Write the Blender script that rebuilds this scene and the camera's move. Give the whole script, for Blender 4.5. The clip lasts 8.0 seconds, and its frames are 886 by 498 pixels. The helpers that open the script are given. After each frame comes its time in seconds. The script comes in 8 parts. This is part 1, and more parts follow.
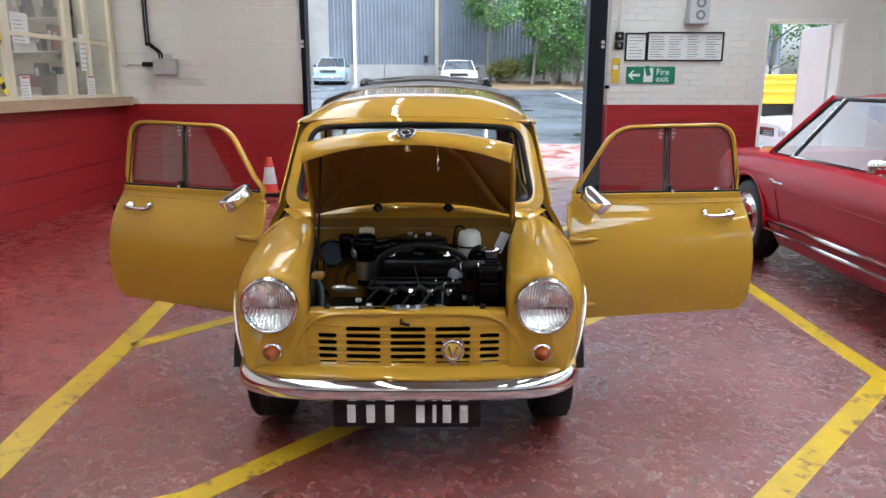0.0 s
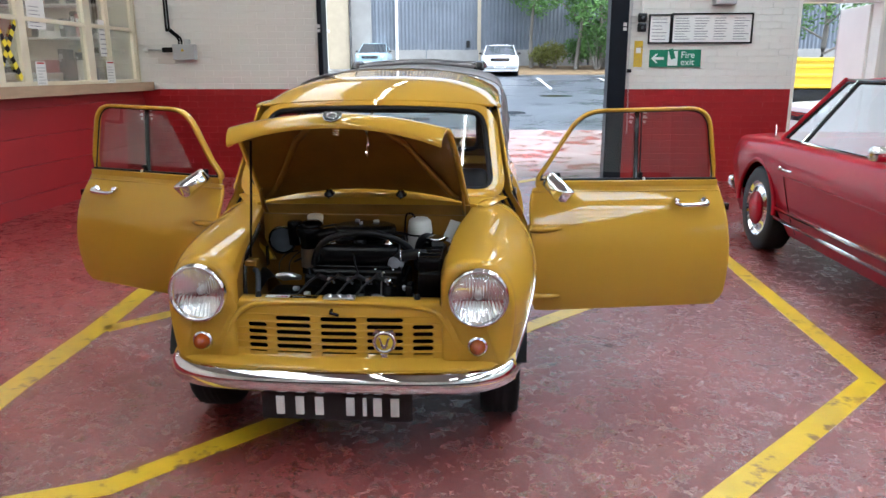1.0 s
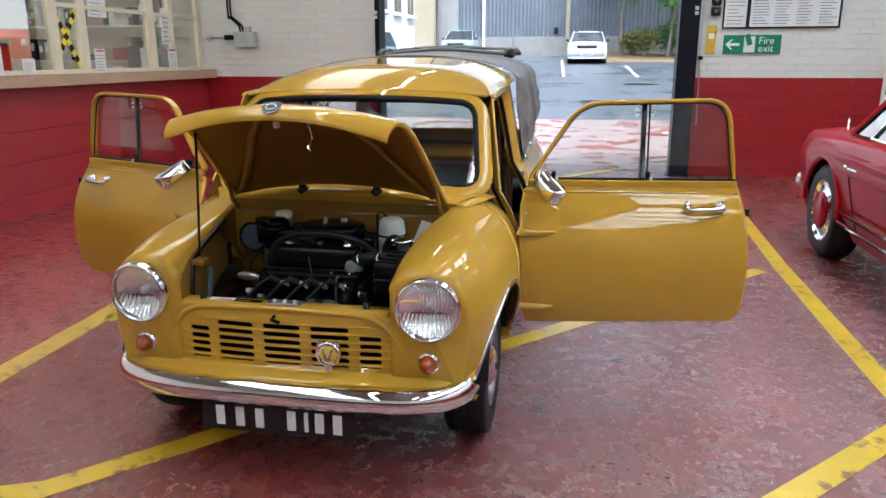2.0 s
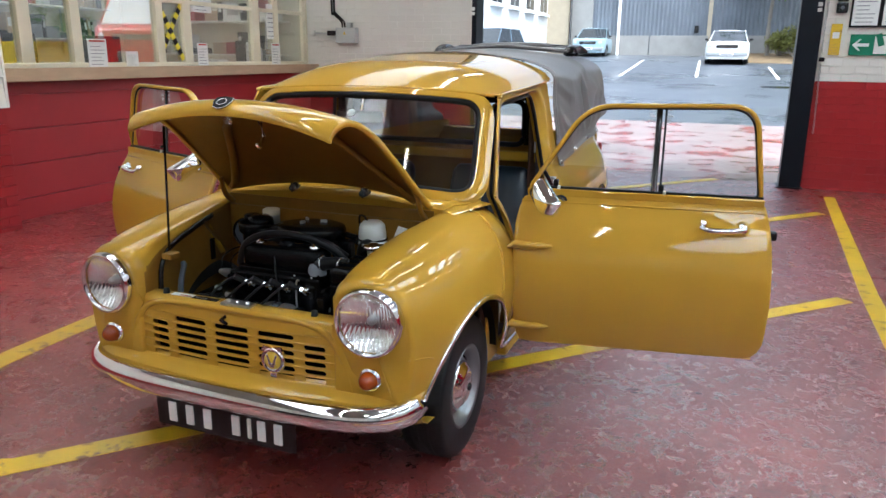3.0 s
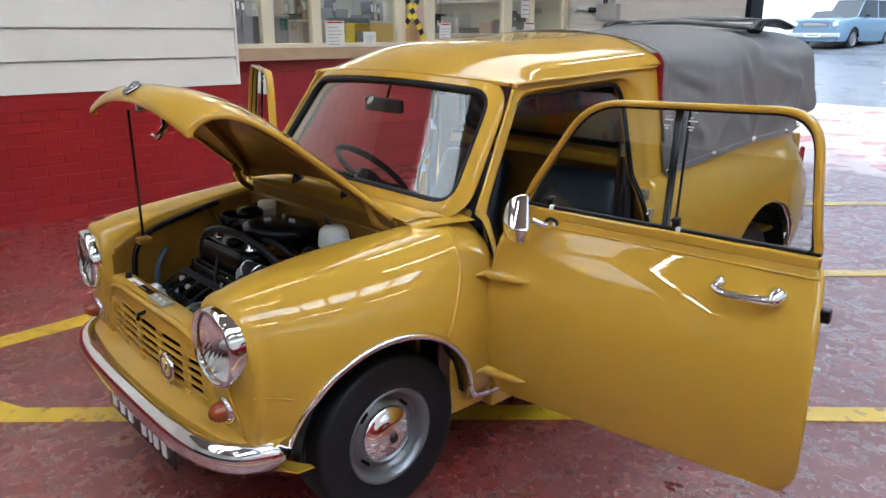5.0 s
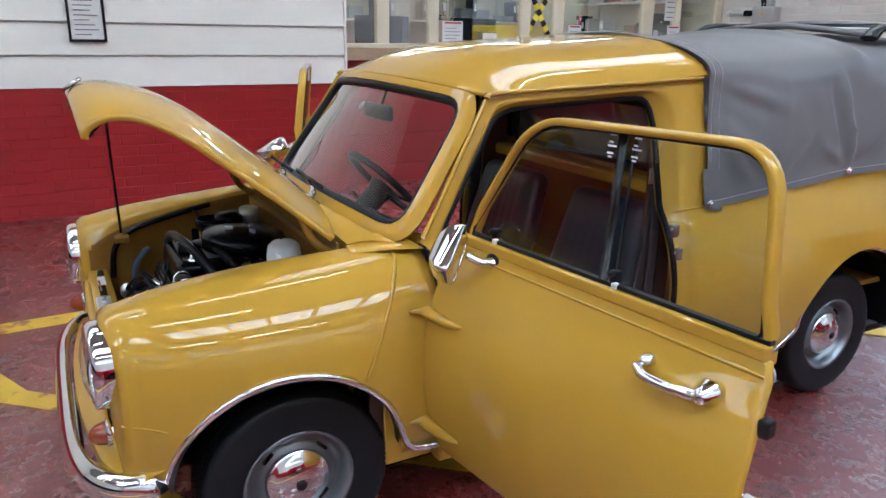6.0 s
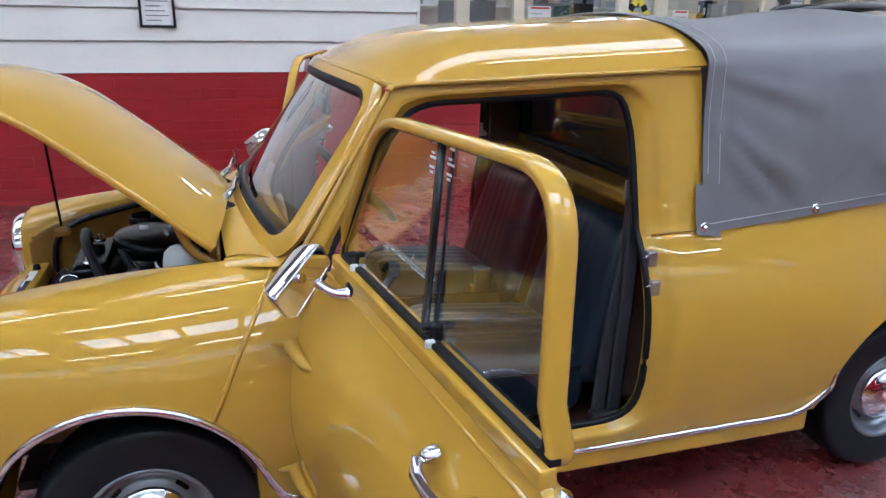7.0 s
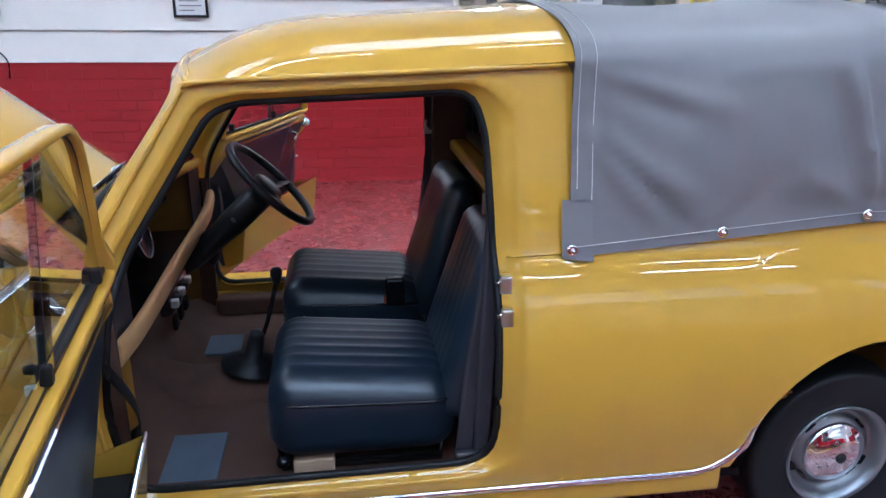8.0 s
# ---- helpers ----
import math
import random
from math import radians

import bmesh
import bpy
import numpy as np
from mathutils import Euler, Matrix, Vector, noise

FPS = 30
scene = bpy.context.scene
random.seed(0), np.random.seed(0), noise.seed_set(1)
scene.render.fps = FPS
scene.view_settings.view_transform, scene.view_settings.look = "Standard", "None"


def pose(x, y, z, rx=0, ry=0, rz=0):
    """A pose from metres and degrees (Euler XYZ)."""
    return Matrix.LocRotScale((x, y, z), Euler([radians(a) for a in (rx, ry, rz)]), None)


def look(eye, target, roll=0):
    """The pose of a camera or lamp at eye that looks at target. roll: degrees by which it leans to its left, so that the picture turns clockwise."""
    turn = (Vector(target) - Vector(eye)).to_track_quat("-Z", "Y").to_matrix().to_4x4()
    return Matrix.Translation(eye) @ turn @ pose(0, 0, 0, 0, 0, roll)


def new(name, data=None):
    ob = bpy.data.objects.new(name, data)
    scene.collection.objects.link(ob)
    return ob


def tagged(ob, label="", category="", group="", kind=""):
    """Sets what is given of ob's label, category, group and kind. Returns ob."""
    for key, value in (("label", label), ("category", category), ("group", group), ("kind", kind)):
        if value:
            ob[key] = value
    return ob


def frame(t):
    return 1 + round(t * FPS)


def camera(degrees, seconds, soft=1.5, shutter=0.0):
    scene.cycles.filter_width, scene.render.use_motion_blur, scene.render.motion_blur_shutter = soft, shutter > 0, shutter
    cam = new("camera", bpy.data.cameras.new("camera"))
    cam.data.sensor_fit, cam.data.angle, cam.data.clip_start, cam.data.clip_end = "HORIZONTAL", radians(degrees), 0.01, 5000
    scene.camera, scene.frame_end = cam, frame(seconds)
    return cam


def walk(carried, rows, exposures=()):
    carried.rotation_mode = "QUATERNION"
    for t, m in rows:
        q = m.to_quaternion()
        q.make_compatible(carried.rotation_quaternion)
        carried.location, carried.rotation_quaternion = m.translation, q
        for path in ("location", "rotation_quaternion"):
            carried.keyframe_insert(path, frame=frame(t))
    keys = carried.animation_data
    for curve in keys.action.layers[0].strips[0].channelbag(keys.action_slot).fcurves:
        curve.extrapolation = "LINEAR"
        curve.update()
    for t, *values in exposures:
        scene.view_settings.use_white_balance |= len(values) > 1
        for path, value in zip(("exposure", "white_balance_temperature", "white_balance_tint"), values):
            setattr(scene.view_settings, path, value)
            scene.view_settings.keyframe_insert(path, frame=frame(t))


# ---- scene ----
cam = camera(62.5, 8.0)
PATH = [
    (0, (0.131, -2.269, 1.318), (0.128, -0.318, 0.878), 0.1),
    (0.5, (0.34, -2.254, 1.317), (0.283, -0.308, 0.861), 0.0),
    (1, (0.523, -2.155, 1.302), (0.391, -0.217, 0.826), -0.1),
    (1.5, (0.707, -2.006, 1.304), (0.471, -0.083, 0.809), -0.2),
    (2.8, (1.304, -1.612, 1.290), (0.668, 0.212, 0.776), 0.4),
    (3, (1.389, -1.545, 1.297), (0.681, 0.253, 0.783), 0.6),
    (3.5, (1.614, -1.341, 1.288), (0.723, 0.371, 0.763), 0.7),
    (4, (1.827, -1.11, 1.285), (0.744, 0.484, 0.749), 0.5),
    (4.5, (1.955, -0.807, 1.286), (0.689, 0.643, 0.742), 0.2),
    (4.7, (2.002, -0.692, 1.301), (0.673, 0.694, 0.743), 0.1),
    (5.8, (2.212, 0.017, 1.307), (0.571, 1.009, 0.737), 0.7),
    (6, (2.193, 0.148, 1.303), (0.509, 1.065, 0.733), 1.0),
    (6.5, (2.163, 0.478, 1.298), (0.394, 1.209, 0.716), 1.2),
    (7, (2.111, 0.801, 1.29), (0.293, 1.374, 0.687), 0.9),
    (7.5, (2.052, 1.125, 1.295), (0.203, 1.561, 0.67), 0.7),
    (8, (2.055, 1.462, 1.299), (0.18, 1.742, 0.664), 0.5),
]
walk(cam, [(t, look(eye, target, roll)) for t, eye, target, roll in PATH], exposures=[(0.0, 0.69, 5600, 8), (4.0, 0.59, 5600, 6), (6.0, 0.63, 5200, 9), (7.5, 0.75, 4850, 12), (8.0, 0.91, 4750, 12)])

# ---- light ----
world = bpy.data.worlds.new("sky")
scene.world = world
world.use_nodes = True
_nt = world.node_tree
_sky = _nt.nodes.new("ShaderNodeTexSky")
_sky.sky_type, _sky.sun_disc = "NISHITA", False
_sky.sun_elevation, _sky.sun_rotation = radians(66), radians(135)
_sky.air_density, _sky.dust_density, _sky.ozone_density = 1.0, 5.0, 1.0
_bg = next(n for n in _nt.nodes if n.type == "BACKGROUND")
_bg.inputs["Strength"].default_value = 0.15
_cloud = _nt.nodes.new("ShaderNodeHueSaturation")  # an even veil of cloud: paler and brighter than clear sky
_cloud.inputs["Saturation"].default_value, _cloud.inputs["Value"].default_value = 0.35, 2.5
_nt.links.new(_sky.outputs["Color"], _cloud.inputs["Color"]), _nt.links.new(_cloud.outputs["Color"], _bg.inputs["Color"])
sun = new("sun", bpy.data.lights.new("sun", "SUN"))
sun.data.energy, sun.data.angle, sun.data.color = 2.4, radians(35), (1.0, 0.97, 0.93)
sun.matrix_world = look((10, 12, 34), (0, 22, 0))


# ---- small modelling kit ----
def smooth(bm, on=True):
    for f in bm.faces:
        f.smooth = on
    return bm


def mesh_of(bm, name, material):
    me = bpy.data.meshes.new(name)
    bm.to_mesh(me)
    bm.free()
    for m in material if isinstance(material, (list, tuple)) else [material]:
        me.materials.append(m)
    return me


def part(name, bm, material, parent=None, label=""):
    """Links a bmesh as one mesh object under a thing or a part."""
    ob = new(name, mesh_of(bm, name, material))
    if parent is not None:
        ob.parent = parent
    return tagged(ob, label)


def thing(name, label, category, at=None, group="", kind=""):
    """An empty that carries the parts of one thing."""
    ob = new(name)
    ob.empty_display_size = 0.1
    if at is not None:
        ob.matrix_world = at
    return tagged(ob, label, category, group, kind)


def solid(ob, thick, offset=-1.0, crisp=True):
    m = ob.modifiers.new("thickness", "SOLIDIFY")
    m.thickness, m.offset = thick, offset
    if crisp:
        e = ob.modifiers.new("crisp_edges", "EDGE_SPLIT")
        e.split_angle = radians(38)
    return ob


def quads(rows, close=False, bm=None, flip=False):
    """A skin over rows of points, all of the same length."""
    bm = bm or bmesh.new()
    vs = [[bm.verts.new(p) for p in r] for r in rows]
    n = len(rows[0])
    for a, b in zip(vs, vs[1:]):
        for i in range(n if close else n - 1):
            j = (i + 1) % n
            q = [a[i], a[j], b[j], b[i]]
            if flip:
                q.reverse()
            if len(set(q)) == 4:
                bm.faces.new(q)
    return smooth(bm)


def box(lo, hi, bevel=0.0, bm=None, m=None, segments=2):
    bm = bm or bmesh.new()
    c = [(a + b) / 2 for a, b in zip(lo, hi)]
    s = [abs(b - a) for a, b in zip(lo, hi)]
    t = Matrix.Translation(c) @ Matrix.Diagonal((*s, 1))
    made = bmesh.ops.create_cube(bm, size=1, matrix=(m or Matrix()) @ t)["verts"]
    if bevel > 0:
        es = list({e for v in made for e in v.link_edges})
        bmesh.ops.bevel(bm, geom=es, offset=min(bevel, min(s) * 0.48), segments=segments, affect="EDGES", profile=0.5)
    return bm


def rounded(points, r, steps=5, closed=True):
    """A polygon with its corners rounded; points are tuples of any dimension, r one radius or one for each."""
    out, n = [], len(points)
    for i, p in enumerate(points):
        p = Vector(p)
        if not closed and i in (0, n - 1):
            out.append(p)
            continue
        a, b = Vector(points[i - 1]), Vector(points[(i + 1) % n])
        rr = r[i] if isinstance(r, (list, tuple)) else r
        d = min(rr, (a - p).length * 0.49, (b - p).length * 0.49)
        s, e = p + (a - p).normalized() * d, p + (b - p).normalized() * d
        for k in range(steps + 1):
            t = k / steps
            out.append(s * (1 - t) ** 2 + p * 2 * t * (1 - t) + e * t * t)
    return out


def spline(points, per=8, closed=False):
    """Catmull-Rom through points."""
    ps = [Vector(p) for p in points]
    n, out = len(ps), []
    for i in range(n if closed else n - 1):
        p0 = ps[(i - 1) % n] if closed or i > 0 else ps[0]
        p1, p2 = ps[i], ps[(i + 1) % n]
        p3 = ps[(i + 2) % n] if closed or i + 2 < n else ps[-1]
        for k in range(per):
            t = k / per
            out.append(0.5 * (2 * p1 + (p2 - p0) * t + (2 * p0 - 5 * p1 + 4 * p2 - p3) * t * t + (3 * p1 - p0 - 3 * p2 + p3) * t ** 3))
    if not closed:
        out.append(ps[-1])
    return out


def tube(points, r, sides=8, closed=False, bm=None, squash=None, up=(0, 0, 1), boxy=1.0):
    """A round (or, with squash=(across, upward), an oval) bar along points; r may be a list; boxy below 1 squares its section."""
    bm = bm or bmesh.new()
    ps, rows = [Vector(p) for p in points], []
    n = len(ps)
    for i, p in enumerate(ps):
        a = ps[i - 1] if closed or i else p
        b = ps[(i + 1) % n] if closed or i < n - 1 else p
        d = (b - a).normalized()
        side = d.cross(Vector(up))
        if side.length < 0.05:
            side = d.cross(Vector((1, 0, 0)))
        side.normalize()
        top = side.cross(d).normalized()
        rr = r[i] if isinstance(r, (list, tuple)) else r
        sx, sz = squash or (1, 1)
        ring = [(math.cos(6.28319 * k / sides), math.sin(6.28319 * k / sides)) for k in range(sides)]
        rows.append([p + side * math.copysign(abs(c) ** boxy, c) * rr * sx + top * math.copysign(abs(q) ** boxy, q) * rr * sz for c, q in ring])
    if closed:
        rows.append(rows[0])
    quads(rows, True, bm, flip=False)
    if closed:
        bmesh.ops.remove_doubles(bm, verts=bm.verts[:], dist=1e-6)
    else:
        bm.verts.ensure_lookup_table()
        ring = len(ps) * sides
        base = len(bm.verts) - ring
        for k in (0, ring - sides):
            bm.faces.new([bm.verts[base + k + j] for j in range(sides)])
    return bm


def lathe(profile, m=None, sides=32, bm=None):
    """Turns (radius, height) pairs about the local z axis."""
    bm, m = bm or bmesh.new(), m or Matrix()
    rows = [[m @ Vector((r * math.cos(6.28319 * k / sides), r * math.sin(6.28319 * k / sides), h)) for k in range(sides)] for r, h in profile]
    return quads(rows, True, bm)


def plate(outline, thick, m=None, bm=None):
    """A flat plate from an outline in x, y, thick along z."""
    bm, m = bm or bmesh.new(), m or Matrix()
    a = [bm.verts.new(m @ Vector((p[0], p[1], 0))) for p in outline]
    b = [bm.verts.new(m @ Vector((p[0], p[1], thick))) for p in outline]
    bm.faces.new(a[::-1]), bm.faces.new(b)
    for i in range(len(a)):
        j = (i + 1) % len(a)
        bm.faces.new((a[i], a[j], b[j], b[i]))
    return bm


def lerp_table(xs, ys):
    return lambda v: float(np.interp(v, xs, ys))


def smooth_table(xs, ys):
    """A monotone cubic through a short table."""
    xs, ys = np.array(xs, float), np.array(ys, float)
    d = np.diff(ys) / np.diff(xs)
    m = np.concatenate([[d[0]], [0 if a * b <= 0 else 2 * a * b / (a + b) for a, b in zip(d, d[1:])], [d[-1]]])

    def f(v):
        v = min(max(v, xs[0]), xs[-1])
        i = min(int(np.searchsorted(xs, v, side="right")) - 1, len(xs) - 2)
        h = xs[i + 1] - xs[i]
        t = (v - xs[i]) / h
        return float((1 + 2 * t) * (1 - t) ** 2 * ys[i] + t * (1 - t) ** 2 * h * m[i] + t * t * (3 - 2 * t) * ys[i + 1] + t * t * (t - 1) * h * m[i + 1])

    return f


# ---- materials ----
def material(name, color, rough=0.5, metal=0.0, vary=0.15, scale=6.0, fine=120.0, bump=0.0, coat=0.0, rough_vary=0.1, second=None, amount=0.3, each=0.0, spec=0.5, stretch=(1, 1, 1), coat_rough=0.03):
    """A surface with large stains and fine grain; second: a colour that shows through in patches; each: how far pieces differ."""
    mt = bpy.data.materials.new(name)
    mt.use_nodes = True
    nt = mt.node_tree
    N, L = nt.nodes, nt.links
    bs = N["Principled BSDF"]
    bs.inputs["Metallic"].default_value = metal
    bs.inputs["Specular IOR Level"].default_value = spec
    bs.inputs["Coat Weight"].default_value = coat
    bs.inputs["Coat Roughness"].default_value = coat_rough
    co = N.new("ShaderNodeTexCoord")
    mp = N.new("ShaderNodeMapping")
    mp.inputs["Scale"].default_value = stretch
    L.new(co.outputs["Object"], mp.inputs["Vector"])

    def noise_node(sc, detail):
        n = N.new("ShaderNodeTexNoise")
        n.inputs["Scale"].default_value, n.inputs["Detail"].default_value = sc, detail
        n.inputs["Roughness"].default_value = 0.6
        L.new(mp.outputs["Vector"], n.inputs["Vector"])
        return n

    big, small = noise_node(scale, 5), noise_node(fine, 3)
    add = N.new("ShaderNodeMath")
    add.operation = "MULTIPLY_ADD"
    add.inputs[1].default_value = 0.35
    L.new(small.outputs["Fac"], add.inputs[0]), L.new(big.outputs["Fac"], add.inputs[2])
    last = add.outputs[0]
    if each > 0:
        info = N.new("ShaderNodeObjectInfo")
        more = N.new("ShaderNodeMath")
        more.operation = "MULTIPLY_ADD"
        more.inputs[1].default_value = each
        L.new(info.outputs["Random"], more.inputs[0]), L.new(last, more.inputs[2])
        last = more.outputs[0]
    ramp = N.new("ShaderNodeMapRange")
    ramp.inputs["From Min"].default_value, ramp.inputs["From Max"].default_value = 0.35, 1.0 + each
    ramp.inputs["To Min"].default_value, ramp.inputs["To Max"].default_value = 1 - vary, 1 + vary
    L.new(last, ramp.inputs["Value"])
    mul = N.new("ShaderNodeVectorMath")
    mul.operation = "SCALE"
    mul.inputs[0].default_value = color
    L.new(ramp.outputs[0], mul.inputs["Scale"])
    out = mul.outputs[0]
    if second:
        wear = noise_node(scale * 2.3, 9)
        pick = N.new("ShaderNodeMapRange")
        pick.inputs["From Min"].default_value, pick.inputs["From Max"].default_value = 0.72 - amount * 0.45, 0.80 - amount * 0.4
        L.new(wear.outputs["Fac"], pick.inputs["Value"])
        mix = N.new("ShaderNodeMix")
        mix.data_type = "RGBA"
        L.new(pick.outputs[0], mix.inputs["Factor"])
        L.new(out, mix.inputs["A"])
        mix.inputs["B"].default_value = (*second, 1)
        out = mix.outputs["Result"]
    L.new(out, bs.inputs["Base Color"])
    rr = N.new("ShaderNodeMapRange")
    rr.inputs["From Min"].default_value, rr.inputs["From Max"].default_value = 0.35, 1.0
    rr.inputs["To Min"].default_value, rr.inputs["To Max"].default_value = max(rough * (1 - rough_vary), 0.01), min(rough * (1 + rough_vary), 1)
    L.new(add.outputs[0], rr.inputs["Value"]), L.new(rr.outputs[0], bs.inputs["Roughness"])
    if bump > 0:
        b = N.new("ShaderNodeBump")
        b.inputs["Strength"].default_value, b.inputs["Distance"].default_value = 0.6, bump
        L.new(add.outputs[0], b.inputs["Height"]), L.new(b.outputs["Normal"], bs.inputs["Normal"])
    return mt


def glass(name, tint=(1, 1, 1), rough=0.0, gloss=1.3):
    """Thin panes: clear with real reflections."""
    mt = bpy.data.materials.new(name)
    mt.use_nodes = True
    N, L = mt.node_tree.nodes, mt.node_tree.links
    N.remove(N["Principled BSDF"])
    t, g, mx, fr = N.new("ShaderNodeBsdfTransparent"), N.new("ShaderNodeBsdfGlossy"), N.new("ShaderNodeMixShader"), N.new("ShaderNodeLayerWeight")
    t.inputs["Color"].default_value = (*tint, 1)
    g.inputs["Roughness"].default_value = rough
    fr.inputs["Blend"].default_value = 0.5
    fifth, twice = N.new("ShaderNodeMath"), N.new("ShaderNodeMath")
    fifth.operation, fifth.inputs[1].default_value = "POWER", 5.0
    base = N.new("ShaderNodeMath")
    base.operation, base.inputs[1].default_value, base.inputs[2].default_value = "MULTIPLY_ADD", 0.95, 0.045
    L.new(fr.outputs["Facing"], fifth.inputs[0]), L.new(fifth.outputs[0], base.inputs[0])
    twice.operation, twice.inputs[1].default_value, twice.use_clamp = "MULTIPLY", gloss, True
    L.new(base.outputs[0], twice.inputs[0])
    L.new(twice.outputs[0], mx.inputs[0]), L.new(t.outputs[0], mx.inputs[1]), L.new(g.outputs[0], mx.inputs[2])
    L.new(mx.outputs[0], N["Material Output"].inputs["Surface"])
    return mt


def glow(name, color, strength):
    mt = bpy.data.materials.new(name)
    mt.use_nodes = True
    b = mt.node_tree.nodes["Principled BSDF"]
    b.inputs["Base Color"].default_value = (0.8, 0.8, 0.8, 1)
    b.inputs["Emission Color"].default_value = (*color, 1)
    b.inputs["Emission Strength"].default_value = strength
    return mt


def milky(name, color):
    """Translucent roof sheet: passes daylight, scattered."""
    mt = bpy.data.materials.new(name)
    mt.use_nodes = True
    N, L = mt.node_tree.nodes, mt.node_tree.links
    N.remove(N["Principled BSDF"])
    d, t, mx = N.new("ShaderNodeBsdfDiffuse"), N.new("ShaderNodeBsdfTranslucent"), N.new("ShaderNodeMixShader")
    d.inputs["Color"].default_value = t.inputs["Color"].default_value = (*color, 1)
    mx.inputs[0].default_value = 0.5
    L.new(d.outputs[0], mx.inputs[1]), L.new(t.outputs[0], mx.inputs[2])
    L.new(mx.outputs[0], N["Material Output"].inputs["Surface"])
    return mt


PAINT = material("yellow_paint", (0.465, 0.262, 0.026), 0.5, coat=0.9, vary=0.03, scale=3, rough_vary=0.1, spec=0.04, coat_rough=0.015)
# darker, duller copy of the body yellow: shade of inner panels put into colour
PAINT_SHADED = material("yellow_paint_shaded", (0.21, 0.105, 0.014), 0.5, coat=0.4, coat_rough=0.1, vary=0.2, scale=7, bump=0.0006, spec=0.15)
CHROME = material("chrome", (0.80, 0.81, 0.82), 0.03, metal=1, vary=0.04, scale=20)
STEEL = material("brushed_steel", (0.55, 0.55, 0.56), 0.30, metal=1, vary=0.15)
SILVER = material("silver_wheel_paint", (0.22, 0.225, 0.235), 0.34, metal=0.75, vary=0.08)
RUBBER = material("black_rubber", (0.006, 0.006, 0.007), 0.45, spec=0.22, vary=0.3, bump=0.0008)
TYRE = material("tyre_rubber", (0.008, 0.0085, 0.010), 0.5, spec=0.28, vary=0.35, bump=0.001)
SOOT = material("black_engine_paint", (0.003, 0.0033, 0.004), 0.24, spec=0.16, vary=0.4, scale=12, bump=0.0015)
PLASTIC = material("black_plastic", (0.006, 0.006, 0.007), 0.35, spec=0.3, vary=0.2)
VINYL = material("black_vinyl", (0.007, 0.013, 0.022), 0.32, vary=0.25, scale=9, fine=260, bump=0.0006)
CARPET = material("brown_carpet", (0.075, 0.036, 0.023), 0.95, vary=0.45, scale=8, fine=400, bump=0.004)
MAT_GREY = material("grey_heel_mat", (0.075, 0.095, 0.125), 0.6, vary=0.3, bump=0.001)
CANVAS = material("grey_canvas", (0.150, 0.140, 0.140), 0.48, vary=0.10, scale=3, fine=700, bump=0.0008)
THREAD = material("pale_thread", (0.42, 0.40, 0.38), 0.8, vary=0.2)
WEBBING = material("seat_belt_webbing", (0.030, 0.024, 0.030), 0.8, vary=0.2, fine=500, bump=0.0008)
REFLECTOR = material("lamp_reflector", (0.90, 0.91, 0.92), 0.09, metal=1, vary=0.06, scale=40)
MIRROR = material("mirror", (0.92, 0.92, 0.93), 0.01, metal=1, vary=0.01)
AMBER = material("amber_lens", (0.26, 0.040, 0.003), 0.1, coat=0.3, vary=0.2, scale=30)
RED_LENS = material("red_lens", (0.45, 0.012, 0.008), 0.12, coat=0.6, vary=0.2, scale=30)
LENS = glass("headlamp_glass", (0.97, 0.98, 0.98), 0.02)
GLASS = glass("clear_glass", (0.93, 0.95, 0.94))
SCREEN_GLASS = glass("windscreen_glass", (0.86, 0.89, 0.88), 0.0, 2.2)
OFFICE_GLASS = glass("office_glass", (0.90, 0.92, 0.91), 0.0, 4.0)
TINT = glass("car_side_glass", (0.82, 0.85, 0.84), 0.0, 2.2)
COUPE_GLASS = glass("coupe_glass", (0.70, 0.74, 0.74), 0.0, 3.5)
TAN = material("tan_vinyl", (0.42, 0.23, 0.085), 0.5, vary=0.15, scale=12, bump=0.0005)
WHITE_PLASTIC = material("white_plastic", (0.62, 0.62, 0.58), 0.4, vary=0.08)
BLACK = material("black_gloss", (0.006, 0.006, 0.007), 0.25, spec=0.4, vary=0.2)
WHITE = material("white_letters", (0.75, 0.75, 0.74), 0.5, vary=0.05)
PAPER = material("paper", (0.72, 0.72, 0.70), 0.7, vary=0.06, scale=20)
INK = material("grey_ink", (0.16, 0.17, 0.19), 0.7, vary=0.2)
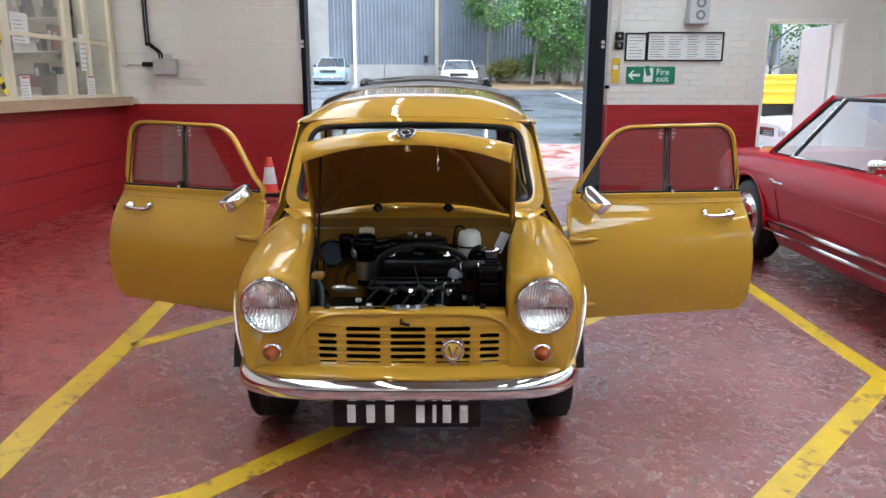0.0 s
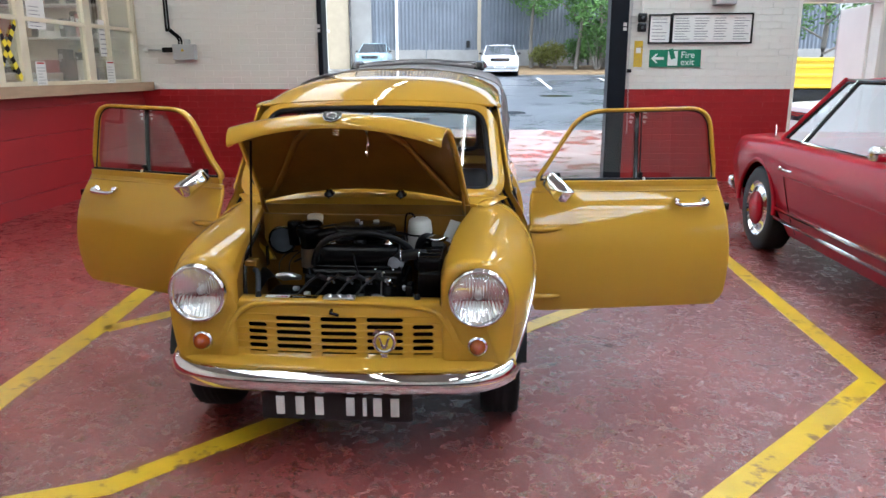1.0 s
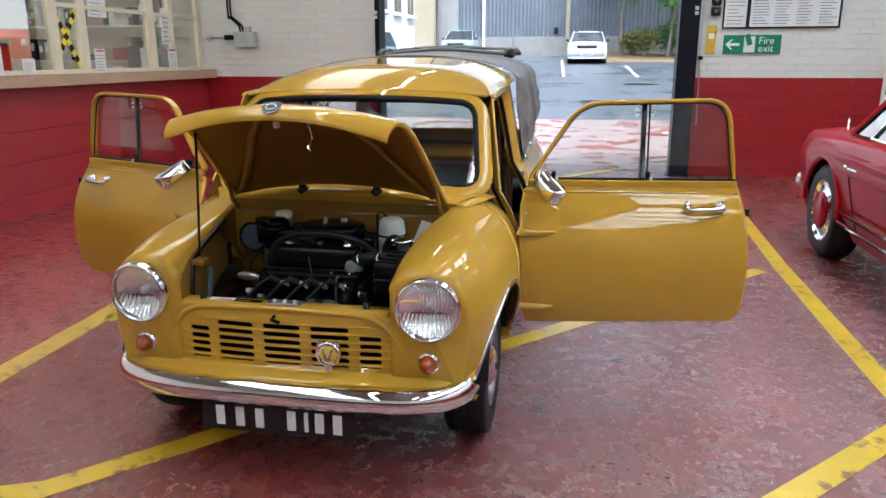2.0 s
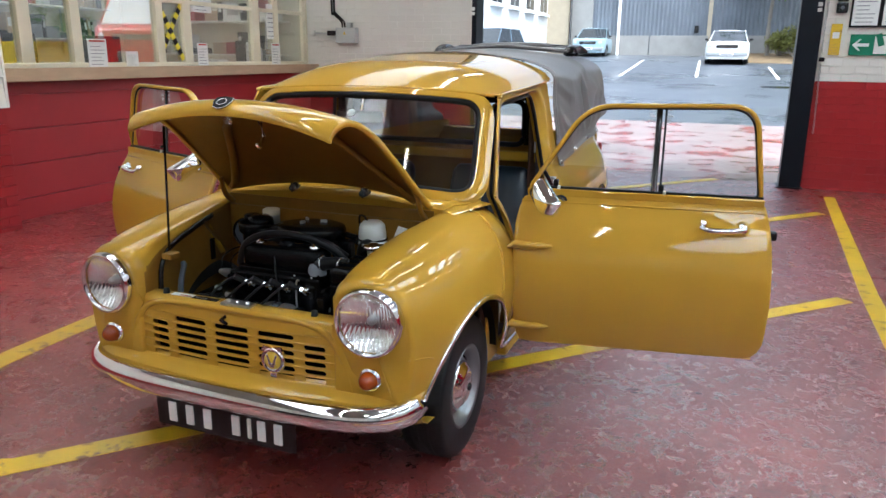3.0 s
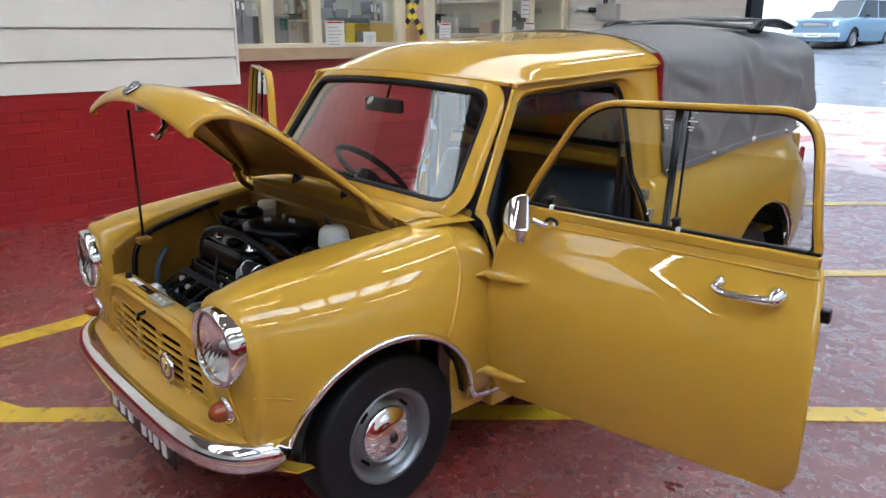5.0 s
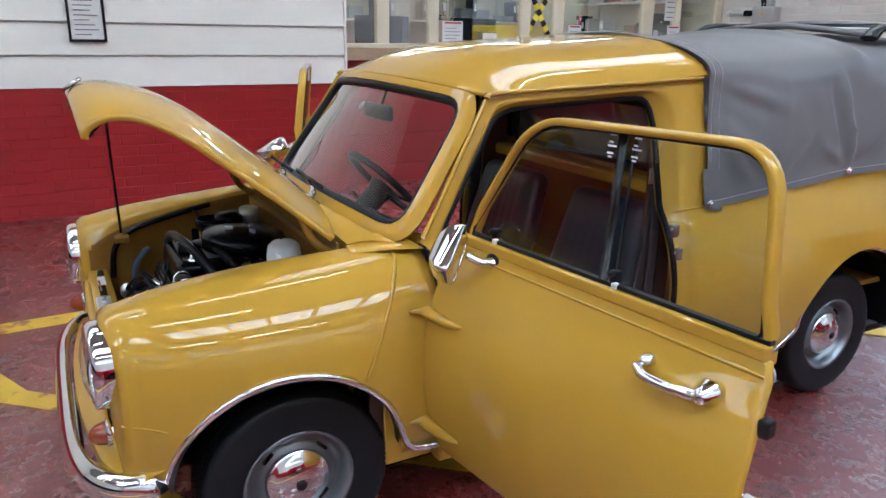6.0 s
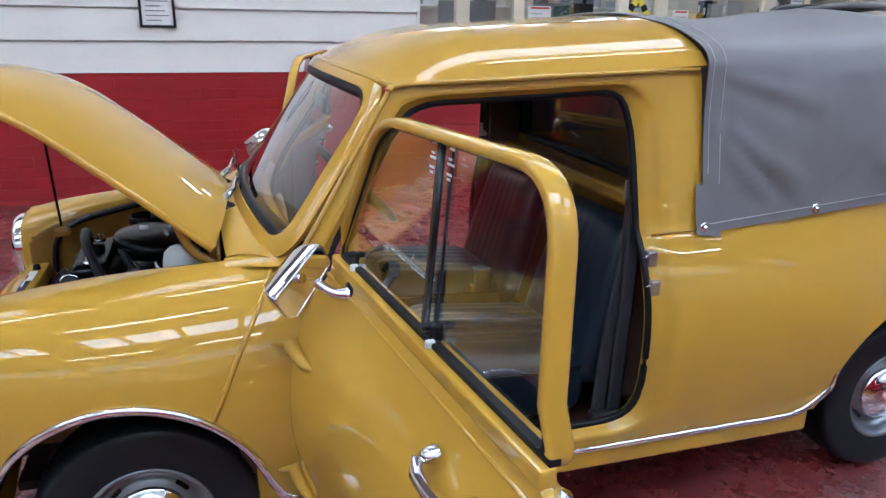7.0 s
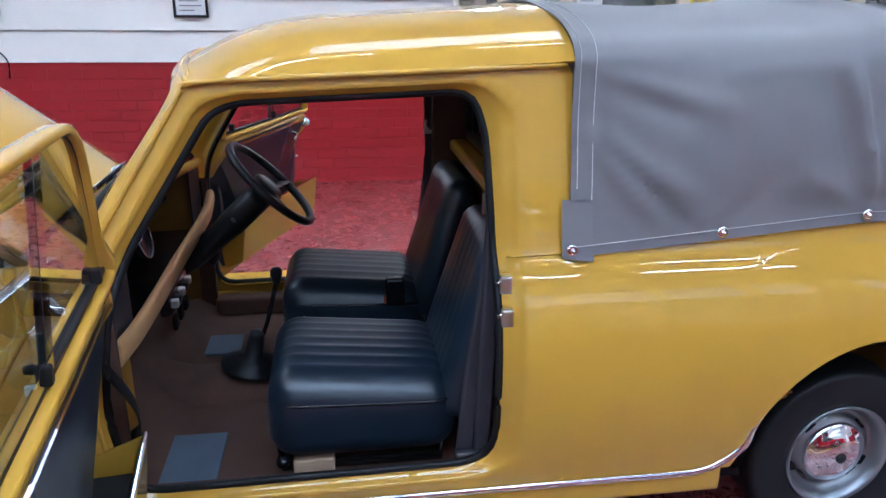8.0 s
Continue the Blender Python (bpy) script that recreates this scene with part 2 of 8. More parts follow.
def floor_paint(name):
    """Old glossy floor paint: large faded areas, mottled wear, specks and a fine orange-peel skin."""
    mt = bpy.data.materials.new(name)
    mt.use_nodes = True
    N, L = mt.node_tree.nodes, mt.node_tree.links
    bs = N["Principled BSDF"]
    co = N.new("ShaderNodeTexCoord")

    def tex(scale, detail, rough=0.6):
        n = N.new("ShaderNodeTexNoise")
        n.inputs["Scale"].default_value, n.inputs["Detail"].default_value, n.inputs["Roughness"].default_value = scale, detail, rough
        L.new(co.outputs["Object"], n.inputs["Vector"])
        return n.outputs["Fac"]

    def span(value, a, b, c, d):
        n = N.new("ShaderNodeMapRange")
        for k, v in zip(("From Min", "From Max", "To Min", "To Max"), (a, b, c, d)):
            n.inputs[k].default_value = v
        L.new(value, n.inputs["Value"])
        return n.outputs[0]

    def blend(fac, a, b):
        n = N.new("ShaderNodeMix")
        n.data_type = "RGBA"
        L.new(fac, n.inputs["Factor"])
        for k, v in (("A", a), ("B", b)):
            if isinstance(v, tuple):
                n.inputs[k].default_value = (*v, 1)
            else:
                L.new(v, n.inputs[k])
        return n.outputs["Result"]

    big, mid, fine, peel = tex(0.7, 4), tex(13, 9, 0.8), tex(60, 5, 0.75), tex(230, 2)
    col = blend(span(big, 0.42, 0.60, 0, 1), (0.155, 0.018, 0.013), (0.215, 0.030, 0.023))
    col = blend(span(mid, 0.51, 0.62, 0, 0.6), col, (0.085, 0.016, 0.017))
    col = blend(span(fine, 0.56, 0.66, 0, 0.45), col, (0.24, 0.060, 0.050))
    col = blend(span(fine, 0.44, 0.36, 0, 0.75), col, (0.055, 0.013, 0.014))
    flecks = tex(95, 2, 0.5)
    col = blend(span(flecks, 0.70, 0.74, 0, 0.7), col, (0.42, 0.30, 0.26))
    # the base colour turns a brighter, more even red towards the west wall
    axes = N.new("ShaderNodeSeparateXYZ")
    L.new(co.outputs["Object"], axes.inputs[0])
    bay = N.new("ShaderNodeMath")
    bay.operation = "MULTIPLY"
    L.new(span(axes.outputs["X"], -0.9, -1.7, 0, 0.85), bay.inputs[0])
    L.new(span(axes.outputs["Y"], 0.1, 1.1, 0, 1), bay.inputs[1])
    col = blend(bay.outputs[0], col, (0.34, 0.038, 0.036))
    L.new(col, bs.inputs["Base Color"])
    L.new(span(mid, 0.40, 0.62, 0.20, 0.42), bs.inputs["Roughness"])
    bs.inputs["Specular IOR Level"].default_value = 0.9
    L.new(span(mid, 0.46, 0.60, 1.0, 0.25), bs.inputs["Coat Weight"])
    bs.inputs["Coat Roughness"].default_value = 0.17
    bs.inputs["Coat IOR"].default_value = 2.1
    b1, b2 = N.new("ShaderNodeBump"), N.new("ShaderNodeBump")
    b1.inputs["Strength"].default_value, b1.inputs["Distance"].default_value = 0.4, 0.0020
    b2.inputs["Strength"].default_value, b2.inputs["Distance"].default_value = 1.0, 0.0034
    L.new(fine, b1.inputs["Height"]), L.new(peel, b2.inputs["Height"])
    L.new(b1.outputs["Normal"], b2.inputs["Normal"]), L.new(b2.outputs["Normal"], bs.inputs["Normal"]), L.new(b2.outputs["Normal"], bs.inputs["Coat Normal"])
    return mt


FLOOR = floor_paint("red_floor_paint")
LINE = material("yellow_floor_paint", (0.60, 0.40, 0.012), 0.30, vary=0.2, scale=5, fine=150, bump=0.003, second=(0.20, 0.10, 0.04), amount=0.33, spec=0.6)
WALL_W = material("white_wall_paint", (0.66, 0.645, 0.60), 0.5, vary=0.08, scale=2.5, fine=160, bump=0.002, each=0.1)
WALL_R = material("red_wall_paint", (0.30, 0.013, 0.016), 0.30, vary=0.14, scale=3, fine=160, bump=0.002, each=0.25)
BOARD_W = material("white_board_paint", (0.76, 0.74, 0.68), 0.42, vary=0.06, scale=2, fine=90, bump=0.001)
BOARD_R = material("red_board_paint", (0.31, 0.018, 0.022), 0.38, vary=0.12, scale=2, fine=90, bump=0.001)
CREAM = material("cream_paint", (0.68, 0.63, 0.48), 0.5, vary=0.06)
CEIL = material("pale_ceiling_boards", (0.34, 0.33, 0.31), 0.8, vary=0.1)
WOOD = material("worn_oak", (0.42, 0.30, 0.19), 0.5, vary=0.2, scale=3, stretch=(6, 1, 6), bump=0.001)
POST = material("dark_blue_steel", (0.007, 0.009, 0.014), 0.4, spec=0.15, vary=0.25, scale=5)
GREY_BOX = material("grey_enclosure", (0.42, 0.43, 0.43), 0.45, vary=0.06)
TARMAC = material("wet_tarmac", (0.085, 0.095, 0.11), 0.3, vary=0.35, scale=0.35, fine=60, bump=0.004, rough_vary=0.5)
GREEN = material("exit_green", (0.0, 0.17, 0.085), 0.45, vary=0.05)


# ---- the hall ----
WALL_Y, WEST, EAST, SOUTH, TOP = 6.99, -3.64, 5.42, -7.0, 3.9
BASE = -0.033  # level of the floor
COURSE, BRICK = 0.077, 0.235

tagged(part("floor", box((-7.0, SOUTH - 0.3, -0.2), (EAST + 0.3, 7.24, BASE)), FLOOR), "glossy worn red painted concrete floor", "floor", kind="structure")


def stripe(points, width=0.10):
    """A painted line of the floor along a centre line."""
    bm, rows = bmesh.new(), []
    ps = [Vector((*p, BASE)) for p in points]
    for i, p in enumerate(ps):
        a, b = ps[max(i - 1, 0)], ps[min(i + 1, len(ps) - 1)]
        d = (b - a).normalized()
        s = Vector((-d.y, d.x, 0))
        k = 1.0
        if 0 < i < len(ps) - 1:
            k = 1 / max(0.5, abs(s.dot(Vector((-(b - p).normalized().y, (b - p).normalized().x, 0)))))
        rows.append([p + s * width / 2 * k + Vector((0, 0, z)) for z in (0.001, 0.004)] + [p - s * width / 2 * k + Vector((0, 0, z)) for z in (0.004, 0.001)])
    quads(rows, False, bm)
    smooth(bm, False)
    return tagged(part("floor_line", bm, LINE), "worn yellow painted line on red floor", "floor marking", "floor lines", "structure")


stripe([(-1.440, -0.690), (-1.488, 0.130), (-1.533, 0.623), (-1.560, 1.360), (-1.620, 2.040), (-1.924, 5.989)], 0.128)
stripe([(-1.514, 1.375), (-1.124, 1.826), (0.178, 3.323), (1.419, 4.759), (2.178, 5.610)], 0.10)
stripe([(-1.749, 3.785), (-0.027, 5.784), (1.086, 7.045), (1.25, 7.215)])
stripe([(-1.821, -0.573), (-0.724, -0.081), (-0.273, 0.432), (0.486, 1.293), (0.917, 1.765), (1.563, 2.452), (2.075, 2.975)])
stripe([(0.537, -0.799), (1.327, 0.032), (1.835, 0.560), (2.212, 0.960), (2.210, 1.683), (2.219, 3.118), (2.280, 4.964), (2.332, 6.502)])


def slab(name, lo, hi, mat, label, cat="wall"):
    return tagged(part(name, box(lo, hi), mat), label, cat, kind="structure")


BRICK_MESH = {}


def brick_mesh(length, mat):
    key = (round(length, 3), mat.name)
    if key not in BRICK_MESH:
        bm = box((-length / 2, -0.004, -COURSE / 2 + 0.0025), (length / 2, 0.02, COURSE / 2 - 0.0025), 0.003, segments=1)
        BRICK_MESH[key] = mesh_of(bm, "brick", mat)
    return BRICK_MESH[key]


def bricks(owner, origin, along, out, width, z0, z1, mat, limit=300):
    """Courses of painted bricks on a face: owner's child objects up to the limit, then one joined mesh."""
    rng = random.Random(int(width * 100))
    along, out = Vector(along), Vector(out)
    turn = Matrix((along, -out, Vector((0, 0, 1)))).transposed().to_4x4()
    rest, count, row = bmesh.new(), 0, 0
    z = z0 + COURSE / 2
    while z < z1 - COURSE * 0.4:
        x = -BRICK / 2 if row % 2 else 0.0
        while x < width - 0.01:
            a, b = max(x, 0.0), min(x + BRICK, width)
            if b - a > 0.04:
                m = Matrix.Translation(Vector(origin) + along * (a + b) / 2 + Vector((0, 0, z)) + out * rng.uniform(-0.0015, 0.002)) @ turn @ pose(0, 0, 0, rng.uniform(-0.5, 0.5), 0, rng.uniform(-0.5, 0.5))
                if count < limit:
                    ob = new("brick", brick_mesh(b - a - 0.003, mat))
                    ob.parent = owner
                    ob.matrix_world = m
                    count += 1
                else:
                    box(((a - b) / 2 + 0.0025, -0.004, -COURSE / 2 + 0.0025), ((b - a) / 2 - 0.0025, 0.02, COURSE / 2 - 0.0025), 0, rest, m)
            x += BRICK
        z += COURSE
        row += 1
    if rest.verts:
        tagged(part("brick_rest", rest, mat, owner), kind="stuff")


TWO = 1.075
# back wall, in pieces round its two openings; red below, white above
back = []
for name, x0, x1, z0, z1, mat in (
    ("wall_north_left_low", -3.9, -1.617, BASE, TWO, WALL_R), ("wall_north_left_high", -3.9, -1.617, TWO, TOP, WALL_W),
    ("wall_north_right_low", 2.1, 4.045, BASE, TWO, WALL_R), ("wall_north_right_high", 2.1, 4.045, TWO, TOP, WALL_W),
    ("wall_north_over_door", 4.045, 5.02, 2.10, TOP, WALL_W), ("wall_north_end", 5.02, 5.42, BASE, TOP, WALL_W), ("wall_north_over_gate", -1.617, 2.1, 3.7, TOP, WALL_W)):
    back.append(slab(name, (x0, WALL_Y + 0.006, z0), (x1, WALL_Y + 0.24, z1), mat, ("red" if mat is WALL_R else "white") + " painted brick wall of the garage"))
slab("wall_north_office", (-7.0, WALL_Y + 0.006, BASE), (-3.9, WALL_Y + 0.24, TOP), CREAM, "cream painted office back wall")
slab("wall_east_low", (EAST, SOUTH - 0.3, BASE), (EAST + 0.25, 7.24, 1.075), WALL_R, "plain red painted wall")
slab("wall_east_middle", (EAST, SOUTH - 0.3, 1.075), (EAST + 0.25, 7.24, 2.75), WALL_W, "plain white painted wall")
slab("wall_east_high", (EAST, SOUTH - 0.3, 3.5), (EAST + 0.25, 7.24, TOP), WALL_W, "plain white painted wall")
east_window = thing("window_east", "long row of high steel framed windows", "window", kind="structure")
for k in range(15):
    y = SOUTH + 0.2 + 0.95 * k
    part("window_frame", box((EAST + 0.02, y - (0.25 if k in (0, 5, 10, 14) else 0.03), 2.75), (EAST + 0.22, y + (0.25 if k in (0, 5, 10, 14) else 0.03), 3.5)), BOARD_W, east_window)
part("window_bar", box((EAST + 0.06, SOUTH, 3.15), (EAST + 0.16, 7.0, 3.19)), BOARD_W, east_window)
ep = part("pane", box((EAST + 0.10, SOUTH, 2.75), (EAST + 0.105, 7.0, 3.5)), GLASS, east_window)
ep.visible_shadow = False
slab("wall_south_low", (-7.0, SOUTH - 0.25, BASE), (EAST, SOUTH, 1.2), POST, "plain dark blue painted wall")
slab("wall_south_high", (-7.0, SOUTH - 0.25, 1.2), (EAST, SOUTH, TOP), WALL_W, "plain white painted wall")
slab("wall_office_west", (-7.25, SOUTH - 0.25, BASE), (-7.0, 7.24, TOP), CREAM, "cream painted office wall")
SKY0, SKY1 = 2.35, 3.45
WSKY0, WSKY1 = -2.0, -1.0
bm = box((-7.25, SOUTH - 0.3, TOP), (WSKY0, 7.24, TOP + 0.2))
box((WSKY1, SOUTH - 0.3, TOP), (SKY0, 7.24, TOP + 0.2), 0, bm)
for y0, y1 in ((SOUTH - 0.3, -6.2), (-3.3, -2.9), (0.6, 1.0), (6.2, 7.24)):
    box((WSKY0, y0, TOP + 0.001), (WSKY1, y1, TOP + 0.2), 0, bm)
box((SKY1, SOUTH - 0.3, TOP), (EAST + 0.25, 7.24, TOP + 0.2), 0, bm)
for y in [-6.2 + 0.62 * k for k in range(21)]:
    box((SKY0, y - 0.03, TOP), (SKY1, y + 0.03, TOP + 0.1), 0, bm)
for y0, y1 in ((SOUTH - 0.3, -6.2), (-1.9, -1.2), (3.1, 3.8), (6.2, 7.24)):
    box((SKY0, y0, TOP + 0.001), (SKY1, y1, TOP + 0.2), 0, bm)
tagged(part("ceiling", bm, CEIL), "pale ceiling with a row of rooflights", "ceiling", kind="structure")
sheet_bm = bmesh.new()
quads([[(x, -6.2 + 0.0248 * k, TOP + 0.13 + 0.022 * math.sin(k * 1.0472)) for x in (WSKY0, WSKY1)] for k in range(501)], False, sheet_bm)
tagged(part("rooflight_sheet", sheet_bm, milky("milky_roof_sheet", (0.88, 0.86, 0.80))), "white corrugated translucent roof sheet", "rooflight", kind="structure")
rooflight = tagged(part("rooflight_glazing", box((SKY0, -6.2, TOP + 0.11), (SKY1, 6.2, TOP + 0.12)), GLASS), "clear glazing of the rooflights", "rooflight", kind="structure")
rooflight.visible_shadow = False
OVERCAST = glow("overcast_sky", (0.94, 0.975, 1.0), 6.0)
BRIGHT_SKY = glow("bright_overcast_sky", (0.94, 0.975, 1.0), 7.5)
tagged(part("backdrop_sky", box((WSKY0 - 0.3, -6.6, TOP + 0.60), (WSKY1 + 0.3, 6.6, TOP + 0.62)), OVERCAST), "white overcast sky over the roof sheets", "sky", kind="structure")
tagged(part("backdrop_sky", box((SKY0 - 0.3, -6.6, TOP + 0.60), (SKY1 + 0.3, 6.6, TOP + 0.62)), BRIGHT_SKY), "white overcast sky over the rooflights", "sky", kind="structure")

# steel guide posts of the roller door
def guide_post(x0, x1, name):
    t = thing(name, "dark blue steel guide post beside the open gateway", "post", kind="structure")
    bm = box((x0, 6.93, BASE), (x1, 6.95, 3.7), 0.004)
    box((x0, 6.95, BASE), (x0 + 0.025, 7.2, 3.7), 0.003, bm)
    box((x1 - 0.025, 6.95, BASE), (x1, 7.2, 3.7), 0.003, bm)
    part("channel", bm, POST, t)
    part("label_sticker", box((x1 - 0.06, 6.924, 1.80), (x1 - 0.02, 6.929, 1.84)), PAPER, t)
    part("label_sticker", box((x1 - 0.06, 6.924, 1.75), (x1 - 0.02, 6.929, 1.785)), PAPER, t)
    part("foot_plate", box((x0 - 0.02, 6.90, BASE), (x1 + 0.02, 7.2, BASE + 0.012), 0.003), POST, t)


guide_post(1.885, 2.095, "guide_post_right")
guide_post(-1.616, -1.56, "guide_post_left")

# west side: brick and weatherboard wall, then the office counter
west_low = slab("wall_west_low", (WEST - 0.20, SOUTH, BASE), (WEST - 0.006, 2.37, 0.885), WALL_R, "red painted brick wall under white boards")
west_high = slab("wall_west_high", (WEST - 0.20, SOUTH, 0.885), (WEST - 0.035, 2.37, TOP), BOARD_W, "wall clad in white painted weatherboards")
k = 0
z = 0.885
while z < TOP - 0.1:
    h = 0.222
    bm = bmesh.new()
    quads([[(WEST - 0.03, y, z + h - 0.010), (WEST - 0.010, y, z + h - 0.010), (WEST + 0.012, y, z + 0.004), (WEST + 0.012, y, z), (WEST - 0.03, y, z)] for y in (SOUTH, 0.95 if k % 3 == 1 else -0.6, 2.385)], False, bm)
    smooth(bm, False)
    part("weatherboard", bm, BOARD_W, west_high)
    z += h
    k += 1
part("corner_strip", box((WEST - 0.16, 2.37, 0.885), (WEST + 0.014, 2.392, TOP), 0.003), BOARD_W, west_high)

counter = slab("wall_counter", (-4.02, 2.37, BASE), (-3.89, WALL_Y, 1.06), BOARD_R, "red painted boarding under the office counter")
for i in range(4):
    part("counter_board", box((-3.892, 2.37, i * 0.274 - 0.13 if i else BASE), (-3.876, WALL_Y, i * 0.274 + 0.138), 0.004), BOARD_R, counter)
ledge = tagged(part("counter_ledge", box((-4.20, 2.38, 1.075), (-3.73, WALL_Y - 0.01, 1.16), 0.006), WOOD), "worn pale oak counter ledge below office windows", "counter", kind="structure")
part("ledge_lip", box((-3.75, 2.38, 1.062), (-3.727, WALL_Y - 0.012, 1.165), 0.004), WOOD, ledge)

office_window = thing("window_office", "cream framed sliding office windows above the counter", "window", kind="structure")
for y0, y1 in ((2.385, 2.46), (2.78, 2.90), (3.29, 3.39), (4.29, 4.39), (4.67, 4.79), (5.83, 5.97), (6.28, 6.36), (6.90, 6.985)):
    part("mullion", box((-3.98, y0, 1.16), (-3.91, y1, 2.55), 0.006), CREAM, office_window)
part("sill_rail", box((-3.985, 2.385, 1.16), (-3.905, 6.985, 1.20), 0.005), CREAM, office_window)
part("head_rail", box((-3.99, 2.385, 2.55), (-3.90, 6.985, 2.64), 0.005), CREAM, office_window)
for i, (y0, y1) in enumerate(((2.46, 2.78), (2.90, 3.29), (3.39, 4.29), (4.39, 4.67), (4.79, 5.83), (5.97, 6.28), (6.36, 6.90))):
    g = part("pane", box((-3.95, y0, 1.20), (-3.945, y1, 2.55)), OFFICE_GLASS, office_window)
    g.visible_shadow = False
slab("wall_office_head", (-4.02, 2.37, 2.64), (-3.89, WALL_Y, TOP), WALL_W, "white painted wall over office windows")
slab("wall_office_south", (-7.0, 2.17, BASE), (WEST - 0.20, 2.37, TOP), CREAM, "cream painted office side wall")

# bricks of the walls
bricks(west_low, (WEST - 0.006, -4.2, 0), (0, 1, 0), (1, 0, 0), 6.57, -COURSE, 0.885, WALL_R, 320)
bricks(back[0], (-3.9, WALL_Y + 0.006, 0), (1, 0, 0), (0, -1, 0), 2.28, -COURSE, TWO, WALL_R, 200)
bricks(back[1], (-3.9, WALL_Y + 0.006, 0), (1, 0, 0), (0, -1, 0), 2.28, TWO - 0.003, 3.0, WALL_W, 280)
bricks(back[2], (2.1, WALL_Y + 0.006, 0), (1, 0, 0), (0, -1, 0), 1.945, -COURSE, TWO, WALL_R, 200)
bricks(back[3], (2.1, WALL_Y + 0.006, 0), (1, 0, 0), (0, -1, 0), 1.945, TWO - 0.003, 3.0, WALL_W, 280)


# ---- the pickup ----
truck = thing("pickup_truck", "small mustard yellow pickup, bonnet and both doors open", "pickup truck")
FRONT_Y, REAR_Y, ARCH_Z = 0.58, 2.718, 0.245


def side_x(y, z):
    """Half width of the cab and bed sides at a height."""
    if z < 0.5:
        x = 0.700 - 0.045 * ((0.5 - z) / 0.265) ** 2
    elif z < 0.79:
        x = 0.700 - 0.095 * ((z - 0.5) / 0.29) ** 2.2
    else:
        x = 0.605 - 0.068 * (z - 0.79) / 0.36
    return x - (0.075 * ((y - 2.85) / 0.45) ** 2 if y > 2.85 else 0)


def mirror_rows(rows, s):
    return [[(s * p[0], p[1], p[2]) for p in r] for r in rows]


# front wings, each with its inner wall and its round nose
def soft_table(xs, ys):
    """A cubic in the root of the distance from the nose: even curvature, no waves."""
    c = np.polyfit(np.sqrt(np.array(xs) - 0.14), ys, 3)
    return lambda v: float(np.polyval(c, math.sqrt(max(v - 0.14, 0.001))))


wing_w = soft_table([0.18, 0.24, 0.30, 0.38, 0.48, 0.62, 0.80, 1.0], [0.570, 0.605, 0.635, 0.662, 0.682, 0.697, 0.700, 0.700])
wing_top = soft_table([0.18, 0.24, 0.30, 0.45, 0.60, 0.80, 1.0], [0.668, 0.690, 0.703, 0.722, 0.738, 0.756, 0.772])
wing_in_z = smooth_table([0.18, 0.20, 0.22, 0.25, 0.32, 0.45, 0.60, 0.85, 1.0], [0.535, 0.575, 0.610, 0.640, 0.672, 0.705, 0.728, 0.752, 0.77])
wing_in_x = smooth_table([0.18, 0.30, 0.45, 0.60, 0.80, 1.0], [0.350, 0.362, 0.378, 0.397, 0.430, 0.45])
ARCH_R = 0.288


def arch_low(y):
    d = abs(y - FRONT_Y)
    if d < ARCH_R:
        return max(ARCH_Z + math.sqrt(ARCH_R ** 2 - d * d), 0.25)
    return 0.262 if y < FRONT_Y else 0.238


def wing_out(y, z):
    w, top, c = wing_w(y), wing_top(y), 0.475
    if z > 0.5:
        u = min((z - 0.5) / (top - 0.5), 1)
        return c + (w - c) * (1 - u ** 2.1) ** (1 / 2.1)
    return w - 0.045 * ((0.5 - z) / 0.265) ** 2


def wing_section(y):
    xi, zi, zt = wing_in_x(y), wing_in_z(y), wing_top(y)
    low = arch_low(y)
    pts = [(xi - 0.004, y, 0.30 + (zi - 0.03 - 0.30) * k / 4) for k in range(5)]
    pts += [(xi - 0.004, y, zi - 0.012), (xi + 0.004, y, zi - 0.002)]
    for k in range(1, 9):
        a = k / 8 * math.pi / 2
        pts.append((0.475 - (0.475 - xi - 0.004) * math.cos(a), y, zi - 0.002 + (zt - zi + 0.002) * math.sin(a)))
    for k in range(1, 25):
        a = k / 24 * math.pi / 2
        z = low + (zt - low) * math.cos(a)
        pts.append((wing_out(y, z), y, z))
    return pts


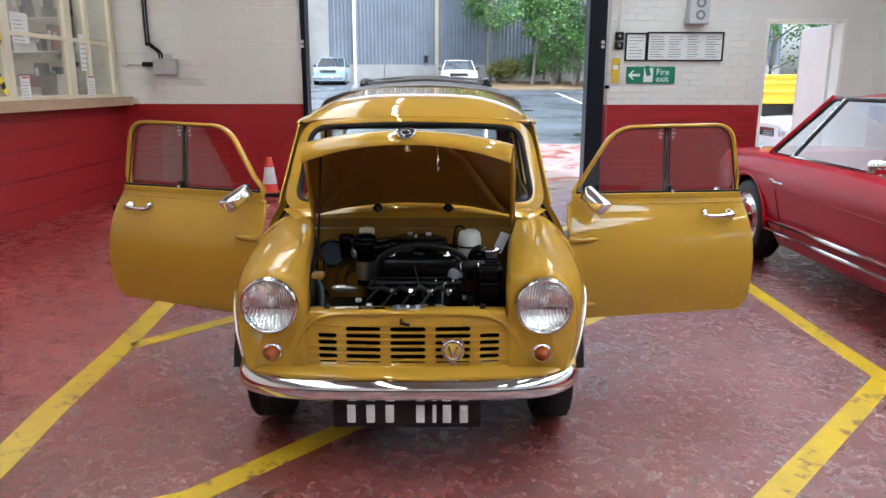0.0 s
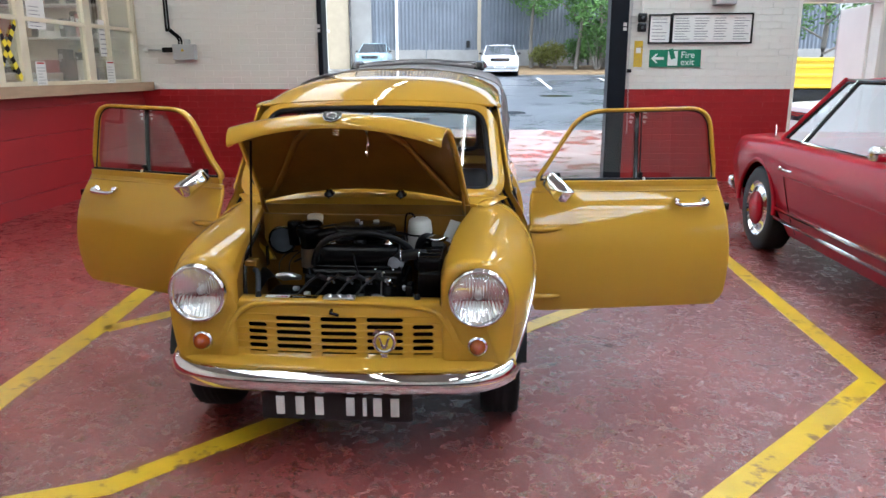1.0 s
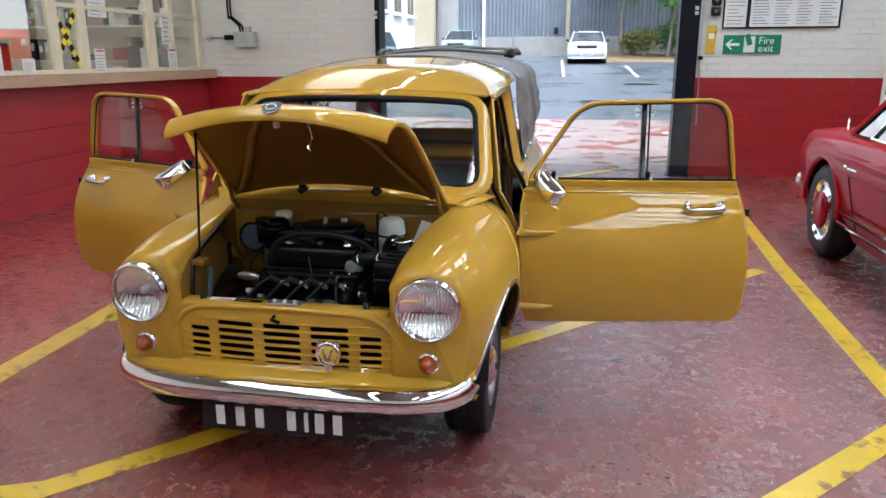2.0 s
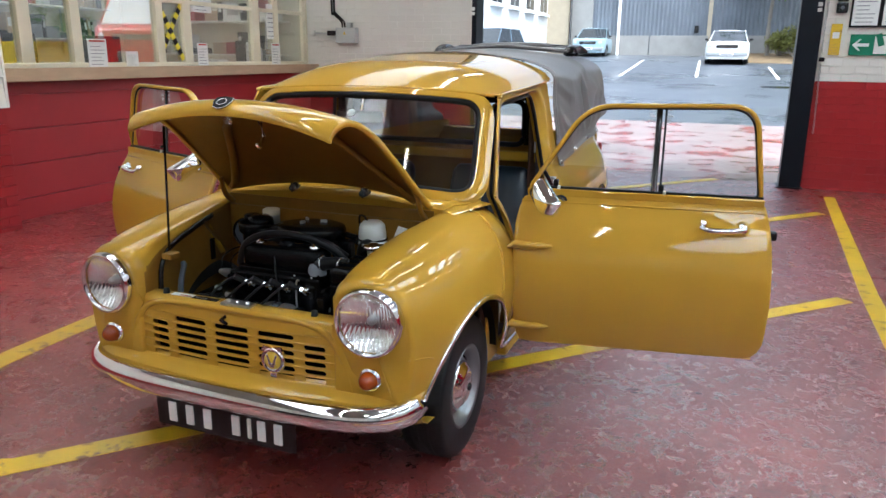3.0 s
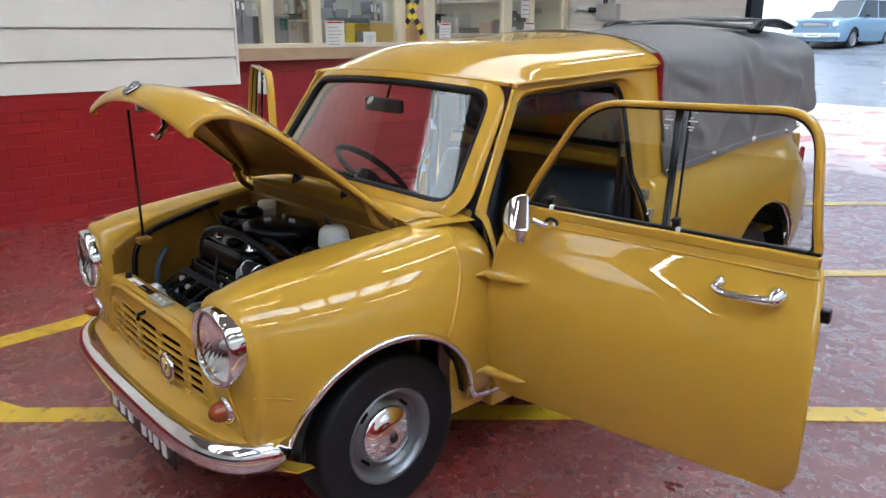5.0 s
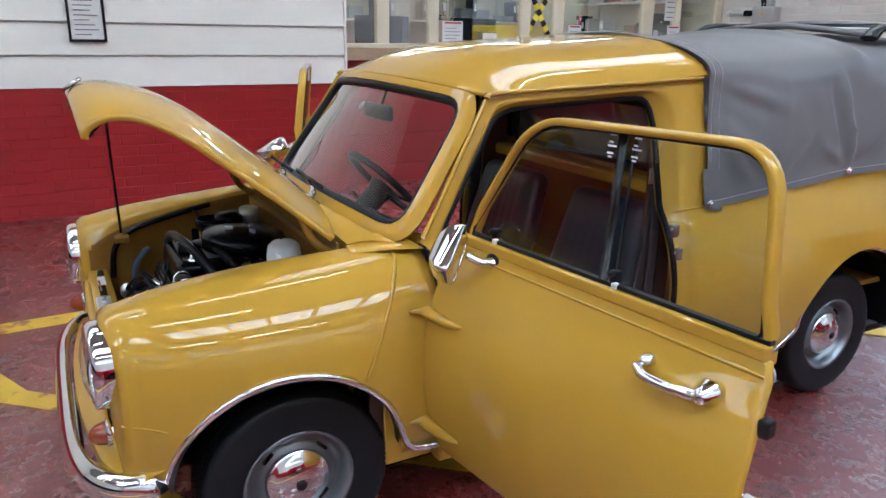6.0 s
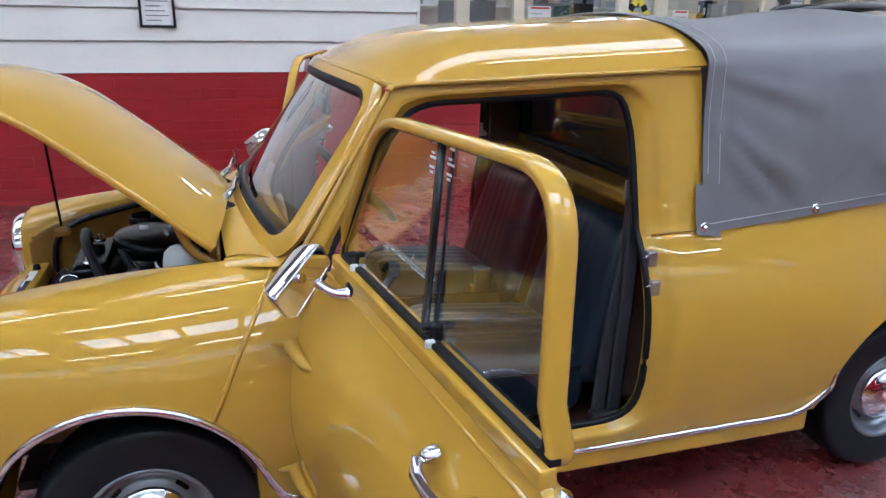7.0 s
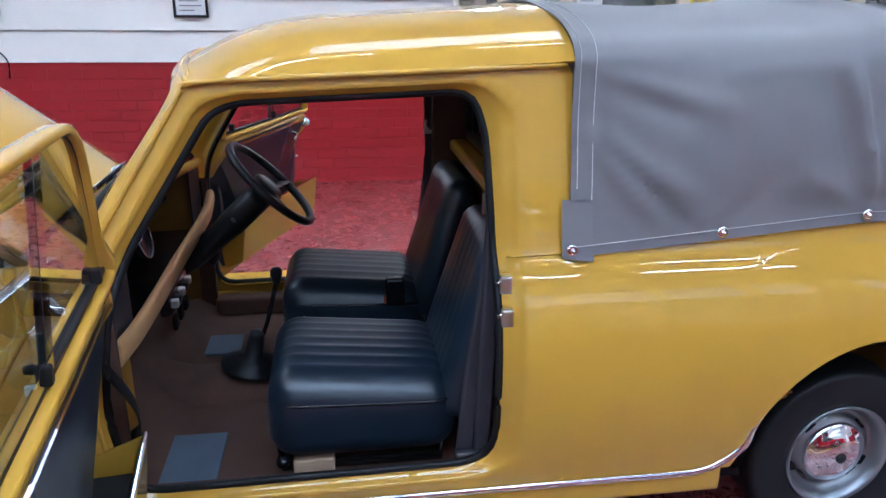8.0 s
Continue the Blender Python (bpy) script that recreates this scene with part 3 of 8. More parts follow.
ys = [0.24, 0.26, 0.275, 0.285]
ys += [FRONT_Y - ARCH_R * math.cos(radians(a)) for a in range(2, 180, 6)]
ys += [0.871, 0.885, 0.91, 0.94, 0.972]
for s in (-1, 1):
    rows = []
    base = wing_section(0.24)
    for k in range(7, 0, -1):
        a = k / 7 * math.pi / 2
        y, f = 0.24 - 0.045 * math.sin(a), 1 - 0.15 * (1 - math.cos(a))
        rows.append([(0.478 + (p[0] - 0.478) * f, y + 0.02 * max(0, abs(p[0]) - 0.5) / 0.1 * math.sin(a), 0.50 + (p[2] - 0.50) * f) for p in base])
    rows += [wing_section(y) for y in ys]
    bm = quads(mirror_rows(rows, s), False, None, flip=s > 0)
    bm.verts.ensure_lookup_table()
    n = len(rows[0])
    ring, head = [], [bm.verts[i] for i in range(n)]
    for p in rows[0]:
        a = math.atan2(p[2] - 0.560, p[0] - 0.482)
        ring.append(bm.verts.new((s * (0.482 + 0.098 * math.cos(a)), 0.196, 0.560 + 0.098 * math.sin(a))))
    for i in range(n):
        bm.faces.new([head[i], head[(i + 1) % n], ring[(i + 1) % n], ring[i]])
    smooth(bm)
    bmesh.ops.recalc_face_normals(bm, faces=bm.faces[:])
    # inner wall faces take the darker yellow, which paints in the bay's shade
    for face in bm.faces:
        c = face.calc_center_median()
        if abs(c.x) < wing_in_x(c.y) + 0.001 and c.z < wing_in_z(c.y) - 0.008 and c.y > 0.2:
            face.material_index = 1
    wing = solid(part("front_wing", bm, [PAINT, PAINT_SHADED], truck), 0.004, crisp=False)
    # raised seam between wing and door post panel
    seam = []
    for k in range(13):
        t = k / 12
        y, z = 0.905 - 0.150 * t - 0.012 * math.sin(3.14 * t), 0.765 - 0.275 * t
        seam.append((s * (wing_out(y, min(z, wing_top(y) - 0.002)) + 0.001), y, z))
    part("wing_seam", tube(seam, 0.006, 6), PAINT, wing)
    joint = [(s * (wing_out(y, z) + 0.0006), y, z) for y, z in ((0.215, 0.452), (0.235, 0.449), (0.26, 0.446), (0.285, 0.440), (0.305, 0.432))]
    part("panel_joint", tube(joint, 0.0022, 5), PAINT, wing)
    # bright trim of the arch, running on along the sill
    trim = [(s * (wing_out(y, arch_low(y)) + 0.003), y, arch_low(y)) for y in [FRONT_Y - ARCH_R * math.cos(radians(a)) for a in range(10, 164, 5)]]
    trim += [(s * 0.667, 0.885, 0.262), (s * 0.664, 0.925, 0.241), (s * 0.663, 0.975, 0.237)]
    part("arch_trim", tube(spline(trim, 2), 0.0085, 8, squash=(0.9, 1.1)), CHROME, wing)
    lining = [[(s * x, FRONT_Y + r * math.cos(radians(a)), ARCH_Z + r * math.sin(radians(a))) for x, r in ((0.655, 0.284), (0.60, 0.29), (0.40, 0.29), (0.36, 0.25))] for a in range(4, 180, 8)]
    part("wheel_arch_lining", quads(lining), RUBBER, wing)
    part("arch_panel", box((min(s * 0.618, s * 0.628), 0.835, 0.19), (max(s * 0.618, s * 0.628), 0.975, 0.62), 0.004), PAINT, wing)

# front panel with its slotted grille
gx = [-0.425, -0.40, -0.36, -0.318, -0.250, -0.218, -0.094, -0.060, 0.066, 0.100, 0.226, 0.258, 0.330, 0.368, 0.405, 0.43]
slot_cols = {(3, 4): 5, (5, 6): 6, (7, 8): 6, (9, 10): 6, (11, 12): 5}
gz = [0.318]
for k in range(6):
    gz += [0.336 + 0.0255 * k, 0.352 + 0.0255 * k]
gz += [0.500, 0.512, 0.520]


def front_y(x, z):
    return 0.186 + 0.026 * (abs(x) / 0.42) ** 2.2 + 0.012 * max(0, (z - 0.46) / 0.06) ** 2


bm = bmesh.new()
vv = {}


def gv(x, z):
    key = (round(x, 4), round(z, 4))
    if key not in vv:
        vv[key] = bm.verts.new((x, front_y(x, z), z))
    return vv[key]


for i in range(len(gx) - 1):
    for j in range(len(gz) - 1):
        rows_open = slot_cols.get((i, i + 1), 0)
        if j % 2 == 1 and 1 <= j <= 11 and (j - 1) // 2 < rows_open:
            # a slot with rounded ends: fill only its four corners
            x0, x1, z0, z1 = gx[i], gx[i + 1], gz[j], gz[j + 1]
            c = 0.006
            for cx, cz, sx, sz in ((x0, z0, 1, 1), (x1, z0, -1, 1), (x1, z1, -1, -1), (x0, z1, 1, -1)):
                tri = [gv(cx, cz), gv(cx + sx * c, cz), gv(cx, cz + sz * c)]
                bm.faces.new(tri if sx * sz > 0 else tri[::-1])
            continue
        q = [gv(gx[i], gz[j]), gv(gx[i + 1], gz[j]), gv(gx[i + 1], gz[j + 1]), gv(gx[i], gz[j + 1])]
        bm.faces.new(q)
smooth(bm)
panel = solid(part("front_panel", bm, PAINT, truck), 0.006)
arch = [(-0.418, 0.325), (-0.405, 0.38), (-0.375, 0.45), (-0.33, 0.50), (-0.25, 0.522), (-0.1, 0.528)]
arch += [(-x, z) for x, z in arch[::-1]]
part("grille_surround", tube(spline([(x, front_y(x, z) - 0.003, z) for x, z in arch], 6), 0.012, 8, squash=(1, 0.8)), PAINT, panel)
for k in range(7):
    z = 0.344 + 0.0255 * k - 0.01275
    half = lerp_table([0.325, 0.38, 0.45, 0.50, 0.52], [0.408, 0.394, 0.364, 0.318, 0.26])(z)
    rib = [(-half + 2 * half * j / 24, front_y(-half + 2 * half * j / 24, z) - 0.0012, z) for j in range(25)]
    part("grille_rib", tube(rib, [0.001] + [0.0026] * 23 + [0.001], 6, squash=(1.0, 0.9)), PAINT, panel)
part("grille_back", box((-0.40, 0.262, 0.30), (0.40, 0.268, 0.50)), SOOT, panel)
# fascia that flows from the lamp bowls to the grille arch
for s in (-1, 1):
    inner = spline([(0.352, 0.505), (0.362, 0.485), (0.385, 0.445), (0.408, 0.385), (0.420, 0.335), (0.455, 0.326), (0.50, 0.326), (0.545, 0.330)], 6)
    rows = []
    for i, p in enumerate(inner):
        a = radians(168 + (285 - 168) * i / (len(inner) - 1))
        q = Vector((0.482 + 0.101 * math.cos(a), 0.560 + 0.101 * math.sin(a)))
        row = []
        for k in range(9):
            t = k / 8
            x, z = q.x + (p[0] - q.x) * t, q.y + (p[1] - q.y) * t
            yb = front_y(min(p[0], 0.425), min(p[1], 0.5)) - 0.005
            y = 0.1915 + (yb - 0.1915) * (t * t * (3 - 2 * t))
            row.append((s * x, y, z))
        rows.append(row)
    bm = quads(rows, flip=s > 0)
    solid(part("fascia", bm, PAINT, truck), 0.004)
# slam panel above the grille
rows = []
for k in range(21):
    x = -0.350 + 0.70 * k / 20
    y0 = front_y(x, 0.52) - 0.004
    rows.append([(x, y0, 0.512), (x, y0 - 0.002, 0.524), (x, y0 + 0.008, 0.532), (x, 0.266, 0.533), (x, 0.272, 0.528), (x, 0.272, 0.49)])
slam = part("slam_panel", quads(rows), PAINT, truck)
part("latch_plate", box((-0.055, 0.215, 0.531), (0.055, 0.255, 0.541), 0.003), STEEL, slam, "worn steel bonnet latch plate")
for x in (-0.035, 0.0, 0.035):
    part("bolt", lathe([(0, 0.547), (0.008, 0.547), (0.009, 0.538)], pose(x, 0.235, 0), 8), STEEL, slam)
for x in (-0.29, 0.27):
    part("rubber_buffer", lathe([(0, 0.55), (0.009, 0.548), (0.012, 0.53)], pose(x, 0.245, 0), 10), RUBBER, slam)
part("bonnet_pull", tube([(-0.02, 0.20, 0.505), (-0.02, 0.172, 0.50), (0.01, 0.160, 0.497)], 0.006, 6), BLACK, slam)
part("slam_sticker", box((-0.175, 0.230, 0.5335), (-0.080, 0.250, 0.5355)), BLACK, slam)
part("slam_label", box((-0.262, 0.232, 0.5335), (-0.178, 0.254, 0.5360), 0.001), PAPER, slam)
part("label_stripe", box((-0.225, 0.2325, 0.5361), (-0.182, 0.238, 0.5368)), RED_LENS, slam)
part("sticker_band", box((-0.165, 0.2335, 0.5358), (-0.12, 0.238, 0.5366)), STEEL, slam)

# apron that kicks out under the lamps to the bumper
rows = []
for k in range(41):
    x = -0.615 + 1.23 * k / 40
    a = abs(x)
    back = 0.030 * (min(a, 0.42) / 0.42) ** 2.2 + (2.3 * (a - 0.42) ** 2 if a > 0.42 else 0)
    rows.append([(x, y + back, z) for y, z in ((0.192, 0.345), (0.186, 0.335), (0.170, 0.328), (0.146, 0.322), (0.132, 0.312), (0.128, 0.290), (0.135, 0.262), (0.155, 0.235), (0.19, 0.213), (0.26, 0.205))])
solid(part("front_apron", quads(rows), PAINT, truck), 0.004)

# bumper blade
rows = []
for k in range(61):
    u = -1 + 2 * k / 60
    x = 0.612 * math.sin(u * math.pi / 2 * 0.92) / math.sin(math.pi / 2 * 0.92)
    y = 0.108 + 0.185 * abs(u) ** 3.6
    f = 1 - max(0, (abs(u) - 0.93) / 0.07) ** 2 * 0.75
    a = math.atan2(0.175 * 3.6 * abs(u) ** 2.6 * (1 if u > 0 else -1), 0.75)
    nx, ny = math.sin(a), -math.cos(a)
    ring = []
    for d, z in ((-0.010, 0.040), (0.004, 0.039), (0.018, 0.030), (0.028, 0.012), (0.030, -0.008), (0.022, -0.026), (0.008, -0.038), (-0.010, -0.040), (-0.014, 0.0)):
        ring.append((x + nx * d, y + ny * d, 0.275 + 0.008 * abs(u) ** 2 + z * f))
    rows.append(ring)
bm = quads(rows, True)
bm.verts.ensure_lookup_table()
bm.faces.new([bm.verts[i] for i in range(9)]), bm.faces.new([bm.verts[60 * 9 + i] for i in range(8, -1, -1)])
bmesh.ops.recalc_face_normals(bm, faces=bm.faces[:])
part("front_bumper", bm, CHROME, truck, "polished chrome bumper blade")

# number plate with plain bars
number = part("number_plate", box((-0.262, 0.126, 0.126), (0.262, 0.134, 0.240), 0.004), BLACK, truck, "black plate with plain white bars")
for x in (-0.196, -0.128, -0.060, 0.048, 0.098, 0.142, 0.202):
    w = 0.007 if abs(x - 0.098) < 0.001 else 0.021
    w = 0.015 if w > 0.01 else w
    part("plate_bar", box((x - w, 0.121, 0.146), (x + w, 0.127, 0.214), 0.003), WHITE, number)

# lamps of the front
for s in (-1, 1):
    m = pose(s * 0.482, 0.190, 0.560, 90, 0, s * 3)
    lamp = part("headlamp", lathe([(0.088, 0.012), (0.092, 0.024), (0.099, 0.022), (0.1035, 0.010), (0.104, -0.006), (0.102, -0.03)], m, 48), CHROME, truck, "round headlamp with chrome rim")
    rows = []
    for i in range(27):
        r, row = 0.0885 * i / 26, []
        for k in range(144):
            a = 6.283185 * k / 144
            x, y = r * math.cos(a), r * math.sin(a)
            fan_x = x / (1 + (2.5 * abs(y) / 0.09 if y < -0.012 else 0.0) * 0.18)
            rib = (0.0016 if y < 0.01 else 0.0011) * math.cos(fan_x * 6.2832 / 0.0105)
            row.append(m @ Vector((x, y, 0.006 - 0.036 * (1 - (r / 0.0885) ** 2) + rib * min(1, r / 0.02))))
        rows.append(row)
    bm = quads(rows, True)
    bmesh.ops.remove_doubles(bm, verts=bm.verts[:], dist=1e-6)
    part("reflector", bm, REFLECTOR, lamp)
    part("bulb_cap", lathe([(0.014, -0.030), (0.013, -0.014), (0.006, -0.004), (0, -0.004)], m, 14), STEEL, lamp)
    lens = lathe([(0.089, 0.016), (0.080, 0.024), (0.060, 0.033), (0.035, 0.039), (0.012, 0.041), (0, 0.041)], m, 40)
    ob = part("lens", lens, LENS, lamp)
    ob.visible_shadow = False
    m = pose(s * 0.481, 0.199, 0.384, 90, 0, 0)
    ind = part("indicator", lathe([(0.026, 0.014), (0.034, 0.012), (0.036, 0.0), (0.036, -0.03)], m, 28), CHROME, truck, "chrome ringed amber indicator")
    part("indicator_lens", lathe([(0.028, 0.010), (0.028, 0.018), (0.024, 0.034), (0.015, 0.046), (0.007, 0.051), (0, 0.052)], m, 24), AMBER, ind)
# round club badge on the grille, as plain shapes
m = pose(0.163, 0.176, 0.398, 90, 0, 0)
badge = part("grille_badge", lathe([(0.0, 0.006), (0.030, 0.006), (0.034, 0.010), (0.040, 0.008), (0.042, 0.0)], m, 28), CHROME, truck, "round chrome and yellow grille badge")
part("badge_face", lathe([(0, 0.0085), (0.027, 0.0085), (0.028, 0.006)], m, 24), LINE, badge)
for a in (-38, 38):
    part("badge_bar", box((-0.004, -0.022, 0.008), (0.004, 0.022, 0.012), 0.002, None, m @ pose(a / 4000, 0, 0, 0, 0, -a / 2)), CHROME, badge)
part("badge_bar", box((-0.014, -0.012, 0.008), (0.014, -0.006, 0.012), 0.002, None, m), CHROME, badge)
part("badge_wing", plate([(-0.04, 0.028), (0.04, 0.028), (0.03, 0.046), (0.0, 0.040), (-0.03, 0.046)], 0.006, m), CHROME, badge)
part("badge_foot", box((-0.012, -0.056, 0), (0.012, -0.038, 0.005), 0.002, None, m), CHROME, badge)


# bonnet, propped open
bonnet_y = [0.782, 0.726, 0.665, 0.600, 0.530, 0.465, 0.405, 0.355, 0.310, 0.272, 0.243, 0.224, 0.214, 0.213]
bonnet_z = [0.782, 0.829, 0.880, 0.933, 0.988, 1.040, 1.079, 1.103, 1.114, 1.112, 1.101, 1.086, 1.070, 1.058]
bonnet_w = [0.432, 0.424, 0.417, 0.410, 0.402, 0.394, 0.386, 0.379, 0.372, 0.366, 0.361, 0.358, 0.356, 0.355]
prof = [Vector((w, y, z)) for w, y, z in zip(bonnet_w, bonnet_y, bonnet_z)]
prof = spline([tuple(p) for p in prof], 3)


def bonnet_normal(p):
    """Outward direction of the side profile near a point, evened out along it."""
    i = min(range(len(prof)), key=lambda k: (prof[k] - p).length)
    a, b = prof[max(i - 4, 0)], prof[min(i + 4, len(prof) - 1)]
    d = (b - a)
    return Vector((0, d.z, -d.y)).normalized()


bonnet_up = {}
bonnet_crown = smooth_table([0.20, 0.25, 0.33, 0.42, 0.55, 0.80], [0.066, 0.054, 0.046, 0.055, 0.064, 0.066])


def bonnet_point(p, u, inward=0.0):
    key = tuple(p)
    if key not in bonnet_up:
        bonnet_up[key] = bonnet_normal(p)
    tip = min(1.0, max(0.0, (0.31 - p.y) / 0.09))
    way = bonnet_up[key].lerp(Vector((0, -0.15, 0.98)), tip * tip * (3 - 2 * tip)).normalized()
    return Vector((p.x * u, p.y, p.z)) + way * bonnet_crown(p.y) * (1 - abs(u) ** 2.1) - bonnet_up[key] * inward


us = [-1 + 2 * k / 24 for k in range(25)]
bonnet = solid(part("bonnet", quads([[bonnet_point(p, u) for u in us] for p in prof]), PAINT, truck, "open bonnet on a prop"), 0.003, 1.0)
for s in (-1, 1):
    rows = [[bonnet_point(p, s * 1.0, 0.0005), bonnet_point(p, s * 0.998, 0.016), bonnet_point(p, s * 0.955, 0.019)] for p in prof]
    solid(part("bonnet_flange", quads(rows), PAINT, bonnet), 0.002, crisp=False)
lip = [[bonnet_point(prof[-1], u, 0.0005), bonnet_point(prof[-1], u, 0.010), bonnet_point(prof[-4], u, 0.016)] for u in us]
solid(part("bonnet_lip", quads(lip), PAINT, bonnet), 0.002, crisp=False)
# underside in the darker yellow, its shade painted in
part("bonnet_inner_skin", quads([[bonnet_point(p, u * 0.97, 0.010) for u in us] for p in prof], flip=True), PAINT_SHADED, bonnet)
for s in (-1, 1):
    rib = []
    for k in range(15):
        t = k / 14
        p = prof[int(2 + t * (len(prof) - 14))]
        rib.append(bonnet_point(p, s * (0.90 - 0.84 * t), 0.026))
    part("bonnet_brace", tube(rib, 0.015, 6, squash=(1, 0.8)), PAINT_SHADED, bonnet)
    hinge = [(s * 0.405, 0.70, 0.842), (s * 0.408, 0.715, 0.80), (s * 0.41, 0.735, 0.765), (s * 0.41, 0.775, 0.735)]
    part("bonnet_hinge", tube(spline(hinge, 4), 0.012, 6, squash=(0.6, 1)), PAINT_SHADED, bonnet)
part("catch_spring", tube([bonnet_point(prof[-10], 0.02, 0.012) + Vector((0.012 * math.cos(k), 0.012 * math.sin(k), -0.0011 * k)) for k in range(46)], 0.0028, 5), CHROME, bonnet)
hook = [bonnet_point(prof[-9], 0.30, 0.010), bonnet_point(prof[-9], 0.30, 0.035), (0.11, 0.262, 1.060), (0.11, 0.236, 1.030), (0.11, 0.222, 1.042)]
part("catch_hook", tube(hook, [0.014, 0.012, 0.010, 0.008, 0.005], 6, squash=(0.5, 1.2)), CHROME, bonnet)
part("stay_rod", tube([(-0.305, 0.312, 1.068), (-0.318, 0.316, 0.86), (-0.335, 0.322, 0.655)], 0.0045, 6), BLACK, bonnet)
c = bonnet_point(prof[-9], 0.0)
nrm = bonnet_normal(prof[-9])
rot = nrm.to_track_quat("Z", "Y").to_matrix().to_4x4()
m = Matrix.Translation(c + nrm * 0.002) @ rot
shield = [(-0.028, 0.022), (-0.030, 0.0), (-0.02, -0.02), (0, -0.028), (0.02, -0.02), (0.030, 0.0), (0.028, 0.022), (0, 0.027)]
emblem = part("bonnet_badge", plate(shield, 0.006, m), BLACK, bonnet, "black and chrome shield badge")
part("badge_ring", tube([m @ Vector((0.016 * math.cos(k / 2), 0.014 * math.sin(k / 2), 0.007)) for k in range(13)], 0.0015, 5, closed=True), CHROME, emblem)
part("badge_rim", tube([m @ Vector((*p, 0.004)) for p in shield], 0.0018, 5, closed=True), CHROME, emblem)


# windscreen, its frame, scuttle and roof
def screen(u, v):
    return Vector((u * (0.527 - 0.047 * v), 0.868 + 0.222 * v + 0.062 * u * u, 0.828 + 0.312 * v - 0.022 * u * u - 0.006 * (1 - v) * u * u))


def screen_loop(du=0.0, dv=0.0, r=0.075):
    w, h = 0.50 + du, 0.19 + dv
    pts = rounded([(-w, -h), (w, -h), (w, h), (-w, h)], r + du, 8)
    out = []
    for k in range(len(pts)):
        a, b = pts[k], pts[(k + 1) % len(pts)]
        n = max(1, int((b - a).length / 0.045))
        out += [a.lerp(b, j / n) for j in range(n)]
    return out


def on_screen(p, lift=0.0):
    return screen(p[0] / 0.50, p[1] / 0.38 + 0.5) + Vector((0, -0.8, 0.6)) * lift


loop = screen_loop()
bm = bmesh.new()
grid = [[screen(-0.985 + 1.97 * i / 16, 0.02 + 0.96 * j / 8) for i in range(17)] for j in range(9)]
windscreen = part("windscreen", quads(grid), SCREEN_GLASS, truck)
windscreen.visible_shadow = False
part("windscreen_rubber", tube([on_screen(p, 0.003) for p in loop], 0.014, 8, closed=True, squash=(1.15, 0.9), up=(0, -0.8, 0.6)), RUBBER, windscreen)
part("rubber_lip", tube([on_screen(p, 0.008) for p in screen_loop(0.018, 0.018)], 0.006, 6, closed=True, up=(0, -0.8, 0.6)), RUBBER, windscreen)
# surround from the rubber to pillars, header and scuttle
rows = []
for k, d in enumerate((0.004, 0.022, 0.036, 0.048)):
    row = []
    for p in screen_loop(d, d * 0.9, 0.075):
        q = on_screen(p, 0.006 - 0.010 * (k / 3) ** 2)
        row.append(q)
    n = len(row)
    rows.append(row)


def resample(row, n):
    row = row + [row[0]]
    d = [0.0]
    for a, b in zip(row, row[1:]):
        d.append(d[-1] + (b - a).length)
    out = []
    for k in range(n):
        t = d[-1] * k / n
        i = max(j for j in range(len(d)) if d[j] <= t + 1e-9)
        i = min(i, len(row) - 2)
        f = (t - d[i]) / max(d[i + 1] - d[i], 1e-9)
        out.append(row[i].lerp(row[i + 1], f))
    return out


surround = quads([resample(r, 120) for r in rows], True)
bmesh.ops.recalc_face_normals(surround, faces=surround.faces[:])
solid(part("windscreen_frame", surround, PAINT, truck), 0.012, 1.0)

rows = []
for i in range(33):
    u = -1 + i / 16
    top = screen(u * 1.02, -0.09)
    base = Vector((u * 0.462, 0.796 + 0.012 * u * u, 0.764 + 0.028 * (1 - u * u)))
    row = [base + Vector((0, 0.012, -0.05)), base + Vector((0, 0.004, -0.012)), base]
    for k in range(1, 7):
        t = k / 6
        q = base.lerp(top, t)
        q.z += 0.010 * math.sin(3.14 * t)
        row.append(q)
    rows.append(row)
scuttle = solid(part("scuttle_panel", quads(rows), PAINT, truck), 0.004)
for s in (-1, 1):
    # shoulder between scuttle, wing top and pillar foot
    rows = []
    for i in range(9):
        t = i / 8
        a = Vector((s * (0.455 + 0.01 * t), 0.800 + 0.10 * t, 0.760 + 0.035 * t))
        b = Vector((s * (0.50 + 0.095 * t), 0.800 + 0.165 * t, 0.752 + 0.028 * t - 0.01 * t * t))
        rows.append([a.lerp(b, k / 6) + Vector((0, 0, 0.006 * math.sin(3.14 * k / 6))) for k in range(7)])
    bm = quads(rows)
    bmesh.ops.recalc_face_normals(bm, faces=bm.faces[:])
    part("scuttle_corner", bm, PAINT, scuttle)
for x in (-0.152, 0.148):
    arm = part("wiper", lathe([(0.026, -0.006), (0.023, 0.006), (0.014, 0.014), (0.012, 0.024), (0, 0.026)], pose(x, 0.816, 0.800, 20, 0, 0), 16), BLACK, scuttle, "black wiper arm and spindle")
    part("wiper_arm", tube([(x + 0.008, 0.806, 0.820), (x - 0.012, 0.822, 0.834), (x - 0.055, 0.838, 0.842), (x - 0.16, 0.852, 0.850)], [0.012, 0.012, 0.007, 0.005], 8, squash=(1.0, 0.7)), CHROME, arm)
    part("wiper_blade", tube([(x - 0.29, 0.862, 0.856), (x - 0.16, 0.856, 0.854), (x - 0.02, 0.856, 0.850)], 0.005, 6, squash=(0.6, 1.4)), BLACK, arm)
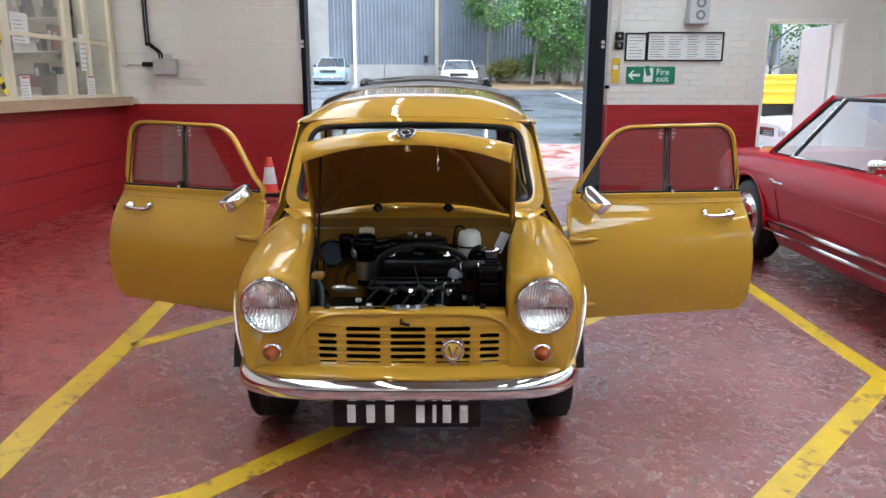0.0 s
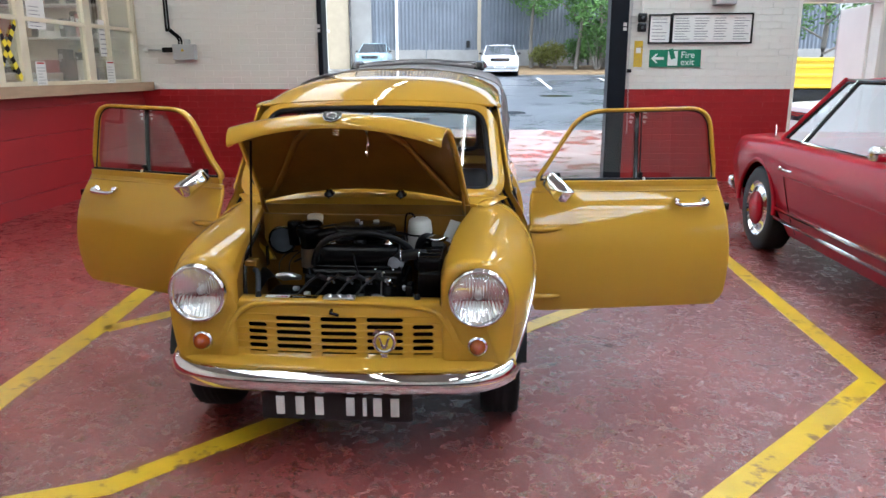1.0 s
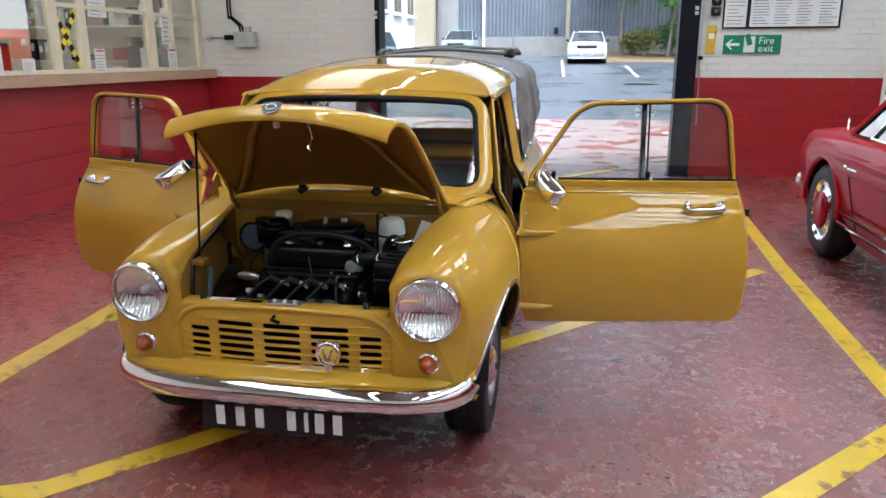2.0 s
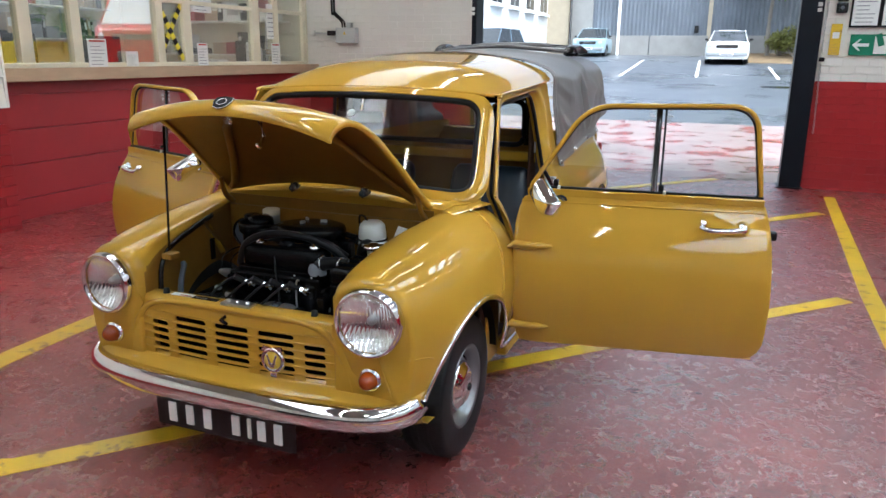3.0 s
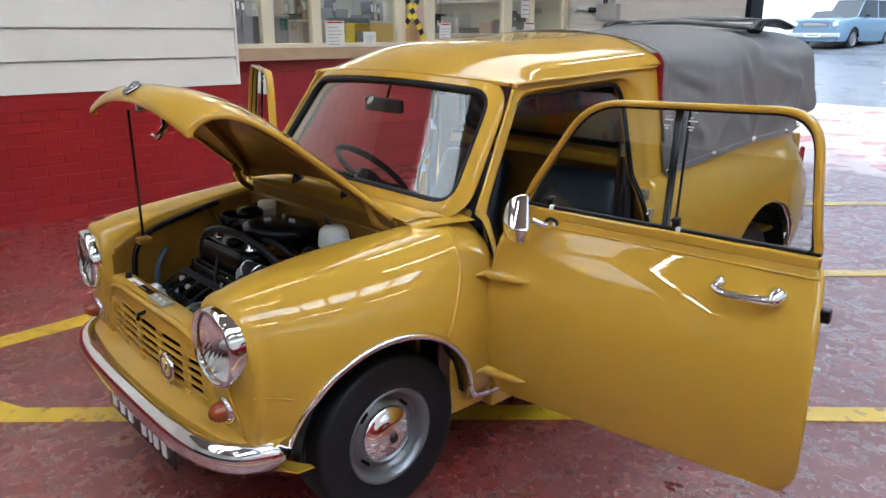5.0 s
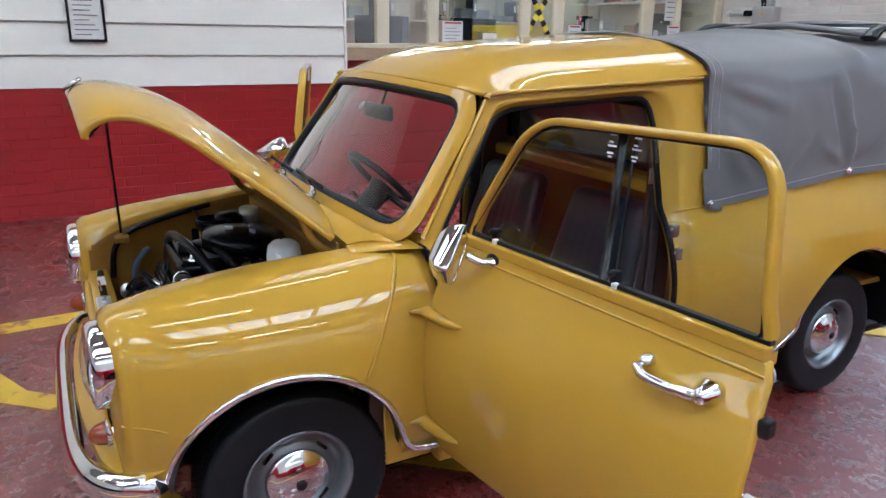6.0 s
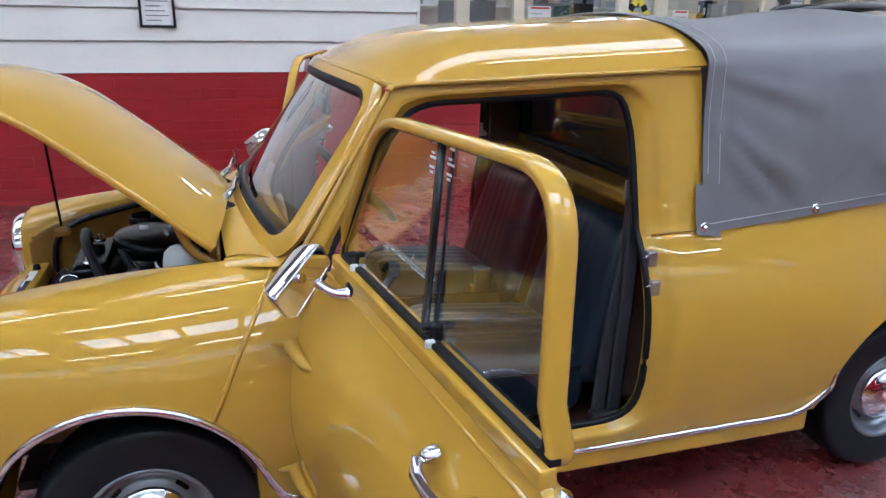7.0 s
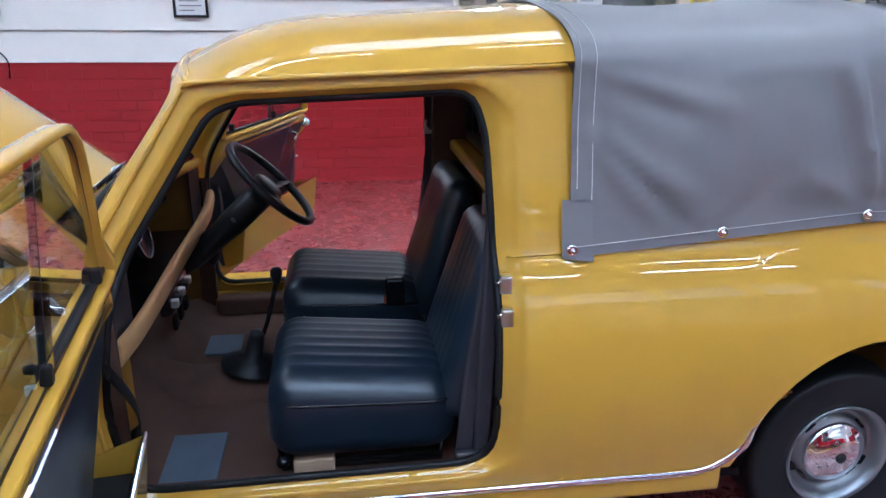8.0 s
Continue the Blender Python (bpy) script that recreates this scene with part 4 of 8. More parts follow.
for x in (-0.27, -0.06, 0.06, 0.255):
    part("washer_jet", lathe([(0.012, 0.0), (0.010, 0.006), (0, 0.007)], pose(x, 0.822, 0.796 - 0.02 * (abs(x) / 0.3) ** 2, 20, 0, 0), 12), RUBBER, scuttle)

rows = []
for j in range(25):
    t = j / 24
    row = []
    for i in range(41):
        u = -1 + i / 20
        f = screen(u * 1.09, 1.10)
        y = f.y + (1.963 - f.y) * t
        ze = f.z + (1.190 - f.z) * t if abs(u) > 2 else (1.150 + 0.04 * t)
        rise = 1 - (1 - min(t / 0.42, 1)) ** 2.4
        crown = (0.022 * (1 - abs(u) ** 4) + 0.082 * rise) * (1 - abs(u) ** 3.2) ** 0.62
        row.append((u * (0.538 + 0.012 * t), y, ze + crown + 0.012 * t * (1 - u * u)))
    rows.append(row)
roof = solid(part("roof", quads(rows), PAINT, truck), 0.005)
gut = [screen(u, 1.105) + Vector((0, -0.012, 0.0)) for u in [-1.1 + 2.2 * k / 20 for k in range(21)]]
part("front_gutter", tube(gut, 0.007, 6), PAINT, roof)
part("headlining", quads([[(u * 0.52, 1.20 + 0.72 * t, 1.155 + 0.09 * (1 - u * u) * min(1, t * 3)) for u in [-1 + k / 6 for k in range(13)]] for t in [k / 8 for k in range(9)]]), BLACK, roof)

# cab sides round the door openings
aperture = [(1.000, 0.282), (1.800, 0.294), (1.802, 0.72), (1.786, 1.05), (1.755, 1.132), (1.262, 1.112), (1.205, 1.09), (1.02, 0.80), (0.990, 0.70), (0.975, 0.50)]
apert_r = [0.06, 0.10, 0.06, 0.10, 0.05, 0.04, 0.06, 0.10, 0.05, 0.05]
outer = [(0.972, 0.238), (1.962, 0.238), (1.962, 1.192), (1.172, 1.152), (0.945, 0.79), (0.968, 0.77)]


def fan(poly, c, n=140):
    """Where n rays from c leave a polygon."""
    out = []
    for k in range(n):
        a = 6.283185 * k / n
        d = (math.cos(a), math.sin(a))
        best = None
        for i in range(len(poly)):
            p, q = poly[i], poly[(i + 1) % len(poly)]
            ex, ey = q[0] - p[0], q[1] - p[1]
            den = d[0] * ey - d[1] * ex
            if abs(den) > 1e-9:
                t = ((p[0] - c[0]) * ey - (p[1] - c[1]) * ex) / den
                w = ((p[0] - c[0]) * d[1] - (p[1] - c[1]) * d[0]) / den
                if t > 0 and -1e-6 <= w <= 1 + 1e-6:
                    best = t if best is None else max(best, t)
        out.append((c[0] + d[0] * best, c[1] + d[1] * best))
    return out


CENTRE = (1.42, 0.73)
inner_loop = fan([tuple(p) for p in rounded(aperture, apert_r, 6)], CENTRE)
outer_loop = fan(outer, CENTRE)
for s in (-1, 1):
    rows = [[(s * (side_x(a[0], a[1]) - 0.055), a[0] + (a[0] - CENTRE[0]) * -0.01, a[1]) for a in inner_loop]]
    rows.append([(s * (side_x(a[0], a[1]) - 0.028), a[0], a[1]) for a in inner_loop])
    rows.append([(s * (side_x(*a) - 0.024), a[0] + (b[0] - a[0]) * 0.18, a[1] + (b[1] - a[1]) * 0.18) for a, b in zip(inner_loop, outer_loop)])
    for f in (0.26, 0.34, 0.5, 0.75, 1.0):
        row = []
        for a, b in zip(inner_loop, outer_loop):
            y, z = a[0] + (b[0] - a[0]) * f, a[1] + (b[1] - a[1]) * f
            row.append((s * (side_x(y, z) - (0.008 if f < 0.3 else 0)), y, z))
        rows.append(row)
    bm = quads(rows, True)
    bmesh.ops.recalc_face_normals(bm, faces=bm.faces[:])
    side = part("cab_side", bm, PAINT, truck)
    part("door_seal", tube([(s * (side_x(*a) - 0.034), a[0] + (CENTRE[0] - a[0]) * 0.012, a[1] + (CENTRE[1] - a[1]) * 0.012) for a in inner_loop], 0.0095, 6, closed=True), RUBBER, side)
    rail = [(s * (side_x(y, z) + 0.004), y, z) for y, z in ((0.952, 0.80), (1.0, 0.872), (1.06, 0.968), (1.12, 1.062), (1.165, 1.135))]
    rail2 = [(s * (side_x(y, z) + 0.010), y, z) for y, z in ((1.165, 1.140), (1.20, 1.152), (1.45, 1.162), (1.7, 1.172), (1.945, 1.182))]
    part("pillar_seam", tube(spline(rail, 4), 0.006, 6), PAINT, side)
    part("drip_rail", tube(spline(rail2, 4), 0.008, 6, squash=(1.2, 0.8)), PAINT, side)
    part("belt_crease", tube([(s * (side_x(y, 0.785) + 0.001), y, 0.785 + 0.004 * (y - 1.8) / 0.14) for y in (1.815, 1.85, 1.90, 1.945)], 0.0025, 5), PAINT, side)
    sill = [(s * 0.664, y, 0.237) for y in (0.97, 1.3, 1.7, 2.1, 2.33)]
    rear_arch = [(s * (side_x(y, 0.4) - 0.012), y, z) for y, z in [(REAR_Y - 0.330 * math.cos(radians(a)), ARCH_Z + 0.330 * math.sin(radians(a))) for a in range(12, 176, 6)]]
    part("sill_trim", tube(spline(sill[:-1] + [(s * 0.668, 2.28, 0.240), (s * 0.672, 2.350, 0.268)] + rear_arch, 2), 0.0085, 8, squash=(0.9, 1.1)), CHROME, side)
    for x, z in ((0.617, 0.728), (0.641, 0.660)):
        st = part("striker", box((min(s * (x - 0.013), s * (x + 0.015)), 1.799, z - 0.02), (max(s * (x - 0.013), s * (x + 0.015)), 1.826, z + 0.02), 0.004), STEEL, side)
        part("striker_tongue", tube([(s * (x - 0.004), 1.804, z - 0.012), (s * (x - 0.004), 1.794, z - 0.006), (s * (x + 0.008), 1.794, z + 0.006), (s * (x + 0.008), 1.804, z + 0.012)], 0.004, 6), CHROME, st)

# bed sides and tail
for s in (-1, 1):
    rows = []
    yy = [1.962, 2.1, 2.25, 2.34, 2.38] + [REAR_Y - 0.330 * math.cos(radians(a)) for a in range(4, 180, 7)] + [3.06, 3.10, 3.16, 3.21, 3.25, 3.285]
    for y in yy:
        d = abs(y - REAR_Y)
        low = max(ARCH_Z + math.sqrt(0.330 ** 2 - d * d), 0.25) if d < 0.330 else 0.238
        rows.append([(s * (side_x(y, z) - (0.05 * ((y - 3.2) / 0.085) ** 2 if y > 3.2 else 0)), y, z) for z in [low + (0.86 - low) * k / 18 for k in range(19)]])
    bm = quads(rows)
    bmesh.ops.recalc_face_normals(bm, faces=bm.faces[:])
    bed = part("bed_side", bm, PAINT, truck)
    lining = [[(s * x, REAR_Y + r * math.cos(radians(a)), ARCH_Z + r * math.sin(radians(a))) for x, r in ((0.655, 0.308), (0.60, 0.315), (0.40, 0.315), (0.38, 0.25))] for a in range(-8, 190, 8)]
    part("wheel_arch_lining", quads(lining), RUBBER, bed)
    part("tail_lamp", box((s * 0.578, 3.235, 0.62), (s * 0.60, 3.262, 0.76), 0.012), RED_LENS, bed, "red tail lamp")
    part("bumper_end", tube([(s * 0.40, 3.335, 0.40), (s * 0.56, 3.33, 0.40), (s * 0.605, 3.30, 0.40), (s * 0.62, 3.27, 0.40)], 0.022, 8, squash=(0.6, 1.2)), CHROME, bed)
tail = part("tailgate", box((-0.56, 3.262, 0.30), (0.56, 3.29, 0.82), 0.012), PAINT, truck)
part("bed_floor", box((-0.60, 1.96, 0.38), (0.60, 3.26, 0.40)), PAINT_SHADED, truck)
for x0, x1 in ((-0.66, -0.60), (0.60, 0.66)):
    part("sill", box((x0, 0.98, 0.175), (x1, 2.36, 0.245), 0.01), PAINT, truck)
part("underbody", box((-0.58, 0.75, 0.15), (0.58, 3.24, 0.178), 0.005), SOOT, truck)

# wheels
tyre_bm = lathe([(0.128, -0.060), (0.140, -0.070), (0.165, -0.0745), (0.195, -0.0755), (0.220, -0.074), (0.230, -0.0715), (0.237, -0.067), (0.2415, -0.058), (0.243, -0.048), (0.2435, -0.036), (0.244, -0.030), (0.244, -0.024), (0.244, -0.018), (0.2445, -0.008), (0.2445, 0.0), (0.2445, 0.008), (0.244, 0.018), (0.244, 0.024), (0.244, 0.030), (0.2435, 0.036), (0.243, 0.048), (0.2415, 0.058), (0.237, 0.067), (0.230, 0.0715), (0.220, 0.074), (0.195, 0.0755), (0.165, 0.0745), (0.140, 0.070), (0.128, 0.060)], None, 192)
# tread: grooves round the tyre and nicks across its shoulders
for v in tyre_bm.verts:
    r = math.hypot(v.co.x, v.co.y)
    if r > 0.234:
        nick = 0.006 if int(round(math.atan2(v.co.y, v.co.x) / 6.28319 * 192)) % 2 else 0.0
        groove = 0.006 if abs(abs(v.co.z) - 0.024) < 0.003 or abs(v.co.z) < 0.002 else 0.0
        f = (r - max(nick if abs(v.co.z) > 0.03 else nick * 0.5, groove)) / r
        v.co.x *= f
        v.co.y *= f
tyre_me = mesh_of(tyre_bm, "tyre", TYRE)
rim_me = mesh_of(lathe([(0.128, 0.058), (0.140, 0.066), (0.143, 0.071), (0.139, 0.074), (0.131, 0.068), (0.124, 0.050), (0.118, 0.030), (0.108, 0.026), (0.100, 0.034), (0.090, 0.045), (0.078, 0.047), (0.0, 0.047)], None, 48), "rim", SILVER)
cap_me = mesh_of(lathe([(0.084, 0.046), (0.085, 0.054), (0.078, 0.060), (0.072, 0.062), (0.066, 0.068), (0.045, 0.078), (0.020, 0.082), (0.0, 0.083)], None, 40), "hub_cap", CHROME)
boss_me = mesh_of(lathe([(0.014, 0.080), (0.014, 0.085), (0.010, 0.088), (0, 0.088)], None, 20), "hub_badge", BLACK)
slot_me = mesh_of(box((0.094, -0.017, 0.034), (0.103, 0.017, 0.0435), 0.003), "rim_slot", BLACK)
for s, y, x in ((1, FRONT_Y + 0.022, 0.562), (-1, FRONT_Y + 0.022, 0.562), (1, REAR_Y - 0.014, 0.545), (-1, REAR_Y - 0.014, 0.545)):
    w = new("wheel", tyre_me)
    w.parent = truck
    w.matrix_world = pose(s * x, y, BASE + 0.245, 0, 90 * s, 0)
    for nm, me in (("rim", rim_me), ("hub_cap", cap_me), ("hub_badge", boss_me)):
        o = new(nm, me)
        o.parent = w
    for k in range(4):
        o = new("rim_slot", slot_me)
        o.parent = w
        o.matrix_local = pose(0, 0, 0, 0, 0, 45 + 90 * k)


# doors
def door_w(z):
    return side_x(1.4, z) - 0.700 if z < 0.79 else -0.095 - 0.032 * (z - 0.79) / 0.36


DOOR_LOW = [(0.020, 0.262), (0.838, 0.284), (0.868, 0.335), (0.873, 0.50), (0.863, 0.70), (0.840, 0.822), (0.02, 0.815), (-0.004, 0.74), (-0.004, 0.45)]
DOOR_WIN = [(0.028, 0.822), (0.228, 1.130), (0.783, 1.142), (0.823, 0.828)]


def build_door(s, swing):
    pivot = Vector((s * 0.660, 0.945, 0))
    place = Matrix.Translation(pivot) @ pose(0, 0, 0, 0, 0, swing) @ Matrix.Translation(Vector((s * 0.700, 0.975, 0)) - pivot)
    low = fan([tuple(p) for p in rounded(DOOR_LOW, [0.03, 0.06, 0.05, 0.05, 0.05, 0.03, 0.03, 0.05, 0.05], 5)], (0.45, 0.55), 96)
    rows = [[(s * (door_w(z) - 0.014), u, z) for u, z in low], [(s * (door_w(z) - 0.003), u * 0.998 + 0.001, z) for u, z in low]]
    for f in (0.985, 0.96, 0.85, 0.7, 0.5, 0.3, 0.12, 0.02):
        row = []
        for u, z in low:
            uu, zz = 0.45 + (u - 0.45) * f, 0.55 + (z - 0.55) * f
            row.append((s * door_w(zz), uu, zz))
        rows.append(row)
    bm = quads(rows, True)
    bm.verts.ensure_lookup_table()
    n = len(low)
    bm.faces.new([bm.verts[9 * n + i] for i in range(n)])
    bmesh.ops.recalc_face_normals(bm, faces=bm.faces[:])
    door = part("door", bm, PAINT, truck, "open yellow door with sliding windows")
    door.matrix_world = place
    # inner frame, trim and bin
    inner = [(0.45 + (u - 0.45) * 0.97, 0.55 + (z - 0.55) * 0.97) for u, z in low]
    rows = [[(s * (door_w(z) - 0.012), u, z) for u, z in low], [(s * (door_w(z) - 0.032), u, z) for u, z in inner], [(s * (door_w(z) - 0.034), 0.45 + (u - 0.45) * 0.90, 0.56 + (z - 0.56) * 0.86) for u, z in low], [(s * (door_w(z) - 0.012), 0.45 + (u - 0.45) * 0.89, 0.56 + (z - 0.56) * 0.85) for u, z in low]]
    bm = quads(rows, True)
    bmesh.ops.recalc_face_normals(bm, faces=bm.faces[:])
    part("door_inner_frame", bm, PAINT, door)
    card = [(0.45 + (u - 0.45) * 0.93, 0.56 + (z - 0.56) * 0.93) for u, z in low]
    bm = bmesh.new()
    bm.faces.new([bm.verts.new((s * (door_w(z) - 0.0365), u, z)) for u, z in card])
    part("door_card", bm, VINYL, door)
    bm = bmesh.new()
    quads([[(s * (-0.035), u, 0.47), (s * (-0.160), u, 0.515), (s * (-0.163), u, 0.512), (s * (-0.140), u, 0.33), (s * (-0.035), u, 0.285)] for u in (0.10, 0.46, 0.835)], False, bm)
    bm.verts.ensure_lookup_table()
    for i in (0, 10):
        bm.faces.new([bm.verts[i + j] for j in range(5)])
    for f in [f for f in bm.faces if all(v.co.z > 0.465 for v in f.verts)]:
        bm.faces.remove(f)
    smooth(bm, False)
    pocket = solid(part("door_bin", bm, PAINT, door), 0.004)
    part("bin_strip", tube([(s * -0.1615, 0.10, 0.517), (s * -0.1615, 0.835, 0.517)], 0.005, 6), CHROME, pocket)
    part("bin_floor", box((min(s * -0.035, s * -0.13), 0.11, 0.335), (max(s * -0.035, s * -0.13), 0.82, 0.440)), VINYL, pocket, "black lining")
    # window frame and two sliding panes
    win = rounded(DOOR_WIN, [0.04, 0.09, 0.085, 0.02], 7)
    pts = []
    for a, b in zip(win, win[1:] + win[:1]):
        k = max(1, int((b - a).length / 0.05))
        pts += [a.lerp(b, j / k) for j in range(k)]
    ring = [(s * (door_w(z) - (0.012 if z > 0.86 else 0.026)), u, z) for u, z in pts]
    wf = part("window_frame", tube(ring, 0.0130, 12, closed=True, squash=(0.62, 1.25), up=(1, 0, 0), boxy=0.5), PAINT, door)
    part("window_rubber", tube([(s * (door_w(z) - 0.013), 0.45 + (u - 0.45) * 0.972, 0.985 + (z - 0.985) * 0.935) for u, z in pts], 0.0035, 6, closed=True, up=(1, 0, 0)), RUBBER, wf)
    part("window_ledge", box((min(s * -0.095, s * -0.118), 0.03, 0.808), (max(s * -0.095, s * -0.118), 0.833, 0.834), 0.004), PAINT, wf)
    slid = 0.13 if s < 0 else 0.0
    for u_lo, off in (((0.050 + slid, 0.475 + slid, 0.475 + slid, 0.235 + slid), 0.0), ((0.455, 0.813, 0.776, 0.455), -0.008)):
        zs = (0.836, 0.836, 1.136, 1.134) if off else (0.836, 0.836, 1.130, 1.122)
        bm = bmesh.new()
        bm.faces.new([bm.verts.new((s * (door_w(z) - 0.016 + off), u, z)) for u, z in zip(u_lo, zs)])
        g = part("sliding_pane", bm, TINT, door)
        g.visible_shadow = False
    part("pane_strip", tube([(s * (door_w(z) - 0.014), 0.470, z) for z in (0.836, 0.98, 1.136)], 0.010, 8, squash=(1.0, 0.35), up=(1, 0, 0), boxy=0.4), BLACK, wf)
    part("pane_channel", tube([(s * (door_w(z) - 0.022), 0.492, z) for z in (0.836, 0.98, 1.136)], 0.006, 6, squash=(0.6, 0.4), up=(1, 0, 0)), RUBBER, wf)
    for u in (0.445, 0.505):
        for k in range(9):
            z = 1.128 - 0.007 * k
            if k % 3 != 2:
                part("etched_mark", box((min(s * (door_w(z) - 0.0135), s * (door_w(z) - 0.0140)), u - 0.011 + 0.003 * (k % 2), z - 0.0018), (max(s * (door_w(z) - 0.0135), s * (door_w(z) - 0.0140)), u + 0.011 - 0.003 * (k % 4), z + 0.0018)), WHITE, wf)
    for u in (0.12, 0.485):
        lt = part("pane_latch", box((min(s * -0.112, s * -0.132), u, 0.838), (max(s * -0.112, s * -0.132), u + 0.018, 0.866), 0.004), RUBBER, wf)
        part("latch_tongue", box((min(s * -0.100, s * -0.115), u + 0.016, 0.832), (max(s * -0.100, s * -0.112), u + 0.026, 0.846), 0.003), WHITE_PLASTIC, lt)
        part("latch_knob", lathe([(0.007, 0), (0.006, 0.012), (0, 0.014)], pose(s * -0.112, u + 0.009, 0.862, 0, 90 * s, 0), 10), RUBBER, lt)
    # handle, hinges, mirror
    hz = 0.738
    hw = door_w(hz)
    rose = part("door_handle", lathe([(0.026, 0.0), (0.026, 0.006), (0.018, 0.016), (0.016, 0.028), (0.010, 0.034), (0, 0.035)], pose(s * hw, 0.765, hz, 0, 90 * s, 0), 20), CHROME, door, "chrome lever handle")
    part("lever", tube(spline([(s * (hw + 0.028), 0.765, hz), (s * (hw + 0.034), 0.71, hz - 0.004), (s * (hw + 0.034), 0.655, hz - 0.004), (s * (hw + 0.024), 0.630, hz + 0.004)], 5), [0.012] * 4 + [0.010] * 8 + [0.009] * 4, 8), CHROME, rose)
    part("lock_button", lathe([(0.014, 0), (0.013, 0.012), (0.008, 0.022), (0, 0.023)], pose(s * hw, 0.640, hz + 0.012, 0, 90 * s, 0), 14), CHROME, rose)
    for z in (0.640, 0.338):
        w0 = door_w(z)
        part("hinge", tube([(s * (w0 + 0.008), 0.0, z), (s * (w0 + 0.012), 0.03, z), (s * (w0 + 0.008), 0.10, z), (s * (w0 - 0.002), 0.135, z)], [0.016, 0.016, 0.012, 0.004], 8), PAINT, door)
        st = part("hinge_leaf", tube([(s * (0.700 + w0 + 0.012), 0.966, z), (s * (0.700 + w0 + 0.012), 0.93, z), (s * (0.700 + w0 + 0.002), 0.88, z)], [0.016, 0.013, 0.004], 8), PAINT, truck)
    foot = part("door_mirror", tube(spline([(s * (door_w(0.795) - 0.004), 0.150, 0.790), (s * (door_w(0.795) + 0.03), 0.145, 0.796), (s * (door_w(0.795) + 0.055), 0.120, 0.812)], 5), [0.020, 0.018, 0.014, 0.012, 0.011, 0.010, 0.010, 0.010, 0.010, 0.010, 0.010], 10), CHROME, door, "chrome door mirror")
    part("mirror_gasket", lathe([(0.028, -0.004), (0.026, 0.004), (0.018, 0.006)], pose(s * (door_w(0.79) - 0.002), 0.150, 0.788, 0, 90 * s, 0), 16), RUBBER, foot)
    # head: glass faces the driver's seat when the door is shut
    hm = Matrix.Translation((s * (door_w(0.8) + 0.082), 0.115, 0.815)) @ pose(0, 0, 0, 0, 0, s * 38) @ pose(0, 0, 0, -4, 0, 0)
    face = rounded([(-0.082, 0.014), (0.020, -0.064), (0.044, -0.058), (0.082, -0.008), (-0.046, 0.066)], 0.014, 4)
    back_rows = []
    for f, d in ((0.97, 0.004), (1.0, 0.007), (1.03, 0.0), (1.0, -0.014), (0.90, -0.032), (0.68, -0.047), (0.35, -0.056), (0.02, -0.058)):
        back_rows.append([hm @ Vector((s * p[0] * f, d, p[1] * f)) for p in face])
    bm = quads(back_rows, True)
    bmesh.ops.recalc_face_normals(bm, faces=bm.faces[:])
    part("mirror_shell", bm, CHROME, foot)
    bm = bmesh.new()
    bm.faces.new([bm.verts.new(hm @ Vector((s * p[0] * 0.97, 0.004, p[1] * 0.97))) for p in face])
    part("mirror_glass", bm, MIRROR, foot)
    part("waist_crease", tube([(s * (door_w(0.788) - 0.001), u, 0.788) for u in (0.012, 0.15, 0.4, 0.65, 0.838)], 0.0055, 8, squash=(0.7, 1.3), up=(1, 0, 0)), PAINT, door)
    part("door_latch", box((min(s * -0.080, s * -0.055), 0.856, 0.705), (max(s * -0.080, s * -0.055), 0.877, 0.735), 0.004), BLACK, door)
    part("lock_pin", tube([(s * -0.05, 0.860, 0.60), (s * -0.05, 0.876, 0.60)], 0.006, 8), WHITE_PLASTIC, door)
    part("window_channel", box((min(s * -0.108, s * -0.124), 0.05, 0.833), (max(s * -0.108, s * -0.124), 0.83, 0.842), 0.002), RUBBER, door)
    part("inner_knob", lathe([(0.024, 0), (0.022, 0.012), (0.010, 0.03), (0, 0.032)], pose(s * -0.118, 0.815, 0.775, 0, -90 * s, 0), 14), CHROME, door)
    part("inner_lever", tube([(s * -0.105, 0.72, 0.74), (s * -0.135, 0.70, 0.735), (s * -0.135, 0.66, 0.715)], 0.006, 6), CHROME, door)
    return door


build_door(1, -83.2)
build_door(-1, 69.3)


# ---- canvas cover of the bed ----
def canvas_bottom(y):
    return 0.780 + 0.055 * min(1, (y - 1.95) / 0.7) + 0.012 * max(0, y - 2.65)


